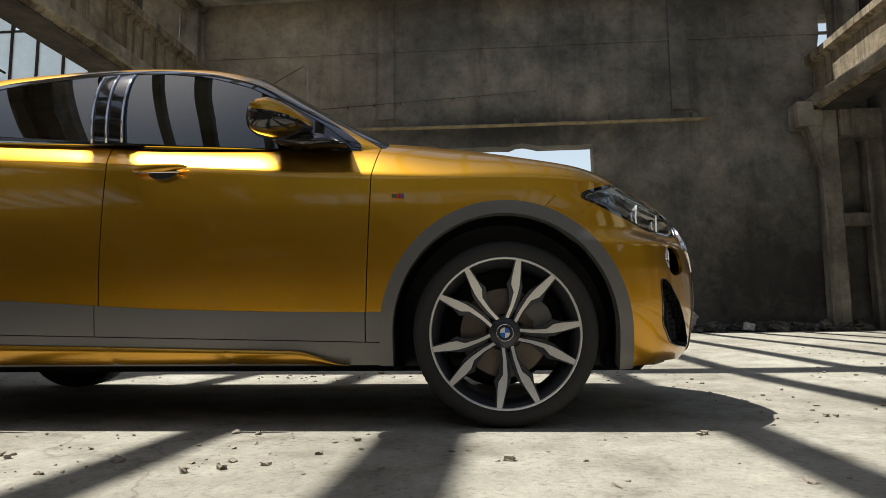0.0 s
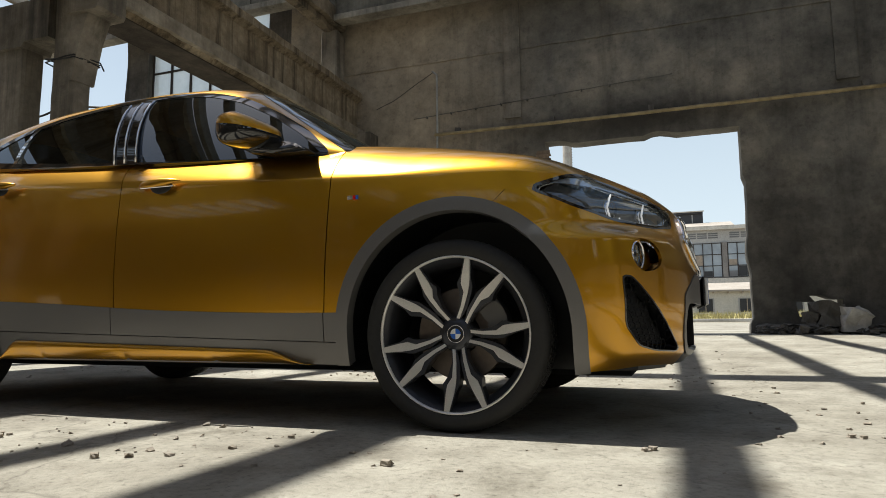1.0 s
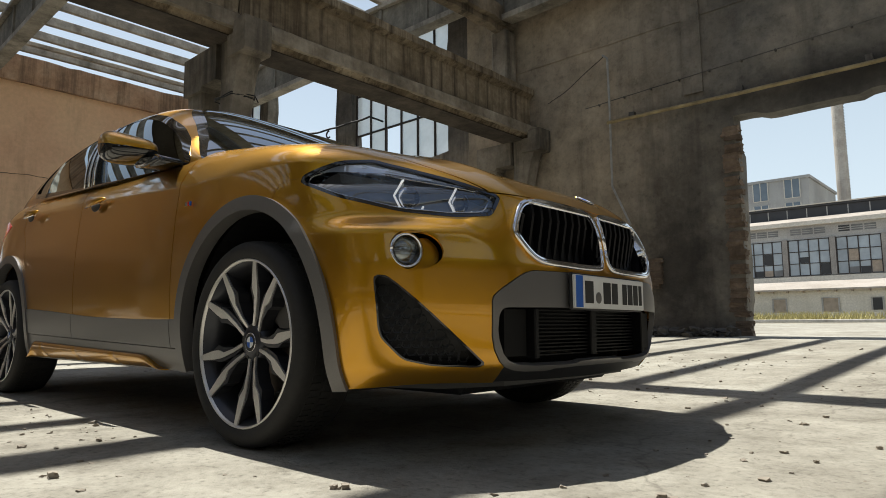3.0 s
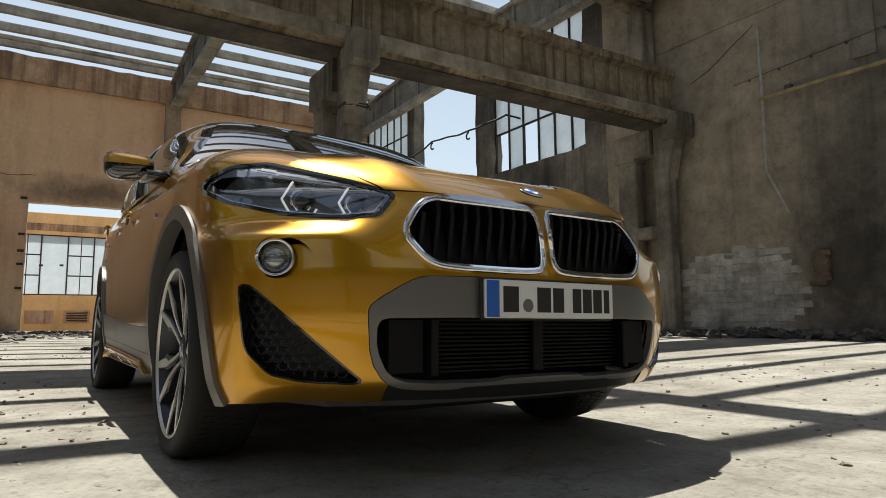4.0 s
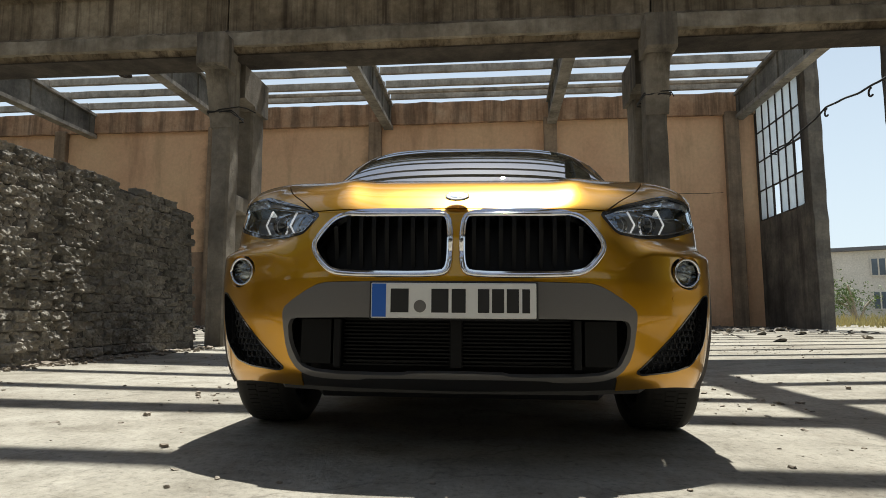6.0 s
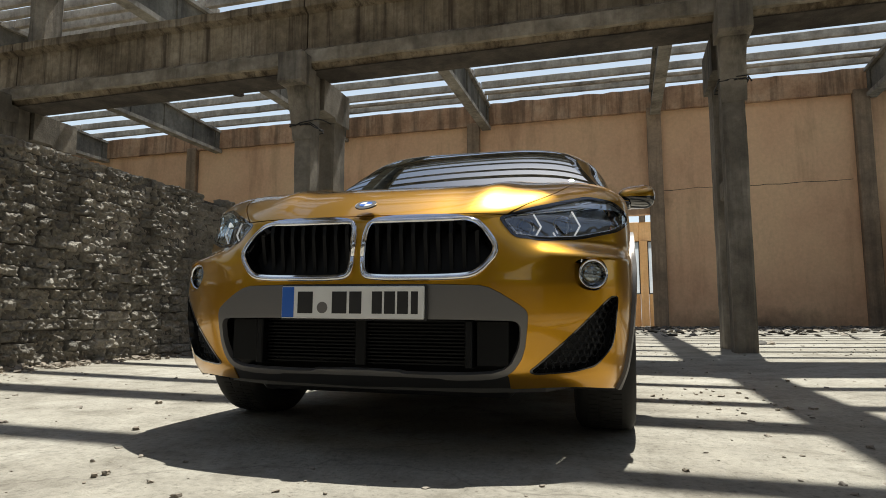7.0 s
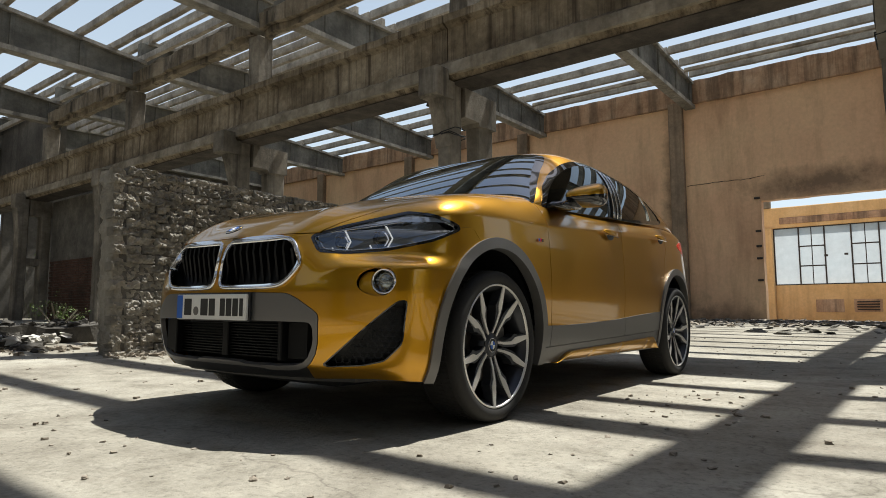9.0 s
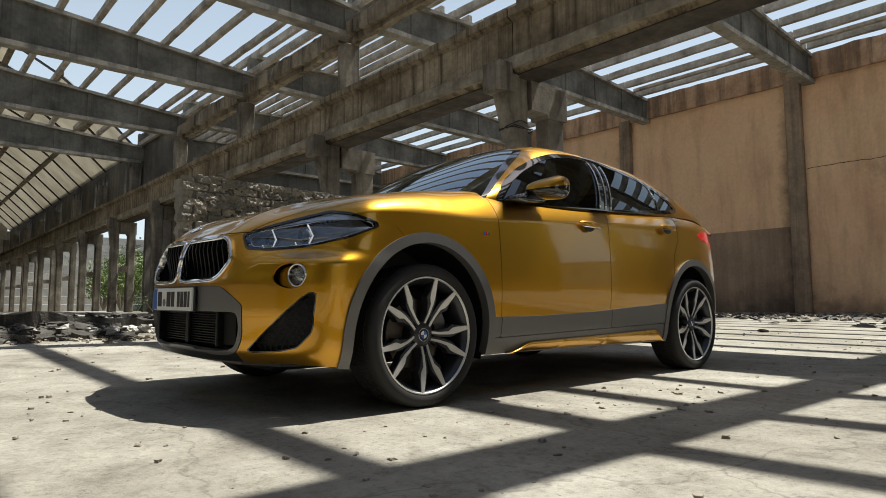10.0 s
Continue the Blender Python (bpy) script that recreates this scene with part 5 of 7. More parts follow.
for edge_x, top in ((0.006, 1.425), (0.07, 1.42), (0.13, 1.41)):
    for s in (1, -1):
        bm = bmesh.new()
        rod(bm, [beside_cabin(-1.485 - edge_x - 0.10 * (z - 1.05), z) for z in np.linspace(1.095, top, 10)], 0.0055, 6)
        part("pillar_strip", bm if s > 0 else mirrored(bm), CHROME, car, smooth=True)
ws_line = lambda x, y, z: np.maximum(-(x - (-0.46 - (z - 1.05) * 1.45)), -(x + 1.06 - 0.06 * y * y))
screen, cabin = cut(cabin, lambda x, y, z, a: ws_line(x, y, z))
screen_in, screen_edge = cut(screen, lambda x, y, z, a: ws_line(x, y, z) + 0.03)
skin("windscreen", screen_in, SCREEN, car, 0, 0.002, "C", label="raked windscreen reflecting the roof", lie=front_pane)
skin("windscreen_border", screen_edge, GLOSS_BLACK, car, 0.01, 0.002, "C")
tail_glass, cabin = cut(cabin, lambda x, y, z, a: np.maximum(np.maximum(x + 2.62 + 0.12 * y * y, np.abs(y) - 0.60 + 0.15 * (1.4 - z)), 1.2 - z))
skin("tailgate_window", tail_glass, TINT, car, 0, 0, "C")
skin("roof", cabin, GOLD, car, 0.012, 0, "C")

# inside: dark floor pan, dashboard, seats, steering wheel, wheel housings
def shaped(name, make, mat, label="", smooth=False, parent=None):
    bm = bmesh.new()
    make(bm)
    return part(name, bm, mat, parent or car, label, smooth)


shaped("floor_pan", lambda b: (box(b, -3.3, 0.62, -0.52, 0.52, 0.175, 0.5, 0.05), box(b, -2.2, -0.45, -0.82, 0.82, 0.215, 0.4, 0.03), box(b, -0.30, 0.60, -0.5, 0.5, 0.5, 0.78, 0.05)), BLACK)
shaped("dashboard", lambda b: extruded(b, [(-0.42, 0.6), (-0.42, 1.05), (-0.66, 1.09), (-0.85, 1.06), (-0.95, 0.95), (-0.9, 0.6)], "y", -0.76, 0.76), SEAT)
shaped("bumper_lip", lambda b: extruded(b, [(0.40, -0.68), (0.60, -0.60), (0.69, -0.40), (0.71, 0), (0.69, 0.40), (0.60, 0.60), (0.40, 0.68)], "z", 0.205, 0.25), BLACK)
for y in (-0.37, 0.37):
    shaped("seat_back", lambda b: (extruded(b, [(-1.62, 0.6), (-1.78, 1.19), (-1.70, 1.23), (-1.60, 1.17), (-1.46, 0.65)], "y", y - 0.25, y + 0.25), bmesh.ops.bevel(b, geom=list(b.edges), offset=0.03, segments=2, affect="EDGES")), SEAT)
    shaped("headrest", lambda b: box(b, -1.80, -1.70, y - 0.13, y + 0.13, 1.22, 1.38, 0.035), SEAT)
shaped("rear_bench", lambda b: (box(b, -2.66, -2.45, -0.66, 0.66, 0.55, 1.15, 0.05), box(b, -3.1, -2.5, -0.7, 0.7, 0.9, 1.0)), SEAT)
shaped("steering_wheel", lambda b: ring_on(b, Vector((-0.98, 0.37, 1.0)), Vector((-0.9, 0, 0.42)), 0.18, 0.016, steps=32), SEAT, smooth=True)
for c in (0.0, -BASE):
    for s in (1, -1):
        bm = bmesh.new()
        ring0 = []
        for y in (0.52, 0.84):
            ring0.append([bm.verts.new((c + 0.43 * math.cos(w), s * y, HUBZ + 0.45 * math.sin(w))) for w in [math.radians(-18 + 216 * k / 30) for k in range(31)]])
        for k in range(30):
            bm.faces.new((ring0[0][k], ring0[0][k + 1], ring0[1][k + 1], ring0[1][k]))
        bm.faces.new(ring0[0])
        part("wheel_housing", bm, BLACK, car, smooth=False)

# wipers on the windscreen's foot
def on_cabin(x, y):
    c = min(1.0, abs(y) / float(gy(x))) ** (4.4 / 2)
    return Vector((x, y, float(gb(x) + max(gr(x) - gb(x), 0.001) * (1 - c * c) ** (1 / 2.1))))


for y0, y1 in ((0.5, -0.05), (-0.08, -0.6)):
    bm = bmesh.new()
    rod(bm, [on_cabin(-0.34 - 0.08 * abs(y), y) + Vector((0, 0, 0.012)) for y in np.linspace(y0, y1, 9)], 0.007, 6)
    part("wiper", bm, BLACK, car)


# wheels
def lathe(bm, profile, sides=72):
    """Turns (radius, y) points round the axle."""
    rings = [[bm.verts.new((r * math.cos(k * math.tau / sides), y, r * math.sin(k * math.tau / sides))) for k in range(sides)] for r, y in profile]
    for a, b in zip(rings, rings[1:]):
        for k in range(sides):
            bm.faces.new((a[k], a[(k + 1) % sides], b[(k + 1) % sides], b[k]))


def wheel(at, side):
    """A wheel, its outer face towards -y; turned about for the other side."""
    w = new("wheel")
    w.parent = car
    w.matrix_local = pose(*at, 0, 0, 0 if side < 0 else 180)
    tagged(w, label="black tyre on a two-tone alloy wheel")
    bm = bmesh.new()
    lathe(bm, [(0.262, -0.088), (0.272, -0.104), (0.285, -0.112), (0.305, -0.116), (0.322, -0.110), (0.333, -0.096), (0.3355, -0.075), (0.3355, 0.075), (0.333, 0.096), (0.305, 0.116), (0.272, 0.104), (0.262, 0.088)], 96)
    part("tyre", bm, TYRE, w, smooth=True)
    bm = bmesh.new()
    for k in range(90):
        a = k * math.tau / 90
        for y in (-0.045, 0.0, 0.045):
            c, s = math.cos(a + y), math.sin(a + y)
            c2, s2 = math.cos(a + y + 0.042), math.sin(a + y + 0.042)
            vs = [bm.verts.new((r * cc, yy, r * ss)) for r, cc, ss, yy in ((0.3384, c, s, y - 0.017), (0.3384, c2, s2, y - 0.017), (0.3384, c2, s2, y + 0.017), (0.3384, c, s, y + 0.017))]
            lo = [bm.verts.new((v.co.x * 0.985, v.co.y, v.co.z * 0.985)) for v in vs]
            bm.faces.new(vs)
            for i in range(4):
                bm.faces.new((vs[i], lo[i], lo[(i + 1) % 4], vs[(i + 1) % 4]))
    tagged(part("tread", bm, TYRE, w), kind="stuff")
    bm = bmesh.new()
    lathe(bm, [(0.276, -0.104), (0.274, -0.109), (0.269, -0.109), (0.266, -0.1)])
    part("rim_edge", bm, SILVER, w, "machined silver rim edge", smooth=True)
    bm = bmesh.new()
    lathe(bm, [(0.266, -0.1), (0.254, -0.086), (0.240, -0.06), (0.236, 0.08), (0.262, 0.09)])
    part("rim", bm, RIM_DARK, w, smooth=True)
    for i in range(5):
        mid_a = math.radians(-80.5 + 72 * i)
        for hand in (1, -1):
            def pt(r, off, y):
                # off: degrees away from the pair's middle
                a = mid_a + hand * off
                return (r * math.cos(a), y, r * math.sin(a))
            line = [(0.055, 0.017, 0.011, -0.072), (0.10, 0.019, 0.012, -0.080), (0.15, 0.027, 0.0155, -0.088), (0.178, 0.041, 0.031, -0.092), (0.205, 0.050, 0.030, -0.096), (0.268, 0.070, 0.018, -0.105)]
            ang = lambda r, t: t / r
            for name, mat, fat, lift, deep in (("spoke", RIM_DARK, 0.017, 0.004, 0.045), ("spoke_face", SILVER, 0.0, 0.0, 0.006)):
                bm = bmesh.new()
                secs = []
                for r, t, wd, y in line:
                    t0, t1 = t - wd / 2 - fat * (0.7 if 0.07 < r < 0.2 else 0.2), t + wd / 2 + fat * (1.0 if 0.12 < r < 0.19 else 0.3)
                    secs.append([bm.verts.new(pt(r, ang(r, t0), y + lift)), bm.verts.new(pt(r, ang(r, t1), y + lift)), bm.verts.new(pt(r, ang(r, t1), y + lift + deep)), bm.verts.new(pt(r, ang(r, t0), y + lift + deep))])
                for a, b in zip(secs, secs[1:]):
                    for k in range(4):
                        bm.faces.new((a[k], a[(k + 1) % 4], b[(k + 1) % 4], b[k]))
                bm.faces.new(secs[0])
                bm.faces.new(secs[-1])
                part(name, bm, mat, w)
    bm = bmesh.new()
    lathe(bm, [(0.0, -0.074), (0.04, -0.074), (0.062, -0.066), (0.066, -0.03), (0.066, 0.02)], 40)
    part("hub", bm, RIM_DARK, w, smooth=True)
    for k in range(5):
        a = math.radians(-44.5 + 72 * k)
        bm = bmesh.new()
        disc_on(bm, Vector((0.05 * math.cos(a), -0.0715, 0.05 * math.sin(a))), Vector((0, -1, 0)), 0.009, 0.01, 6)
        part("wheel_bolt", bm, BLACK, w)
    roundel(w, Vector((0, -0.0745, 0)), Vector((0, -1, 0)), 0.03)
    bm = bmesh.new()
    lathe(bm, [(0.07, -0.0), (0.165, -0.0), (0.168, 0.005), (0.168, 0.02), (0.07, 0.022)], 60)
    part("brake_disc", bm, DISC, w)
    bm = bmesh.new()
    pts = [(r * math.cos(math.radians(d)), r * math.sin(math.radians(d))) for r, ds in ((0.185, range(0, 61, 10)), (0.115, range(60, -1, -10))) for d in ds]
    extruded(bm, pts, "y", -0.03, 0.045)
    bmesh.ops.bevel(bm, geom=list(bm.edges), offset=0.008, segments=1, affect="EDGES")
    part("brake_caliper", bm, CLAD, w)
    return w


def roundel(parent, c, n, r):
    """Round badge: a dark ring, a disc of blue and white quarters."""
    n = n.normalized()
    bm = bmesh.new()
    disc_on(bm, c + n * 0.002, n, r, 0.006, 36, r * 1.05)
    b = part("badge", bm, INK, parent)
    bm = bmesh.new()
    ring_on(bm, c + n * 0.001, n, r, r * 0.045, sides=6, steps=36)
    part("badge_ring", bm, CHROME, parent, smooth=True)
    s = Vector((0, 0, 1)).cross(n).normalized()
    t = n.cross(s)
    for q, mat in enumerate((BLUE, WHITE, BLUE, WHITE)):
        bm = bmesh.new()
        vs = [bm.verts.new(c + n * 0.003)] + [bm.verts.new(c + n * 0.003 + (s * math.cos(w) + t * math.sin(w)) * r * 0.62) for w in [(q + k / 8) * math.pi / 2 for k in range(9)]]
        vs2 = [bm.verts.new(v.co - n * 0.001) for v in vs]
        bm.faces.new(vs)
        for i in range(len(vs)):
            bm.faces.new((vs[i], vs2[i], vs2[(i + 1) % len(vs)], vs[(i + 1) % len(vs)]))
        part("badge_quarter", bm, mat, parent)


wheel((0, -HALF, HUBZ), -1)
wheel((0, HALF, HUBZ), 1)
wheel((-BASE, -HALF, HUBZ), -1)
wheel((-BASE, HALF, HUBZ), 1)
roundel(car, Vector((0.765, 0, float(crown(0.765)) + 0.003)), Vector((0.5, 0, 0.87)), 0.037)

# number plate: blue band and plain bars
plate_at = lambda y: -0.006 + y * 0.965
bm = bmesh.new()
box(bm, 0.8540, 0.8670, plate_at(-0.26), plate_at(0.26), 0.446, 0.553, 0.003)
plate = part("number_plate", bm, WHITE, car, "white plate with a blue band and dark bars")
bm = bmesh.new()
box(bm, 0.8460, 0.8545, plate_at(-0.267), plate_at(0.267), 0.440, 0.559, 0.003)
part("plate_holder", bm, BLACK, car)
bm = bmesh.new()
box(bm, 0.8660, 0.8682, plate_at(-0.257), plate_at(-0.212), 0.449, 0.550)
part("plate_band", bm, BLUE, plate)
for y0, y1 in ((-0.197, -0.140), (-0.068, -0.014), (-0.004, 0.040), (0.078, 0.114), (0.122, 0.160), (0.168, 0.206), (0.216, 0.240)):
    bm = bmesh.new()
    box(bm, 0.8660, 0.8682, plate_at(y0), plate_at(y1), 0.463, 0.535)
    part("plate_bar", bm, INK, plate)
bm = bmesh.new()
disc_on(bm, Vector((0.8682, plate_at(-0.104), 0.482)), Vector((1, 0, 0)), 0.019, 0.002, 20)
part("plate_seal", bm, CLAD, plate)

# mirrors, handles, flank badges, sill inserts
for s in (1, -1):
    def hand(bm):
        return bm if s > 0 else mirrored(bm)
    bm = bmesh.new()
    bmesh.ops.create_uvsphere(bm, u_segments=32, v_segments=20, radius=1.0)
    for v in bm.verts:
        x, y, z = v.co
        q = lambda c, p: math.copysign(abs(c) ** p, c)
        x, y, z = q(x, 0.75), q(y, 0.6), q(z, 0.7)
        slim = 1 - 0.32 * max(0, x)                      # thinner towards the front
        v.co = (-0.835 + 0.108 * x * (1 - 0.25 * y) - 0.015 * y, 0.966 + 0.1 * y, 1.131 + 0.064 * z * slim * (1 + 0.1 * y) - 0.012 * max(0, x) + 0.004 * y)
    cap = bm.copy()
    bmesh.ops.bisect_plane(cap, geom=list(cap.verts) + list(cap.edges) + list(cap.faces), plane_co=(-0.83, 0.96, 1.134), plane_no=(0.16, 0, 1), clear_inner=True)
    bmesh.ops.bisect_plane(cap, geom=list(cap.verts) + list(cap.edges) + list(cap.faces), plane_co=(-0.915, 0.98, 1.11), plane_no=(1, -0.1, 0), clear_inner=True)
    for v in bm.verts:
        v.co = Vector((-0.835, 0.987, 1.135)) + (v.co - Vector((-0.835, 0.987, 1.135))) * 0.985
    mirror = part("wing_mirror", hand(bm), GLOSS_BLACK, car, "wing mirror with a gold cap", smooth=True)
    part("mirror_cap", hand(cap), GOLD, mirror, smooth=True)
    bm = bmesh.new()
    extruded(bm, [(-0.57, 1.045), (-0.74, 1.045), (-0.86, 1.062), (-0.88, 1.085), (-0.76, 1.10), (-0.65, 1.085)], "y", 0.80, 0.93)
    bmesh.ops.bevel(bm, geom=list(bm.edges), offset=0.012, segments=2, affect="EDGES")
    part("mirror_arm", hand(bm), GLOSS_BLACK, mirror, smooth=True)
    for hx, hz in ((-1.31, 0.972), (-2.27, 1.03)):
        bm = bmesh.new()
        bmesh.ops.create_uvsphere(bm, u_segments=28, v_segments=12, radius=1.0)
        for v in bm.verts:
            x, y, z = v.co
            v.co = (hx + 0.11 * math.copysign(abs(x) ** 0.8, x), 0.918 + 0.013 * y - 0.016 * x * x, hz + 0.019 * z * (1 - 0.3 * x) + 0.006 * x)
        part("door_handle", hand(bm), GOLD, car, smooth=True)
        bm = bmesh.new()
        bmesh.ops.create_uvsphere(bm, u_segments=24, v_segments=10, radius=1.0)
        for v in bm.verts:
            v.co = (hx + 0.015 + 0.058 * v.co.x, 0.908 + 0.005 * v.co.y, hz - 0.012 + 0.034 * v.co.z)
        part("handle_cup", hand(bm), BLACK, car, smooth=True)
        bm = bmesh.new()
        box(bm, hx - 0.085, hx + 0.09, 0.905, 0.924, hz - 0.021, hz - 0.015, 0.002)
        part("handle_strip", hand(bm), CHROME, car)
    for j, (mat, z) in enumerate(((BLUE, 0), (RED_LENS, 0), (CHROME, 0))):
        bm = bmesh.new()
        box(bm, -0.375 - 0.011 * j - (0.012 if j == 2 else 0), -0.366 - 0.011 * j, 0.906, 0.911, 0.838, 0.853)
        part("flank_badge", hand(bm), mat, car)
    bm, rows = bmesh.new(), []
    for k in range(109):
        x = -0.57 - 1.63 * k / 108
        end = min(1.0, (-0.57 - x) / 0.2, (x + 2.2) / 0.11)
        end = end * end * (3 - 2 * end)
        top = 0.226 + (0.048 + 0.025 * (-x - 0.6)) * end
        row = []
        for q, (out, tz) in enumerate(((0.80, 1.0), (0.89, 1.0), (0.898, 0.93), (0.899, 0.7), (0.887, 0.4), (0.873, 0.16), (0.858, 0.0), (0.80, 0.0))):
            step = sum(0.007 * max(0.0, 1 - abs(x - (e - 0.05 * tz)) / 0.02) for e in (-1.0, -1.45, -1.93)) if 1 < q < 6 else 0.0
            row.append(bm.verts.new((x, out - step, 0.222 + (top - 0.222) * tz)))
        rows.append(row)
    for r0, r1 in zip(rows, rows[1:]):
        for q in range(7):
            bm.faces.new((r0[q], r0[q + 1], r1[q + 1], r1[q]))
    for row in (rows[0], rows[-1]):
        bm.faces.new(row)
    bmesh.ops.recalc_face_normals(bm, faces=list(bm.faces))
    part("sill_insert", hand(bm), GOLD, car, "gold sill insert with creases", smooth=True)

# ---- neighbouring bay seen through the opening of the ochre wall ----
YARD = -33.0


def yard_bay(y):
    """Parapet, beam and post of yellow plaster round a steel window with two opening sashes."""
    w = thing("window", "milky dusty steel window with two barred sashes in a yellow wall", "window", (YARD, y, 1.78), group="windows of the neighbouring wall", kind="structure")
    for k in range(6):
        bm = bmesh.new()
        box(bm, -0.05, 0.05, k * 1.1 - 0.03, k * 1.1 + 0.03, 0.05, 2.82)
        part("mullion", bm, STEEL, w)
    for z in (0.0, 2.82):
        bm = bmesh.new()
        box(bm, -0.05, 0.05, -0.03, 5.53, z, z + 0.05)
        part("transom", bm, STEEL, w)
    for k in range(5):
        bm = bmesh.new()
        box(bm, -0.005, 0.005, k * 1.1 + 0.03, k * 1.1 + 1.07, 0.05, 2.82)
        part("pane", bm, MILKY_GLASS, w)
        if k in (1, 3):
            for z in (0.93, 1.9):
                bm = bmesh.new()
                box(bm, 0.006, 0.06, k * 1.1 + 0.03, k * 1.1 + 1.07, z - 0.03, z + 0.03)
                part("sash_bar", bm, STEEL, w)
            bm = bmesh.new()
            box(bm, 0.006, 0.04, k * 1.1 + 0.53, k * 1.1 + 0.57, 0.05, 2.82)
            part("sash_bar", bm, STEEL, w)
    bm = bmesh.new()
    for y0, z0 in ((2.15, 1.35), (2.98, 1.38)):
        box(bm, 0.006, 0.03, y0, y0 + 0.16, z0, z0 + 0.1)
    part("latch", bm, STEEL, w)


yard_wall = thing("wall_neighbour", "yellow ochre plastered wall of the open neighbouring bay", "wall", kind="structure")
for k in range(-1, 2):
    y = -0.53 + 5.95 * k
    yard_bay(y)
    bm = bmesh.new()
    box(bm, YARD - 0.2, YARD + 0.08, y - 0.002, y + 5.502, -0.02, 1.778)
    part("parapet", bm, YELLOW, yard_wall)
    bm = bmesh.new()
    box(bm, YARD - 0.2, YARD + 0.1, y - 0.45, y + 5.5, 4.652, 5.7, 0.03)
    part("beam", bm, YELLOW, yard_wall)
    bm = bmesh.new()
    box(bm, YARD + 0.102, YARD + 0.14, y + 0.3, y + 5.2, 4.84, 5.17, 0.02)
    roughen(bm, 0.02, 2.0)
    part("stained_band", bm, COPING, yard_wall)
    bm = bmesh.new()
    box(bm, YARD - 0.22, YARD + 0.35, y - 0.43, y - 0.03, -0.02, 4.65, 0.02)
    part("post", bm, YELLOW, yard_wall)
    bm = bmesh.new()
    box(bm, YARD - 0.15, YARD + 0.2, y - 0.4, y - 0.08, 5.7, 6.9, 0.02)
    part("post_head", bm, CONCRETE, yard_wall)
    for j, (y0, y1) in enumerate(((1.7, 2.85), (3.25, 4.35))):
        bm = bmesh.new()
        box(bm, YARD + 0.078, YARD + 0.1, y + y0, y + y1, 0.45, 1.06)
        roughen(bm, 0.03, 2.0)
        part("frame_patch", bm, COPING, yard_wall)
        if j:
            bm = bmesh.new()
            for i in range(4):
                box(bm, YARD + 0.09, YARD + 0.15, y + y0 + 0.12, y + y1 - 0.1, 0.54 + 0.12 * i, 0.6 + 0.12 * i)
            roughen(bm, 0.03, 2.5)
            part("vent_slats", bm, STEEL, yard_wall)

# rusty hinge stubs and a ragged plaster edge at the opening's jamb
for z in (1.5, 2.22, 2.62, 3.12, 4.22):
    bm = bmesh.new()
    box(bm, WEST - 0.02, WEST + 0.05, 1.16, 1.33, z - 0.035, z + 0.035, 0.01)
    tagged(finish(bm, "trim_hinge", STEEL), "rusty hinge stub in the opening's jamb", "hinge", kind="structure")


# ---- rough brick wall beside the car ----
def rubble_mesh(name, sx, sy, sz, seed, lump=0.25, sub=1):
    bm = bmesh.new()
    bmesh.ops.create_cube(bm, size=1.0)
    bmesh.ops.subdivide_edges(bm, edges=bm.edges, cuts=sub, use_grid_fill=True)
    for v in bm.verts:
        d = noise.noise_vector(v.co * 2.2 + Vector((seed * 7.3, seed * 3.1, 0)))
        v.co = Vector(((v.co.x + d.x * lump) * sx, (v.co.y + d.y * lump) * sy, (v.co.z + d.z * lump) * sz))
    me = bpy.data.meshes.new(name)
    bm.to_mesh(me)
    bm.free()
    return me


LEAN_BACK = 0.06
brick_wall = thing("brick_wall", "rough grey rendered brick wall, free-standing, uneven on top", "wall", kind="structure")
bm = bmesh.new()
box(bm, -5.28, -0.56, -0.92, -0.668, -0.02, 1.88)
roughen(bm, 0.02, 2.0, 6)
for v in bm.verts:
    v.co.y -= LEAN_BACK * v.co.z
part("core", bm, MORTAR, brick_wall)


def hewn_brick(seed):
    """A brick with a broken, lumpy face (towards +y)."""
    bm = bmesh.new()
    nx, nz, w, h = 27, 9, 0.298, 0.089
    off = Vector((seed * 5.7, seed * 2.3, seed * 9.1))
    front, back = {}, {}
    for i in range(nx):
        for j in range(nz):
            x, z = (i / (nx - 1) - 0.5) * w, (j / (nz - 1) - 0.5) * h
            rim = i in (0, nx - 1) or j in (0, nz - 1)
            p = Vector((x, 0, z)) + off
            d = 0.022 * noise.noise(p * 11) + 0.038 * noise.noise(p * 24) + 0.012 * noise.noise(p * 55)
            front[i, j] = bm.verts.new((x + 0.008 * noise.noise(p * 13 + off), 0.058 + d - (0.011 if rim else 0), z + 0.006 * noise.noise(p * 15)))
            if rim:
                back[i, j] = bm.verts.new((x, -0.06, z))
    for i in range(nx - 1):
        for j in range(nz - 1):
            bm.faces.new((front[i, j], front[i, j + 1], front[i + 1, j + 1], front[i + 1, j]))
    loop = [(i, 0) for i in range(nx)] + [(nx - 1, j) for j in range(1, nz)] + [(i, nz - 1) for i in range(nx - 2, -1, -1)] + [(0, j) for j in range(nz - 2, 0, -1)]
    for p, q in zip(loop, loop[1:] + loop[:1]):
        bm.faces.new((front[p], front[q], back[q], back[p]))
    bmesh.ops.recalc_face_normals(bm, faces=bm.faces)
    me = bpy.data.meshes.new("brick")
    bm.to_mesh(me)
    bm.free()
    me.materials.append(BRICK_GREY)
    return me


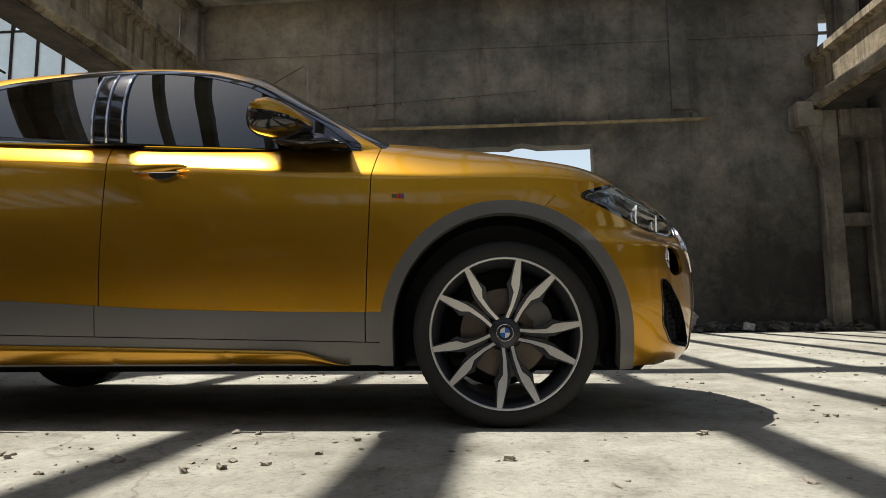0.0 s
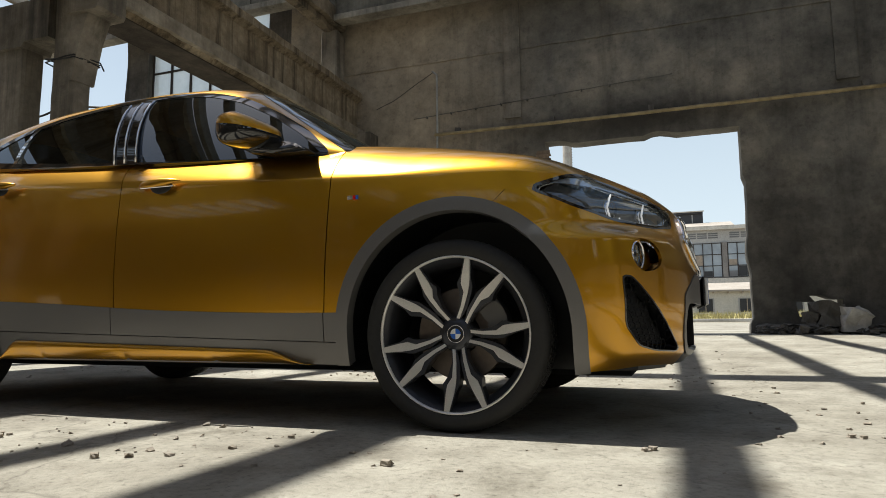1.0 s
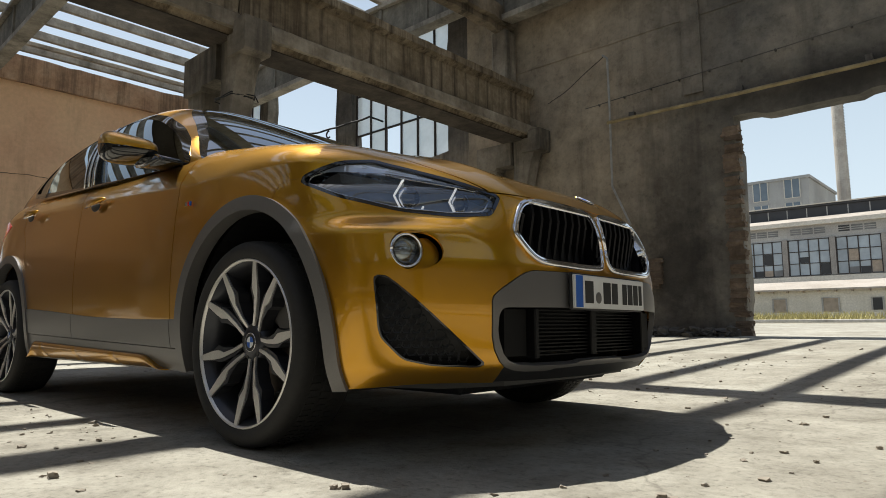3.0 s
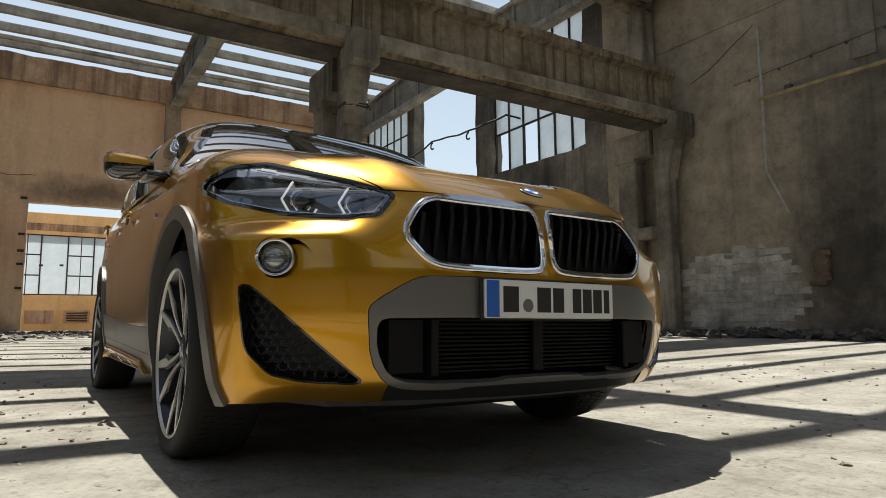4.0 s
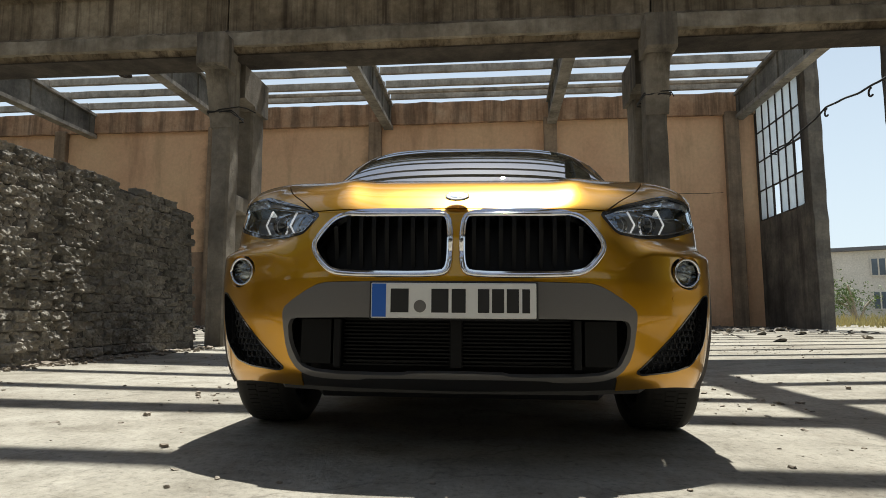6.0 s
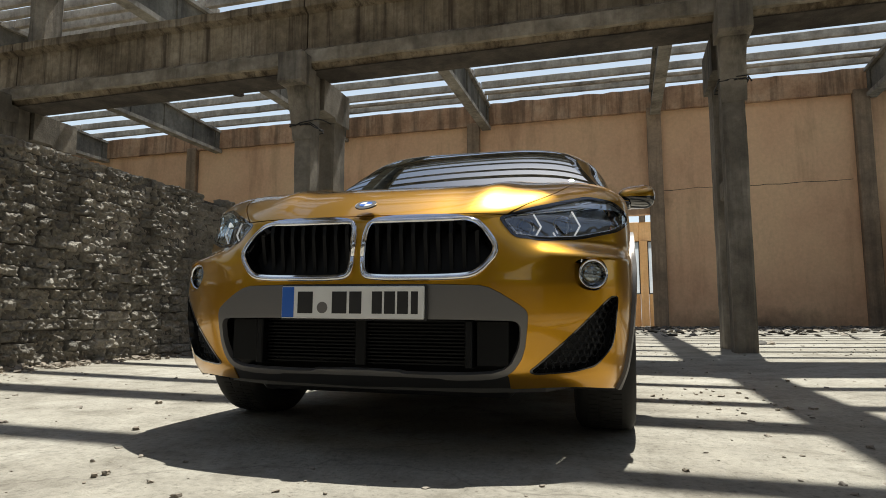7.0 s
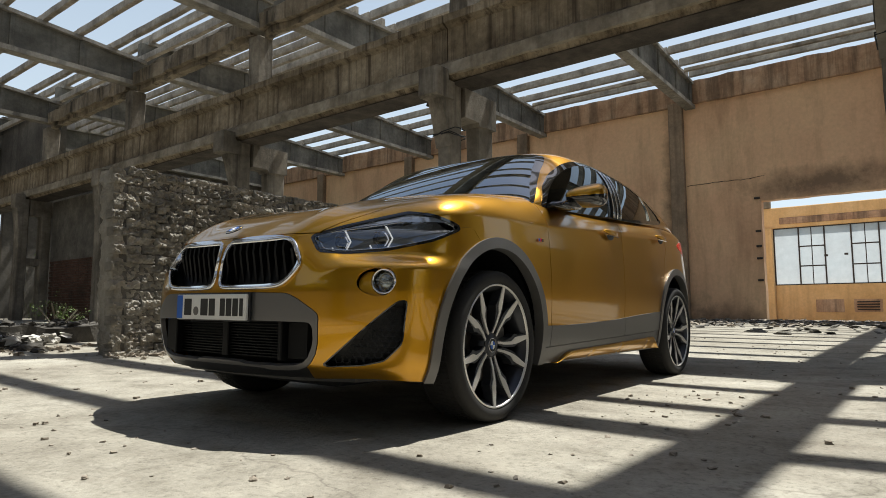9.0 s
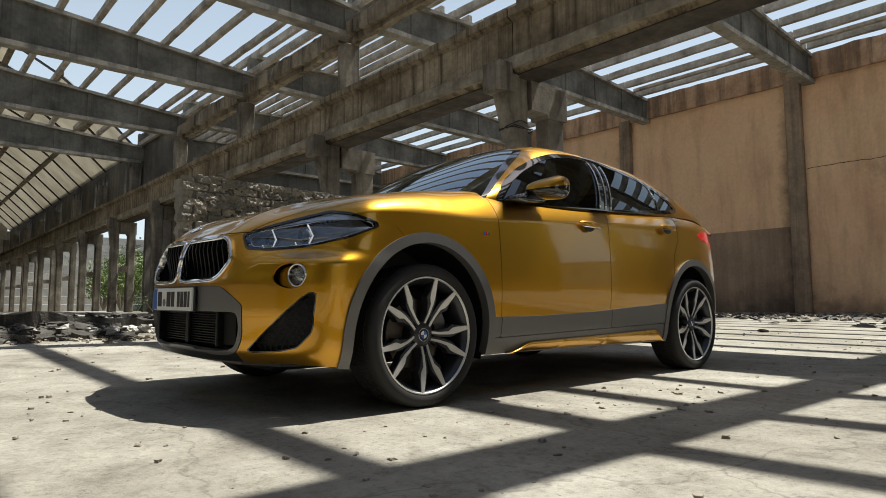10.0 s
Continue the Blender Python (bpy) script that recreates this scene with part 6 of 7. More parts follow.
shapes = [hewn_brick(k) for k in range(14)]
rest = bmesh.new()
count = 0
for row in range(22):
    z = 0.045 + row * 0.0885
    x = -0.63 - (0.15 if row % 2 else 0)
    while x > -5.25:
        top_off = row == 21 and random.random() < 0.35
        if not top_off:
            spot = pose(x + random.uniform(-0.012, 0.012), -0.70 - LEAN_BACK * z + random.uniform(-0.014, 0.014), z + random.uniform(-0.007, 0.007) + 0.02 * noise.noise((x * 0.7, row * 0.3, 1.0)), random.uniform(2, 9), random.uniform(-2.5, 2.5), random.uniform(0, 7))
            if x > -4.6 and count < 298:
                o = new("brick", shapes[random.randrange(14)])
                o.parent = brick_wall
                o.matrix_local = spot
                count += 1
            else:
                tmp = shapes[random.randrange(14)]
                k0 = len(rest.verts)
                rest.from_mesh(tmp)
                rest.verts.ensure_lookup_table()
                for v in rest.verts[k0:]:
                    v.co = spot @ v.co
        x -= 0.302
tagged(part("brick_rest", rest, BRICK_GREY, brick_wall), kind="stuff")
bm = bmesh.new()
box(bm, -0.6, -0.5, -0.93, -0.655, -0.02, 1.93)
bmesh.ops.subdivide_edges(bm, edges=[e for e in bm.edges if abs(e.verts[0].co.z - e.verts[1].co.z) > 1], cuts=90)
bmesh.ops.subdivide_edges(bm, edges=[e for e in bm.edges if abs(e.verts[0].co.y - e.verts[1].co.y) > 0.2], cuts=10)
for v in bm.verts:
    v.co += noise.noise_vector(v.co * 7.0) * 0.024 + noise.noise_vector(v.co * 19.0) * 0.02
    v.co.y -= LEAN_BACK * max(0.0, v.co.z)
part("end_plaster", bm, BRICK_GREY, brick_wall, "rough plastered end of the wall")


# ---- low masonry plinth and rubble along it ----
# the shade over plinth and rubble is mixed into this dark tone
RUIN = weathered("shade_dark_rubble", (0.045, 0.042, 0.036), (0.085, 0.078, 0.068), (0.15, 0.138, 0.12), streak=0.2, bump=0.9, big=2.5)
bm = bmesh.new()
box(bm, -4.5, EAST - 0.05, -4.0, -3.05, -0.02, 0.2)
bmesh.ops.subdivide_edges(bm, edges=[e for e in bm.edges if abs(e.verts[0].co.x - e.verts[1].co.x) > 1], cuts=120)
for v in bm.verts:
    if v.co.z > 0.1:
        v.co.z += 0.09 * max(0.0, min(1.0, (v.co.x + 0.2) / 0.5)) + 0.05 * noise.noise((v.co.x * 1.9, v.co.y, 4.0))
    v.co += noise.noise_vector(v.co * 2.4) * 0.05 + noise.noise_vector(v.co * 9.0) * 0.02
    v.co.z += lie(v.co.x, v.co.y)
tagged(finish(bm, "plinth", RUIN), "low dark masonry plinth, broken along the top", "low wall", kind="structure")


def stones(name, label, spots, material, category="rubble", kind="stuff", flat=0.6):
    """Many stones in one object: (x, y, z, size)."""
    vs, fs = [], []
    for n, (x, y, z, s) in enumerate(spots):
        me = STONES[n % len(STONES)]
        m = pose(x, y, z + lie(x, y), random.uniform(-20, 20), random.uniform(-20, 20), random.uniform(0, 360)) @ Matrix.Diagonal((s * random.uniform(0.7, 1.5), s, s * random.uniform(flat * 0.6, flat * 1.3), 1))
        k = len(vs)
        vs += [tuple(m @ v.co) for v in me.vertices]
        fs += [tuple(k + i for i in p.vertices) for p in me.polygons]
    me = bpy.data.meshes.new(name)
    me.from_pydata(vs, [], fs)
    me.materials.append(material)
    return tagged(new(name, me), label, category, kind=kind)


STONES = [rubble_mesh("stone", 1, 1, 1, 20 + k, 0.42, 1) for k in range(8)]
GRIT = weathered("grit", (0.2, 0.17, 0.13), (0.3, 0.26, 0.21), (0.42, 0.38, 0.32), streak=0.0, bump=0.4, big=6.0)
WHITE_RUBBLE = weathered("pale_rubble", (0.4, 0.38, 0.34), (0.55, 0.53, 0.49), (0.68, 0.66, 0.62), streak=0.0, bump=0.4, big=4.0)


def clear_of_car(x, y):
    return not (-3.6 < x < 0.95 and 2.2 < y < 4.2)


def scatter(n, x0, x1, y0, y1, small, large, power=3.0):
    out = []
    while len(out) < n:
        x, y = random.uniform(x0, x1), random.uniform(y0, y1)
        dense = noise.noise((x * 0.8, y * 0.8, 5.0)) + 0.35
        if clear_of_car(x, y) and random.random() < dense:
            s = small + (large - small) * random.random() ** power
            out.append((x, y, s * 0.12, s))
    return out


stones("grit", "fine grit and crumbs scattered on the floor", scatter(5200, -8, 4.2, -3.2, 8.0, 0.003, 0.02, 5), GRIT)
stones("grit", "loose stones scattered across the hall floor", scatter(1000, -20, 6.5, -12, 12.3, 0.006, 0.034, 4), GRIT, flat=0.42)
stones("rubble", "dark rubble banked up before the plinth", [(x, -3.0 + d, 0.01 + 0.12 * max(0.0, 1 - d / 1.0) * random.random(), 0.02 + 0.16 * random.random() ** 2.5) for x, d in [(random.uniform(-0.4, 6.5), abs(random.gauss(0, 0.55))) for _ in range(2200)] if -3.0 + d < -1.35 + 0.25 * noise.noise((x * 1.5, 0, 2.0))], RUIN)
stones("rubble", "dark rubble on top of the plinth", [(random.uniform(-4.3, 6.8), random.uniform(-3.95, -3.1), 0.2 + random.random() * 0.04, 0.015 + 0.1 * random.random() ** 2.5) for _ in range(600)], RUIN)
stones("rubble", "pale broken plaster among the dark rubble", [(x, -2.75 + random.gauss(0, 0.28), 0.06 + 0.05 * random.random(), 0.02 + 0.12 * random.random() ** 2) for x in [random.choice((-0.35, 0.15, 1.9)) + random.gauss(0, 0.22) for _ in range(110)]], WHITE_RUBBLE)
stones("rubble", "crumbled mortar at the brick wall's foot", [(x, -0.6 + abs(random.gauss(0, 0.12)), 0.008, 0.008 + 0.05 * random.random() ** 3) for x in [random.uniform(-5.3, -0.4) for _ in range(700)]], GRIT)
stones("rubble", "rubble at the sooty wall's foot", [(random.uniform(-6.5, -1.6) if random.random() < 0.5 else random.uniform(2.1, 6.8), 12.5 - abs(random.gauss(0, 0.3)), 0.02 + 0.1 * random.random() ** 2, random.uniform(0.03, 0.16)) for _ in range(700)], MORTAR)
stones("rubble", "pale plaster rubble strewn before the ochre wall", [(-20.2 + abs(random.gauss(0, 3.2)), random.uniform(-11.5, 12.0), 0.02, random.uniform(0.03, 0.13)) for _ in range(1300)], GRIT, flat=0.35)
stones("rubble", "dark crumbs and dust before the ochre wall", [(-20.2 + abs(random.gauss(0, 4.2)), random.uniform(-11.5, 12.0), 0.02, random.uniform(0.03, 0.17)) for _ in range(1500)], MORTAR, flat=0.2)

stones("rubble", "crumbled rubble heaped before the plinth", [(random.gauss(-0.2, 1.2), -2.3 + abs(random.gauss(0, 0.4)), 0.01, 0.01 + 0.05 * random.random() ** 2.5) for _ in range(260)], GRIT)

# stones that one can pick out on the floor
for x, y, s in ((0.66, 2.19, 0.03), (0.03, 1.77, 0.045), (-0.45, 2.05, 0.03), (1.31, 2.63, 0.03), (0.68, 2.21, 0.035), (1.28, 2.64, 0.035), (1.55, 3.66, 0.028), (1.27, 4.32, 0.03), (-0.8, 1.6, 0.04), (-0.3, 1.65, 0.025), (1.55, 2.2, 0.03), (0.3, 1.55, 0.02), (-1.4, 1.75, 0.03), (0.15, 4.9, 0.035), (-0.4, 5.3, 0.04), (-0.9, 5.0, 0.03), (0.4, 5.6, 0.035), (-1.6, 5.6, 0.05), (0.9, 4.9, 0.03), (-2.4, 5.2, 0.04), (1.7, 3.0, 0.04), (1.45, 3.3, 0.022), (1.0, 1.3, 0.04), (0.7, 0.9, 0.035)):
    o = new("stone", STONES[random.randrange(8)].copy())
    o.data.materials.append(GRIT)
    o.matrix_world = pose(x, y, s * 0.2 + lie(x, y), 0, 0, random.uniform(0, 360)) @ Matrix.Diagonal((s * 1.3, s, s * 0.7, 1))
    o.scale *= 0.46
    tagged(o, "small pale stone lying on the floor", "stone", "stones on the floor")

# pale boulders under the hole beside the doorway
for x, y, s, r, k in ((3.46, 12.15, 0.37, 20, 41), (2.9, 12.35, 0.34, 60, 42), (3.14, 12.38, 0.5, 100, 44), (4.55, 11.9, 0.16, 10, 43)):
    o = new("boulder", rubble_mesh("boulder", 1, 1, 1, k, 0.3, 2))
    o.data.materials.append(WHITE_RUBBLE if k in (41, 43) else MORTAR)
    o.matrix_world = pose(x, y, s * 0.6 + lie(x, y), 8, 5, r) @ Matrix.Diagonal((s, s * 0.8, s * (1.0 if k == 41 else 0.75), 1))
    tagged(o, "pale broken masonry lump by the doorway" if k in (41, 43) else "dark broken masonry lump under the wall's hole", "rubble", "lumps by the doorway")

# heap of earth and rags behind the column
bm = bmesh.new()
bmesh.ops.create_grid(bm, x_segments=26, y_segments=26, size=1.0)
for v in bm.verts:
    r = v.co.length
    v.co = (v.co.x * 1.2, v.co.y * 1.0, max(0, 0.3 * (1 - r) + 0.1 * noise.noise(v.co * 3.1)) - 0.02)
heap = finish(bm, "earth_mound", GRIT, smooth=True)
heap.location = (-7.4, 0.1, lie(-7.4, 0.1))
tagged(heap, "heap of earth and crumbled mortar behind the column", "heap")
CLOTH = plain("dark_rag", (0.05, 0.055, 0.04), 0.9, grain=0.6, scale=8.0)
bm = bmesh.new()
bmesh.ops.create_uvsphere(bm, u_segments=28, v_segments=18, radius=1.0)
for v in bm.verts:
    d = noise.noise(v.co * 2.4) * 0.3 + noise.noise(v.co * 6.0) * 0.16 + noise.noise(v.co * 13.0) * 0.06
    v.co = Vector((v.co.x * 0.3, v.co.y * 0.40, max(v.co.z, -0.5) * 0.17)) * (1 + d)
rag = finish(bm, "sack", CLOTH, smooth=True)
rag.matrix_world = pose(-7.3, 0.25, 0.26 + lie(-7.4, 0.1), 0, 8, 15)
tagged(rag, "dark olive crumpled sack on the heap", "sack")
BAG = plain("black_bag", (0.012, 0.013, 0.016), 0.5, grain=0.5, scale=9.0)
bm = bmesh.new()
bmesh.ops.create_uvsphere(bm, u_segments=24, v_segments=16, radius=1.0)
for v in bm.verts:
    d = noise.noise(v.co * 3.0 + Vector((4, 1, 7))) * 0.3
    v.co = Vector((v.co.x * 0.2, v.co.y * 0.2, max(v.co.z, -0.6) * 0.15)) * (1 + d)
bag = finish(bm, "bin_bag", BAG, smooth=True)
bag.matrix_world = pose(-7.3, 0.78, 0.1 + lie(-7.4, 0.1), 0, 0, 40)
tagged(bag, "black plastic bag lying beside the sack", "bag")
BOARD = plain("brown_board", (0.2, 0.09, 0.05), 0.85, grain=0.6, scale=9.0)
for k, (tilt, turn, y) in enumerate(((52, 80, 1.08), (-48, 85, 1.2))):
    bm = bmesh.new()
    box(bm, -0.1, 0.1, -0.008, 0.008, 0, 0.2, 0.004)
    o = finish(bm, "board", BOARD)
    o.matrix_world = pose(-7.35, y, lie(-7.35, y), tilt * 0.5, 0, turn)
    tagged(o, "small brown board leaning in the rubbish", "board", "boards in the rubbish")
WOOD = plain("grey_wood", (0.3, 0.26, 0.2), 0.85, grain=0.7, scale=14.0)
for a, b in (((-7.1, -0.45, 0.06), (-7.3, 0.6, 0.28)), ((-7.3, 0.2, 0.2), (-7.5, 0.95, 0.36)), ((-7.0, 0.2, 0.05), (-7.1, 1.2, 0.08)), ((-7.5, -0.2, 0.3), (-7.45, 0.05, 0.5))):
    bm = bmesh.new()
    beam(bm, a, b, 0.07, 0.03)
    roughen(bm, 0.01, 3.0, 2)
    bmesh.ops.translate(bm, verts=bm.verts, vec=(0, 0, lie(-7.3, 0.3)))
    tagged(finish(bm, "broken_plank", WOOD), "weathered broken plank on the heap", "plank", "planks on the heap")

# ---- pipes, cables and patches of the sooty wall ----
PIPE_YELLOW = plain("yellow_pipe_paint", (0.34, 0.265, 0.14), 0.7, grain=0.8, scale=6.0)
PALE_PIPE = plain("pale_conduit", (0.36, 0.36, 0.345), 0.6, grain=0.5, scale=8.0)
CABLE = plain("black_cable", (0.015, 0.015, 0.015), 0.7)


def line_thing(name, label, category, pts, r, mat, sides=8, wobble=0.0):
    bm = bmesh.new()
    out = []
    for a, b in zip(pts, pts[1:]):
        for k in range(12):
            p = Vector(a).lerp(Vector(b), k / 12)
            out.append(p + noise.noise_vector(p * 1.7) * wobble)
    out.append(Vector(pts[-1]))
    rod(bm, out, r, sides)
    return tagged(finish(bm, name, mat, smooth=True), label, category)


line_thing("wall_pipe", "rusty yellow pipe along the sooty wall above the doorway", "pipe", [(-3.9, 12.5, 4.30), (0.0, 12.5, 4.27), (4.27, 12.5, 4.27)], 0.035, PIPE_YELLOW, wobble=0.012)
for x in (-3.4, -1.4, 0.5, 2.4, 4.0):
    bm = bmesh.new()
    box(bm, x - 0.05, x + 0.05, 12.52, 12.62, 4.31, 4.42)
    roughen(bm, 0.015, 4.0, 1)
    tagged(finish(bm, "pipe_bracket", CONCRETE_DARK), "sooty bracket stub above the wall pipe", "bracket", "pipe brackets")
line_thing("wall_conduit", "thin dark conduit along the sooty wall", "conduit", [(-4.4, 12.55, 4.72), (-1.6, 12.55, 4.86), (0.9, 12.55, 4.98)], 0.008, CONCRETE_DARK, wobble=0.012)
for i in range(9):
    x = -4.1 + i * 0.55
    bm = bmesh.new()
    box(bm, x - 0.012, x + 0.012, 12.535, 12.62, 4.695 + 0.05 * (x + 4.4), 4.73 + 0.05 * (x + 4.4))
    tagged(finish(bm, "conduit_clip", CONCRETE_DARK), "rusty clip of the dark conduit", "clip", "conduit clips")
line_thing("drain_pipe", "pale thin pipe hanging bent down the sooty wall", "pipe", [(-3.95, 12.5, 5.72), (-3.84, 12.48, 5.62), (-3.84, 12.5, 4.4), (-3.85, 12.5, 3.0), (-3.5, 12.5, 2.2)], 0.022, PALE_PIPE)
line_thing("loose_cable", "loose black cable on the sooty wall", "cable", [(-3.95, 12.54, 5.72), (-4.4, 12.54, 5.45), (-4.9, 12.55, 5.2), (-5.3, 12.55, 5.05)], 0.007, STEEL, wobble=0.02)
line_thing("hanging_rope", "black rope with hooks slung across the gate gap", "rope", [(-18.75, 12.78, 5.9), (-18.7, 12.4, 5.95), (-17.2, 12.35, 5.9), (-15.2, 12.3, 6.1), (-14.8, 12.3, 6.18), (-12.75, 12.3, 6.0), (-10.9, 12.3, 5.98), (-10.86, 12.78, 5.95)], 0.028, CABLE, wobble=0.04)
for x, z in ((-14.75, 6.18), (-12.7, 6.0)):
    bm = bmesh.new()
    ring_on(bm, Vector((x, 12.3, z - 0.14)), Vector((0, 1, 0)), 0.1, 0.025, -2.2, 1.7, steps=14)
    tagged(finish(bm, "rope_hook", STEEL, smooth=True), "iron hook hanging on the rope", "hook", "rope hooks")

# whitish bared masonry low on the sooty wall
LIME = weathered("limewashed_brick", (0.28, 0.267, 0.24), (0.46, 0.44, 0.4), (0.62, 0.6, 0.555), streak=0.35, bump=0.8, big=2.5, vary=0.35)
patch = thing("masonry_patch", "bared whitish masonry in the sooty wall", "masonry", kind="structure")
lime = []
for k in range(6):
    me = rubble_mesh("brick", 0.3, 0.06, 0.112, 60 + k, 0.17, 2)
    me.materials.append(LIME)
    lime.append(me)
for row in range(15):
    for c in range(8):
        x, z = -5.75 + c * 0.31 + (0.15 if row % 2 else 0), 0.09 + row * 0.115
        edge_d = ((x + 4.65) / 1.2) ** 2 + ((z - 0.85) / 0.95) ** 2 + 0.5 * noise.noise((x * 2, z * 2, 0))
        if edge_d < 1:
            o = new("brick", lime[random.randrange(6)])
            o.parent = patch
            o.matrix_local = pose(x, 12.622 + random.uniform(-0.006, 0.006), z + random.uniform(-0.01, 0.01), 0, random.uniform(-3, 3), 0)
red = []
for k in range(6):
    me = rubble_mesh("brick", 0.26, 0.12, 0.068, 80 + k, 0.14, 1)
    me.materials.append(BRICK_RED)
    red.append(me)
RAGGED = weathered("sooty_brick", (0.1, 0.075, 0.055), (0.2, 0.15, 0.11), (0.32, 0.25, 0.19), streak=0.4, bump=0.8, big=2.0, vary=0.4)
brown = []
for k in range(6):
    me = rubble_mesh("brick", 0.26, 0.18, 0.088, 90 + k, 0.14, 2)
    me.materials.append(RAGGED)
    brown.append(me)
jamb = thing("doorway_jamb", "broken sooty brick edge of the doorway", "masonry", kind="structure")
for row in range(46):
    if random.random() < 0.8:
        o = new("brick", brown[random.randrange(6)])
        o.parent = jamb
        o.matrix_local = pose(-1.615 + random.uniform(-0.03, 0.03) + 0.05 * noise.noise((row * 0.23, 0, 0)), 12.66, 0.06 + row * 0.081, 0, 0, random.uniform(-4, 4))
for row in range(7):
    o = new("brick", brown[random.randrange(6)])
    o.parent = jamb
    o.matrix_local = pose(-3.1 + random.uniform(-0.05, 0.05), 12.62, 1.0 + row * 0.08, 0, 0, random.uniform(-4, 4))

# wires on the columns
for y, z in ((5.5, 3.45), (-0.6, 3.4)):
    bm = bmesh.new()
    loop = []
    for k in range(33):
        w = k / 16 * math.tau / 1.0
        c, d = math.cos(w), math.sin(w)
        q = max(abs(c), abs(d))
        loop.append((-5.85 + 0.225 * c / q, y + 0.175 * d / q, z + 0.02 * (k // 16) + 0.025 * math.sin(w * 1.5)))
    tail_end = [(-5.6, y + 0.3, z + 0.06), (-5.5, y + 0.45, z + 0.0), (-5.42, y + 0.62, z - 0.1)] if y < 0 else [(-5.6, y + 0.16, z + 0.04), (-5.58, y + 0.2, z - 0.05)]
    rod(bm, loop + tail_end, 0.009, 6)
    tagged(finish(bm, "wire", CABLE, smooth=True), "black wire wound round the concrete column", "wire", "wires on the columns")

# old dome lamp under the aisle girder
lamp = thing("pendant_lamp", "old black dome lamp hanging under the roof girder", "lamp", (-13.15, -6.85, 7.62))
bm = bmesh.new()
lathe(bm, [(0.02, -0.3), (0.06, -0.31), (0.1, -0.34), (0.15, -0.38), (0.17, -0.46), (0.16, -0.46), (0.14, -0.39), (0.09, -0.35), (0.02, -0.33)], 24)
for v in bm.verts:
    v.co = (v.co.x, v.co.z, v.co.y)
part("shade", bm, STEEL, lamp, smooth=True)
bm = bmesh.new()
rod(bm, [(0, 0, 0), (0, 0, -0.16), (0, 0, -0.32)], 0.02, 8)
part("stem", bm, STEEL, lamp)
bm = bmesh.new()
bmesh.ops.create_uvsphere(bm, u_segments=14, v_segments=10, radius=0.06)
bmesh.ops.translate(bm, verts=bm.verts, vec=(0, 0, -0.41))
part("bulb", bm, RIM_DARK, lamp, smooth=True)

# ---- dark cross wall: red brick infill seen past the brick wall ----
infill = thing("brick_infill", "sooty red brick infill between the columns", "masonry", kind="structure")
bm = bmesh.new()
box(bm, -6.7, -6.42, -18.2, -14.6, 0, 4.27)
part("core", bm, MORTAR, infill)
n = 0
stuff_bm = bmesh.new()
for row in range(26):
    y = -14.75 - (0.13 if row % 2 else 0)
    while y > -18.1:
        k0 = len(stuff_bm.verts)
        stuff_bm.from_mesh(red[random.randrange(6)])
        stuff_bm.verts.ensure_lookup_table()
        m = pose(-6.41, y, 0.05 + row * 0.085, 0, 0, 90) @ Matrix.Diagonal((1, 0.6, 1, 1))
        for v in stuff_bm.verts[k0:]:
            v.co = m @ v.co
        y -= 0.28
tagged(part("brick_rest", stuff_bm, BRICK_RED, infill), kind="stuff")


# ---- outside ----
def facade(name, label, at, turn, width, height, depth, wall_mat, rows, cols, win=(1.2, 1.5), base=1.0, roof_over=0.4, pane=PANE, bars=1):
    """A block of a building: a body, a roof slab, real recessed windows with frames."""
    b = thing(name, label, "building", at, turn)
    bm = bmesh.new()
    box(bm, 0, width, 0, depth, 0, height)
    part("wall", bm, wall_mat, b)
    bm = bmesh.new()
    box(bm, -roof_over, width + roof_over, -roof_over, depth + roof_over, height + 0.01, height + 0.3)
    part("roof", bm, ROOF_FELT if roof_over > 0.3 else wall_mat, b)
    sx, sz = width / cols, (height - base) / rows
    for r in range(rows):
        for c in range(cols):
            x, z = (c + 0.5) * sx, base + (r + 0.25) * sz
            bm = bmesh.new()
            box(bm, x - win[0] / 2, x + win[0] / 2, -0.06, 0.05, z, z + win[1])
            w = part("window", bm, pane, b)
            bm = bmesh.new()
            for k in range(bars + 2):
                xx = x - win[0] / 2 + win[0] * k / (bars + 1)
                box(bm, xx - 0.05, xx + 0.05, -0.1, -0.065, z, z + win[1])
            box(bm, x - win[0] / 2, x + win[0] / 2, -0.1, -0.066, z - 0.08, z)
            part("window_frame", bm, STEEL if bars > 1 else RENDER_PALE, w)
    return b


PALE_PANE = plain("dusty_factory_glass", (0.31, 0.35, 0.38), 0.18, spec=0.8, grain=0.6, scale=0.5)
PALE_ROOF = weathered("bleached_roof", (0.3, 0.262, 0.222), (0.38, 0.338, 0.292), (0.46, 0.418, 0.368), streak=0.4, bump=0.2, big=0.5, stain=(0.4, 0.33, 0.26))
HOLE = plain("dark_room", (0.03, 0.03, 0.032), 0.6, grain=0.5)
DIM_PANE = plain("grey_louvre_glass", (0.15, 0.15, 0.15), 0.5, grain=0.6, scale=0.8)
PIER = weathered("dark_pier", (0.2, 0.185, 0.17), (0.27, 0.25, 0.23), (0.34, 0.32, 0.29), streak=0.3, bump=0.2, big=0.5)
STACK = weathered("chimney_brick", (0.33, 0.29, 0.25), (0.43, 0.39, 0.34), (0.52, 0.48, 0.42), streak=0.4, bump=0.2, big=0.6, stain=(0.2, 0.17, 0.14))
TAR = plain("black_tar_sheet", (0.035, 0.036, 0.04), 0.7, grain=0.6, scale=0.7)
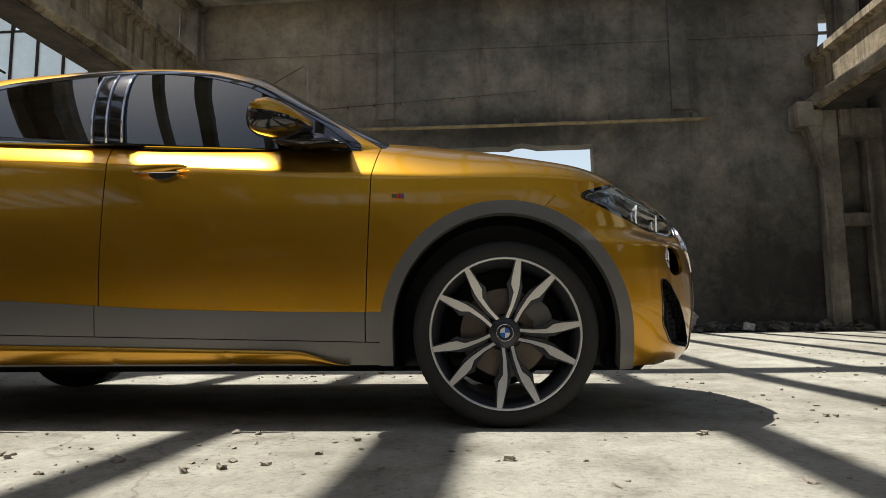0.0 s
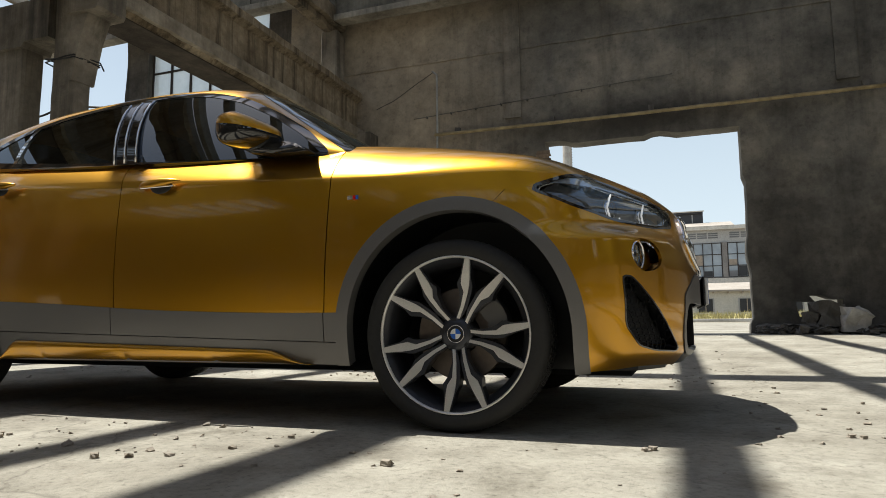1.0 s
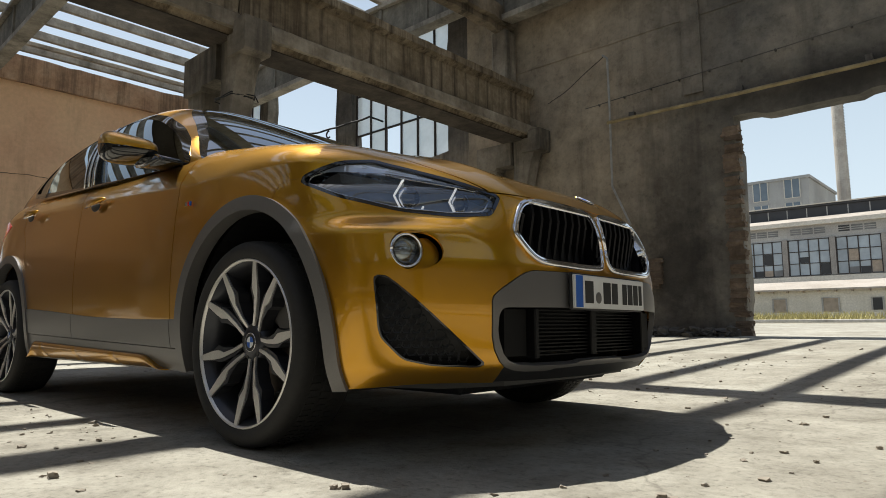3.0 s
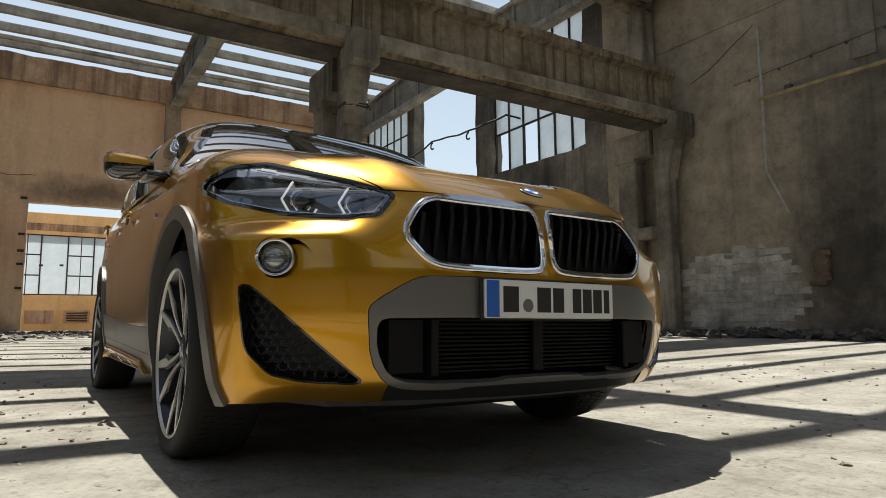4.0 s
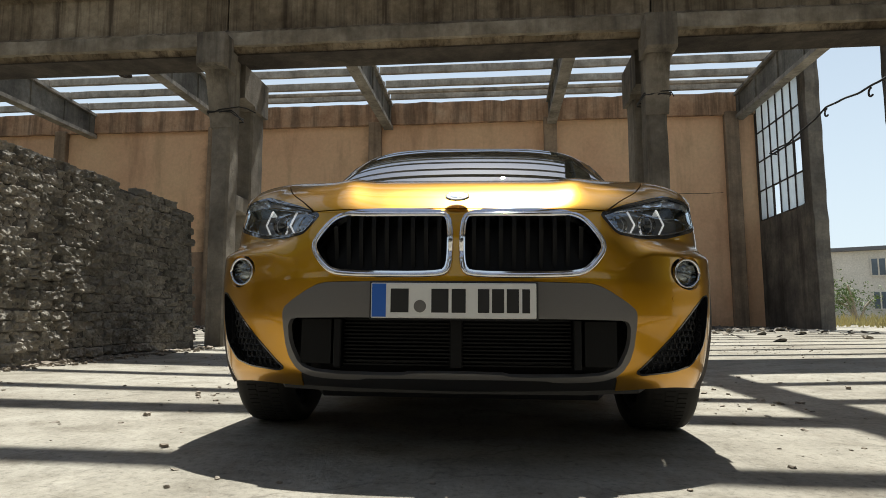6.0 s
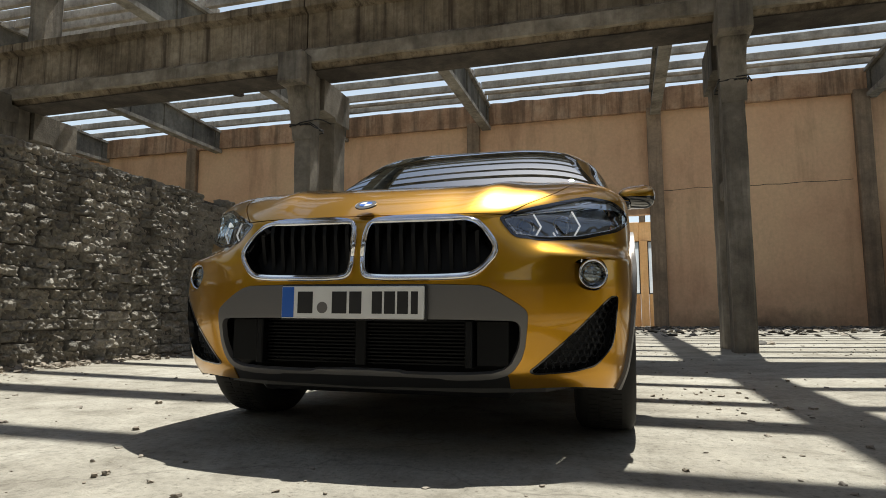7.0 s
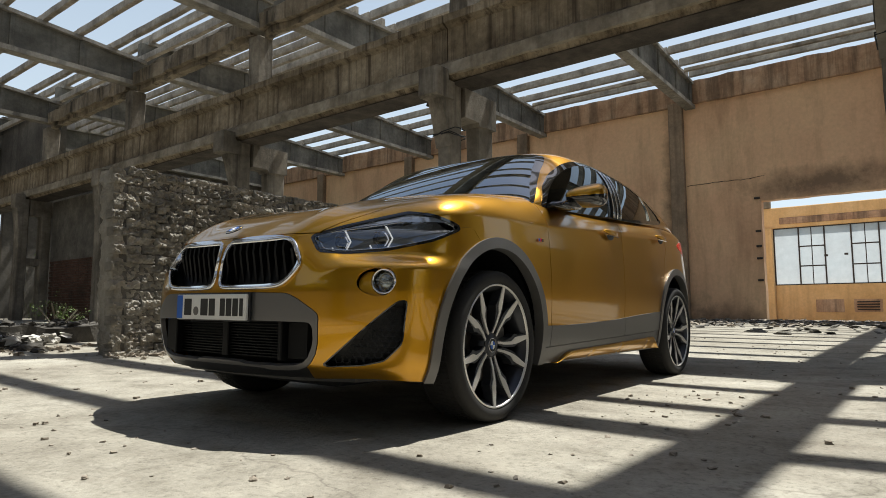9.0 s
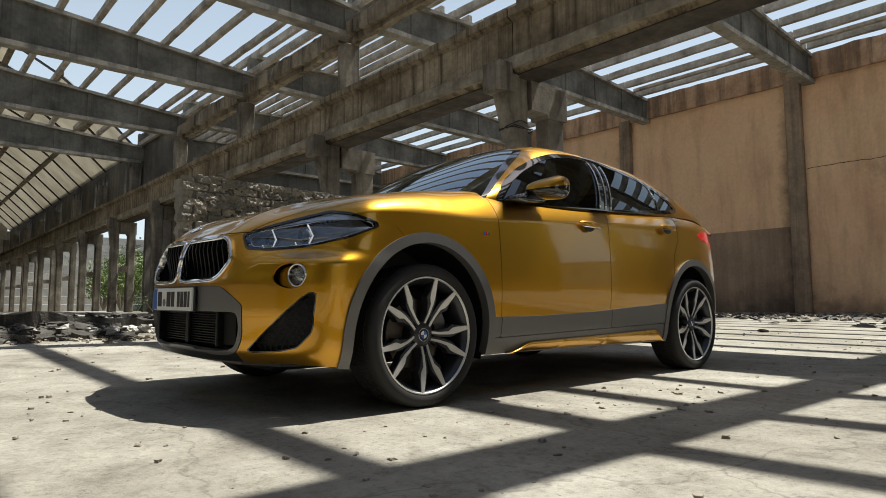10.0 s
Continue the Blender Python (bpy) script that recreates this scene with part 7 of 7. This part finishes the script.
SHUTTER = plain("brown_boards", (0.33, 0.27, 0.21), 0.8, grain=0.5, scale=3.0)

# low outbuilding: pale wall, sloping pale roof, odd windows and a door
low_house = thing("outbuilding", "low pale rendered outbuilding with a bleached roof and broken windows", "building", (0, 52.0, 0))
bm = bmesh.new()
box(bm, -34, 18, 0, 7.0, 0, 2.32)
part("wall", bm, RENDER_PALE, low_house)
bm = bmesh.new()
extruded(bm, [(-0.45, 2.24), (-0.45, 2.36), (3.2, 3.05), (7.4, 2.4), (7.4, 2.3), (3.2, 2.95)], "x", -34.4, 18.4)
part("roof", bm, PALE_ROOF, low_house)
for k in range(52):
    bm = bmesh.new()
    box(bm, -33.6 + k, -33.48 + k, -0.4, -0.002, 2.12, 2.235)
    part("rafter_end", bm, SHUTTER, low_house)
holes = [(-8.4, -7.4, 0.72, 1.68, SHUTTER), (-5.5, -4.85, 0.82, 1.64, HOLE), (-3.45, -2.65, 0.68, 1.63, HOLE), (-1.9, -1.55, 1.25, 1.73, HOLE), (-1.0, -0.2, 0.2, 1.62, SHUTTER), (0.5, 1.55, 0.67, 1.7, PALE_PANE), (2.35, 3.45, 0.68, 1.69, HOLE), (5.2, 6.3, 0.68, 1.69, HOLE), (8.6, 9.4, 0.68, 1.69, HOLE), (12.0, 13.1, 0.68, 1.69, PALE_PANE)]
holes += [(-11.6 - 3.1 * k, -10.7 - 3.1 * k, 0.7, 1.66, HOLE if k % 3 else SHUTTER) for k in range(7)]
for x0, x1, z0, z1, mat in holes:
    bm = bmesh.new()
    box(bm, x0, x1, -0.02, 0.1, z0, z1)
    w = part("door" if z0 < 0.5 else "window", bm, mat, low_house)
    bm = bmesh.new()
    for xx in (x0, x1):
        box(bm, xx - 0.05, xx + 0.05, -0.06, -0.022, z0, z1 + 0.05)
    box(bm, x0 + 0.05, x1 - 0.05, -0.06, -0.022, z1, z1 + 0.06)
    part("window_frame", bm, RENDER_GREY, w)
    if x1 - x0 > 0.9 and mat is not SHUTTER:
        bm = bmesh.new()
        box(bm, (x0 + x1) / 2 - 0.03, (x0 + x1) / 2 + 0.03, -0.055, -0.022, z0, z1)
        part("mullion", bm, SHUTTER, w)

# long factory hall: glazed bays between piers, a strip of small lights, a dark raised roof
fac = thing("factory", "long grey factory hall with glazed bays and raised roof", "building", (0, 62.0, 0))
bm = bmesh.new()
box(bm, -46, 24, 0, 18, 0, 8.15)
part("wall", bm, RENDER_GREY, fac)
bm = bmesh.new()
box(bm, -46.3, 24.3, -0.5, 18.3, 8.16, 8.5)
part("roof", bm, RENDER_PALE, fac)
bm = bmesh.new()
box(bm, -46, 24, -0.25, -0.01, 3.35, 3.8)
part("ledge", bm, RENDER_PALE, fac)
bm = bmesh.new()
extruded(bm, [(3.0, 8.51), (3.0, 10.15), (2.8, 10.2), (2.8, 10.42), (12.2, 10.42), (12.2, 10.2), (12.0, 10.15), (12.0, 8.51)], "x", -44, 3.6)
part("roof_light", bm, TAR, fac)
bm = bmesh.new()
extruded(bm, [(-0.5, 8.51), (2.99, 9.3), (2.99, 8.51)], "x", -45.5, 6.0)
part("roof_slope", bm, PALE_ROOF, fac)
for k in range(30):
    bm = bmesh.new()
    box(bm, -43.8 + 1.6 * k, -43.72 + 1.6 * k, 2.96, 2.998, 9.32, 10.12)
    part("roof_light_bar", bm, RENDER_GREY, fac)
for k in range(19):
    x0 = -45.3 + 3.62 * k
    bm = bmesh.new()
    box(bm, x0 - 0.47, x0 - 0.06, -0.2, -0.003, 3.85, 7.05)
    part("pier", bm, PIER, fac)
    bm = bmesh.new()
    box(bm, x0, x0 + 3.1, -0.02, 0.1, 3.9, 7.0)
    w = part("window", bm, PALE_PANE, fac)
    bm = bmesh.new()
    for j in range(5):
        box(bm, x0 + 0.775 * j - 0.035, x0 + 0.775 * j + 0.035, -0.1, -0.021, 3.9, 7.0)
    for j in range(4):
        for i in range(4):
            box(bm, x0 + 0.775 * i + 0.036, x0 + 0.775 * i + 0.739, -0.09, -0.021, 3.9 + 1.02 * j - 0.03, 3.9 + 1.02 * j + 0.03)
    part("window_frame", bm, STEEL, w)
    for i in range(4):
        for j in range(3):
            luck = noise.noise((k * 1.7 + 0.3, i * 2.3 + 0.7, j * 3.1 + 0.2))
            if abs(luck) < 0.16 + (0.14 if j == 0 else 0) - 0.07 * j:
                high = 0.92 if luck > 0 else 0.5
                bm = bmesh.new()
                box(bm, x0 + 0.775 * i + 0.05, x0 + 0.775 * i + 0.725, -0.03, -0.0201, 3.95 + 1.02 * j, 3.95 + high + 1.02 * j)
                part("broken_pane", bm, (HOLE, SHUTTER, DIM_PANE)[(k + i + 2 * j) % 3], w)
    for j in range(3):
        bm = bmesh.new()
        box(bm, x0 + 0.22 + 0.92 * j, x0 + 1.02 + 0.92 * j, -0.02, 0.1, 7.42, 7.93)
        w = part("small_window", bm, HOLE if (k * 3 + j) % 7 == 2 else DIM_PANE, fac)
        bm = bmesh.new()
        for z in (7.56, 7.73):
            box(bm, x0 + 0.22 + 0.92 * j, x0 + 1.02 + 0.92 * j, -0.05, -0.021, z, z + 0.05)
        part("louvre", bm, RENDER_GREY, w)
bm = bmesh.new()
box(bm, -44.1, 3.7, 2.66, 2.78, 10.36, 10.45)
part("gutter", bm, RENDER_PALE, fac)
facade("office_block", "pale concrete block with a glazed stair strip", (-24.6, 80.0, 0), 0, 10, 15.9, 14, RENDER_GREY, 5, 3, (1.6, 2.2), 2.0, 0.2, PANE, 1)
bm = bmesh.new()
lathe(bm, [(0.8, 0.0), (0.7, 12), (0.55, 34)], 20)
for v in bm.verts:
    v.co = (v.co.x, v.co.z, v.co.y)
chim = finish(bm, "chimney", STACK)
chim.matrix_world = pose(-12.3, 86.0, 0)
tagged(chim, "slender pale brick chimney with rungs", "chimney")
bm = bmesh.new()
for k in range(90):
    box(bm, 0.45, 0.68, -0.18, 0.18, 1 + k * 0.36, 1.04 + k * 0.36)
ladder = part("rung", bm, STEEL, chim)
tagged(ladder, kind="stuff")
facade("house", "small ochre two-storey house", (-56.0, 22.0, 0), 62, 22, 5.9, 9, RENDER_PALE, 2, 6, (1.0, 1.3), 0.6)


def blades(name, label, n, x0, x1, y0, y1, h, mat):
    vs, fs = [], []
    for _ in range(n):
        x, y = random.uniform(x0, x1), random.uniform(y0, y1)
        foot = lie(x, y) - 0.03
        if noise.noise((x * 0.35, y * 0.2, 3.0)) < random.uniform(-0.6, 0.25):
            continue
        a, hh, lean = random.uniform(0, math.tau), h * random.uniform(0.4, 1.3), random.uniform(-0.5, 0.5)
        dx, dy = math.cos(a) * 0.03, math.sin(a) * 0.03
        k = len(vs)
        vs += [(x - dx, y - dy, foot), (x + dx, y + dy, foot), (x + lean * hh + dy, y + lean * hh * 0.6, foot + hh)]
        fs.append((k, k + 1, k + 2))
    me = bpy.data.meshes.new(name)
    me.from_pydata(vs, [], fs)
    me.materials.append(mat)
    return tagged(new(name, me), label, "grass", kind="stuff")


blades("dry_grass", "tufts of dry grass outside the gate", 9000, -45, -16, 16, 40, 0.5, STRAW)
blades("dry_grass", "strip of dry grass before the outbuilding", 16000, -30, 20, 44, 51.5, 0.5, STRAW)
bm = bmesh.new()
box(bm, -34, 22, 34.6, 34.9, -0.1, 0.05, 0.02)
for v in bm.verts:
    v.co.z += lie(v.co.x, v.co.y)
tagged(finish(bm, "kerb", PANEL), "low pale concrete kerb beyond the doorway", "kerb", kind="structure")
blades("weeds", "green weeds beyond the far columns", 5000, -19, -8, -30, -14, 0.7, LEAF)


def shrub(at, size, clumps, label, name="bush", trunk=False):
    """Limbs and many small leaves with gaps."""
    t = thing(name, label, "tree" if trunk else "bush", (at[0], at[1], lie(at[0], at[1]) - 0.02))
    bm = bmesh.new()
    tips = []
    for k in range(9):
        a, r = random.uniform(0, math.tau), random.uniform(0.3, 1.0) * size * 0.45
        tip = Vector((math.cos(a) * r, math.sin(a) * r, size * random.uniform(0.45, 0.95)))
        foot = Vector((0, 0, 0))
        m = foot.lerp(tip, 0.5) + Vector((0, 0, size * 0.1))
        rod(bm, [foot, m, tip], 0.02 * size, 5)
        tips += [tip, m.lerp(tip, 0.5)]
    part("trunk", bm, WOOD, t)
    vs, fs = [], []
    for _ in range(clumps):
        c = random.choice(tips) + Vector([random.gauss(0, size * 0.13) for _ in range(3)])
        for _ in range(12):
            p = c + Vector([random.gauss(0, size * 0.05) for _ in range(3)])
            d, e = Vector([random.gauss(0, 1) for _ in range(3)]).normalized() * size * 0.03, Vector([random.gauss(0, 1) for _ in range(3)]).normalized() * size * 0.015
            k = len(vs)
            vs += [tuple(p - d), tuple(p + e), tuple(p + d), tuple(p - e)]
            fs.append((k, k + 1, k + 2, k + 3))
    me = bpy.data.meshes.new("crown")
    me.from_pydata(vs, [], fs)
    me.materials.append(LEAF)
    o = new("crown", me)
    o.parent = t
    return t


for x, y, s in ((-34.0, 23.0, 2.6), (-30.0, 27.0, 1.6), (-37.0, 20.0, 2.0)):
    shrub((x, y, 0), s, 110, "green bush by the ochre house")
for x, y, s in ((-10, -16, 3.5), (-13, -19, 4.5), (-11, -24, 4.0), (-15, -27, 5.5), (-9.5, -29.0, 3.5), (-16.5, -15.5, 3.0)):
    shrub((x, y, 0), s, 150, "leafy green tree beyond the far columns", "tree", True)
for x, y, s in ((-9.5, -29, 3.0), (-11.5, -33, 4.0), (-10, -38, 3.5), (-13, -42, 4.5), (-11, -49, 4.0), (-14, -56, 5.0)):
    shrub((x, y, 0), s, 170, "leafy green tree growing in the open aisle", "tree", True)
shrub((-1.4, -4.25, 0), 0.6, 40, "yellow-green weed growing by the plinth")
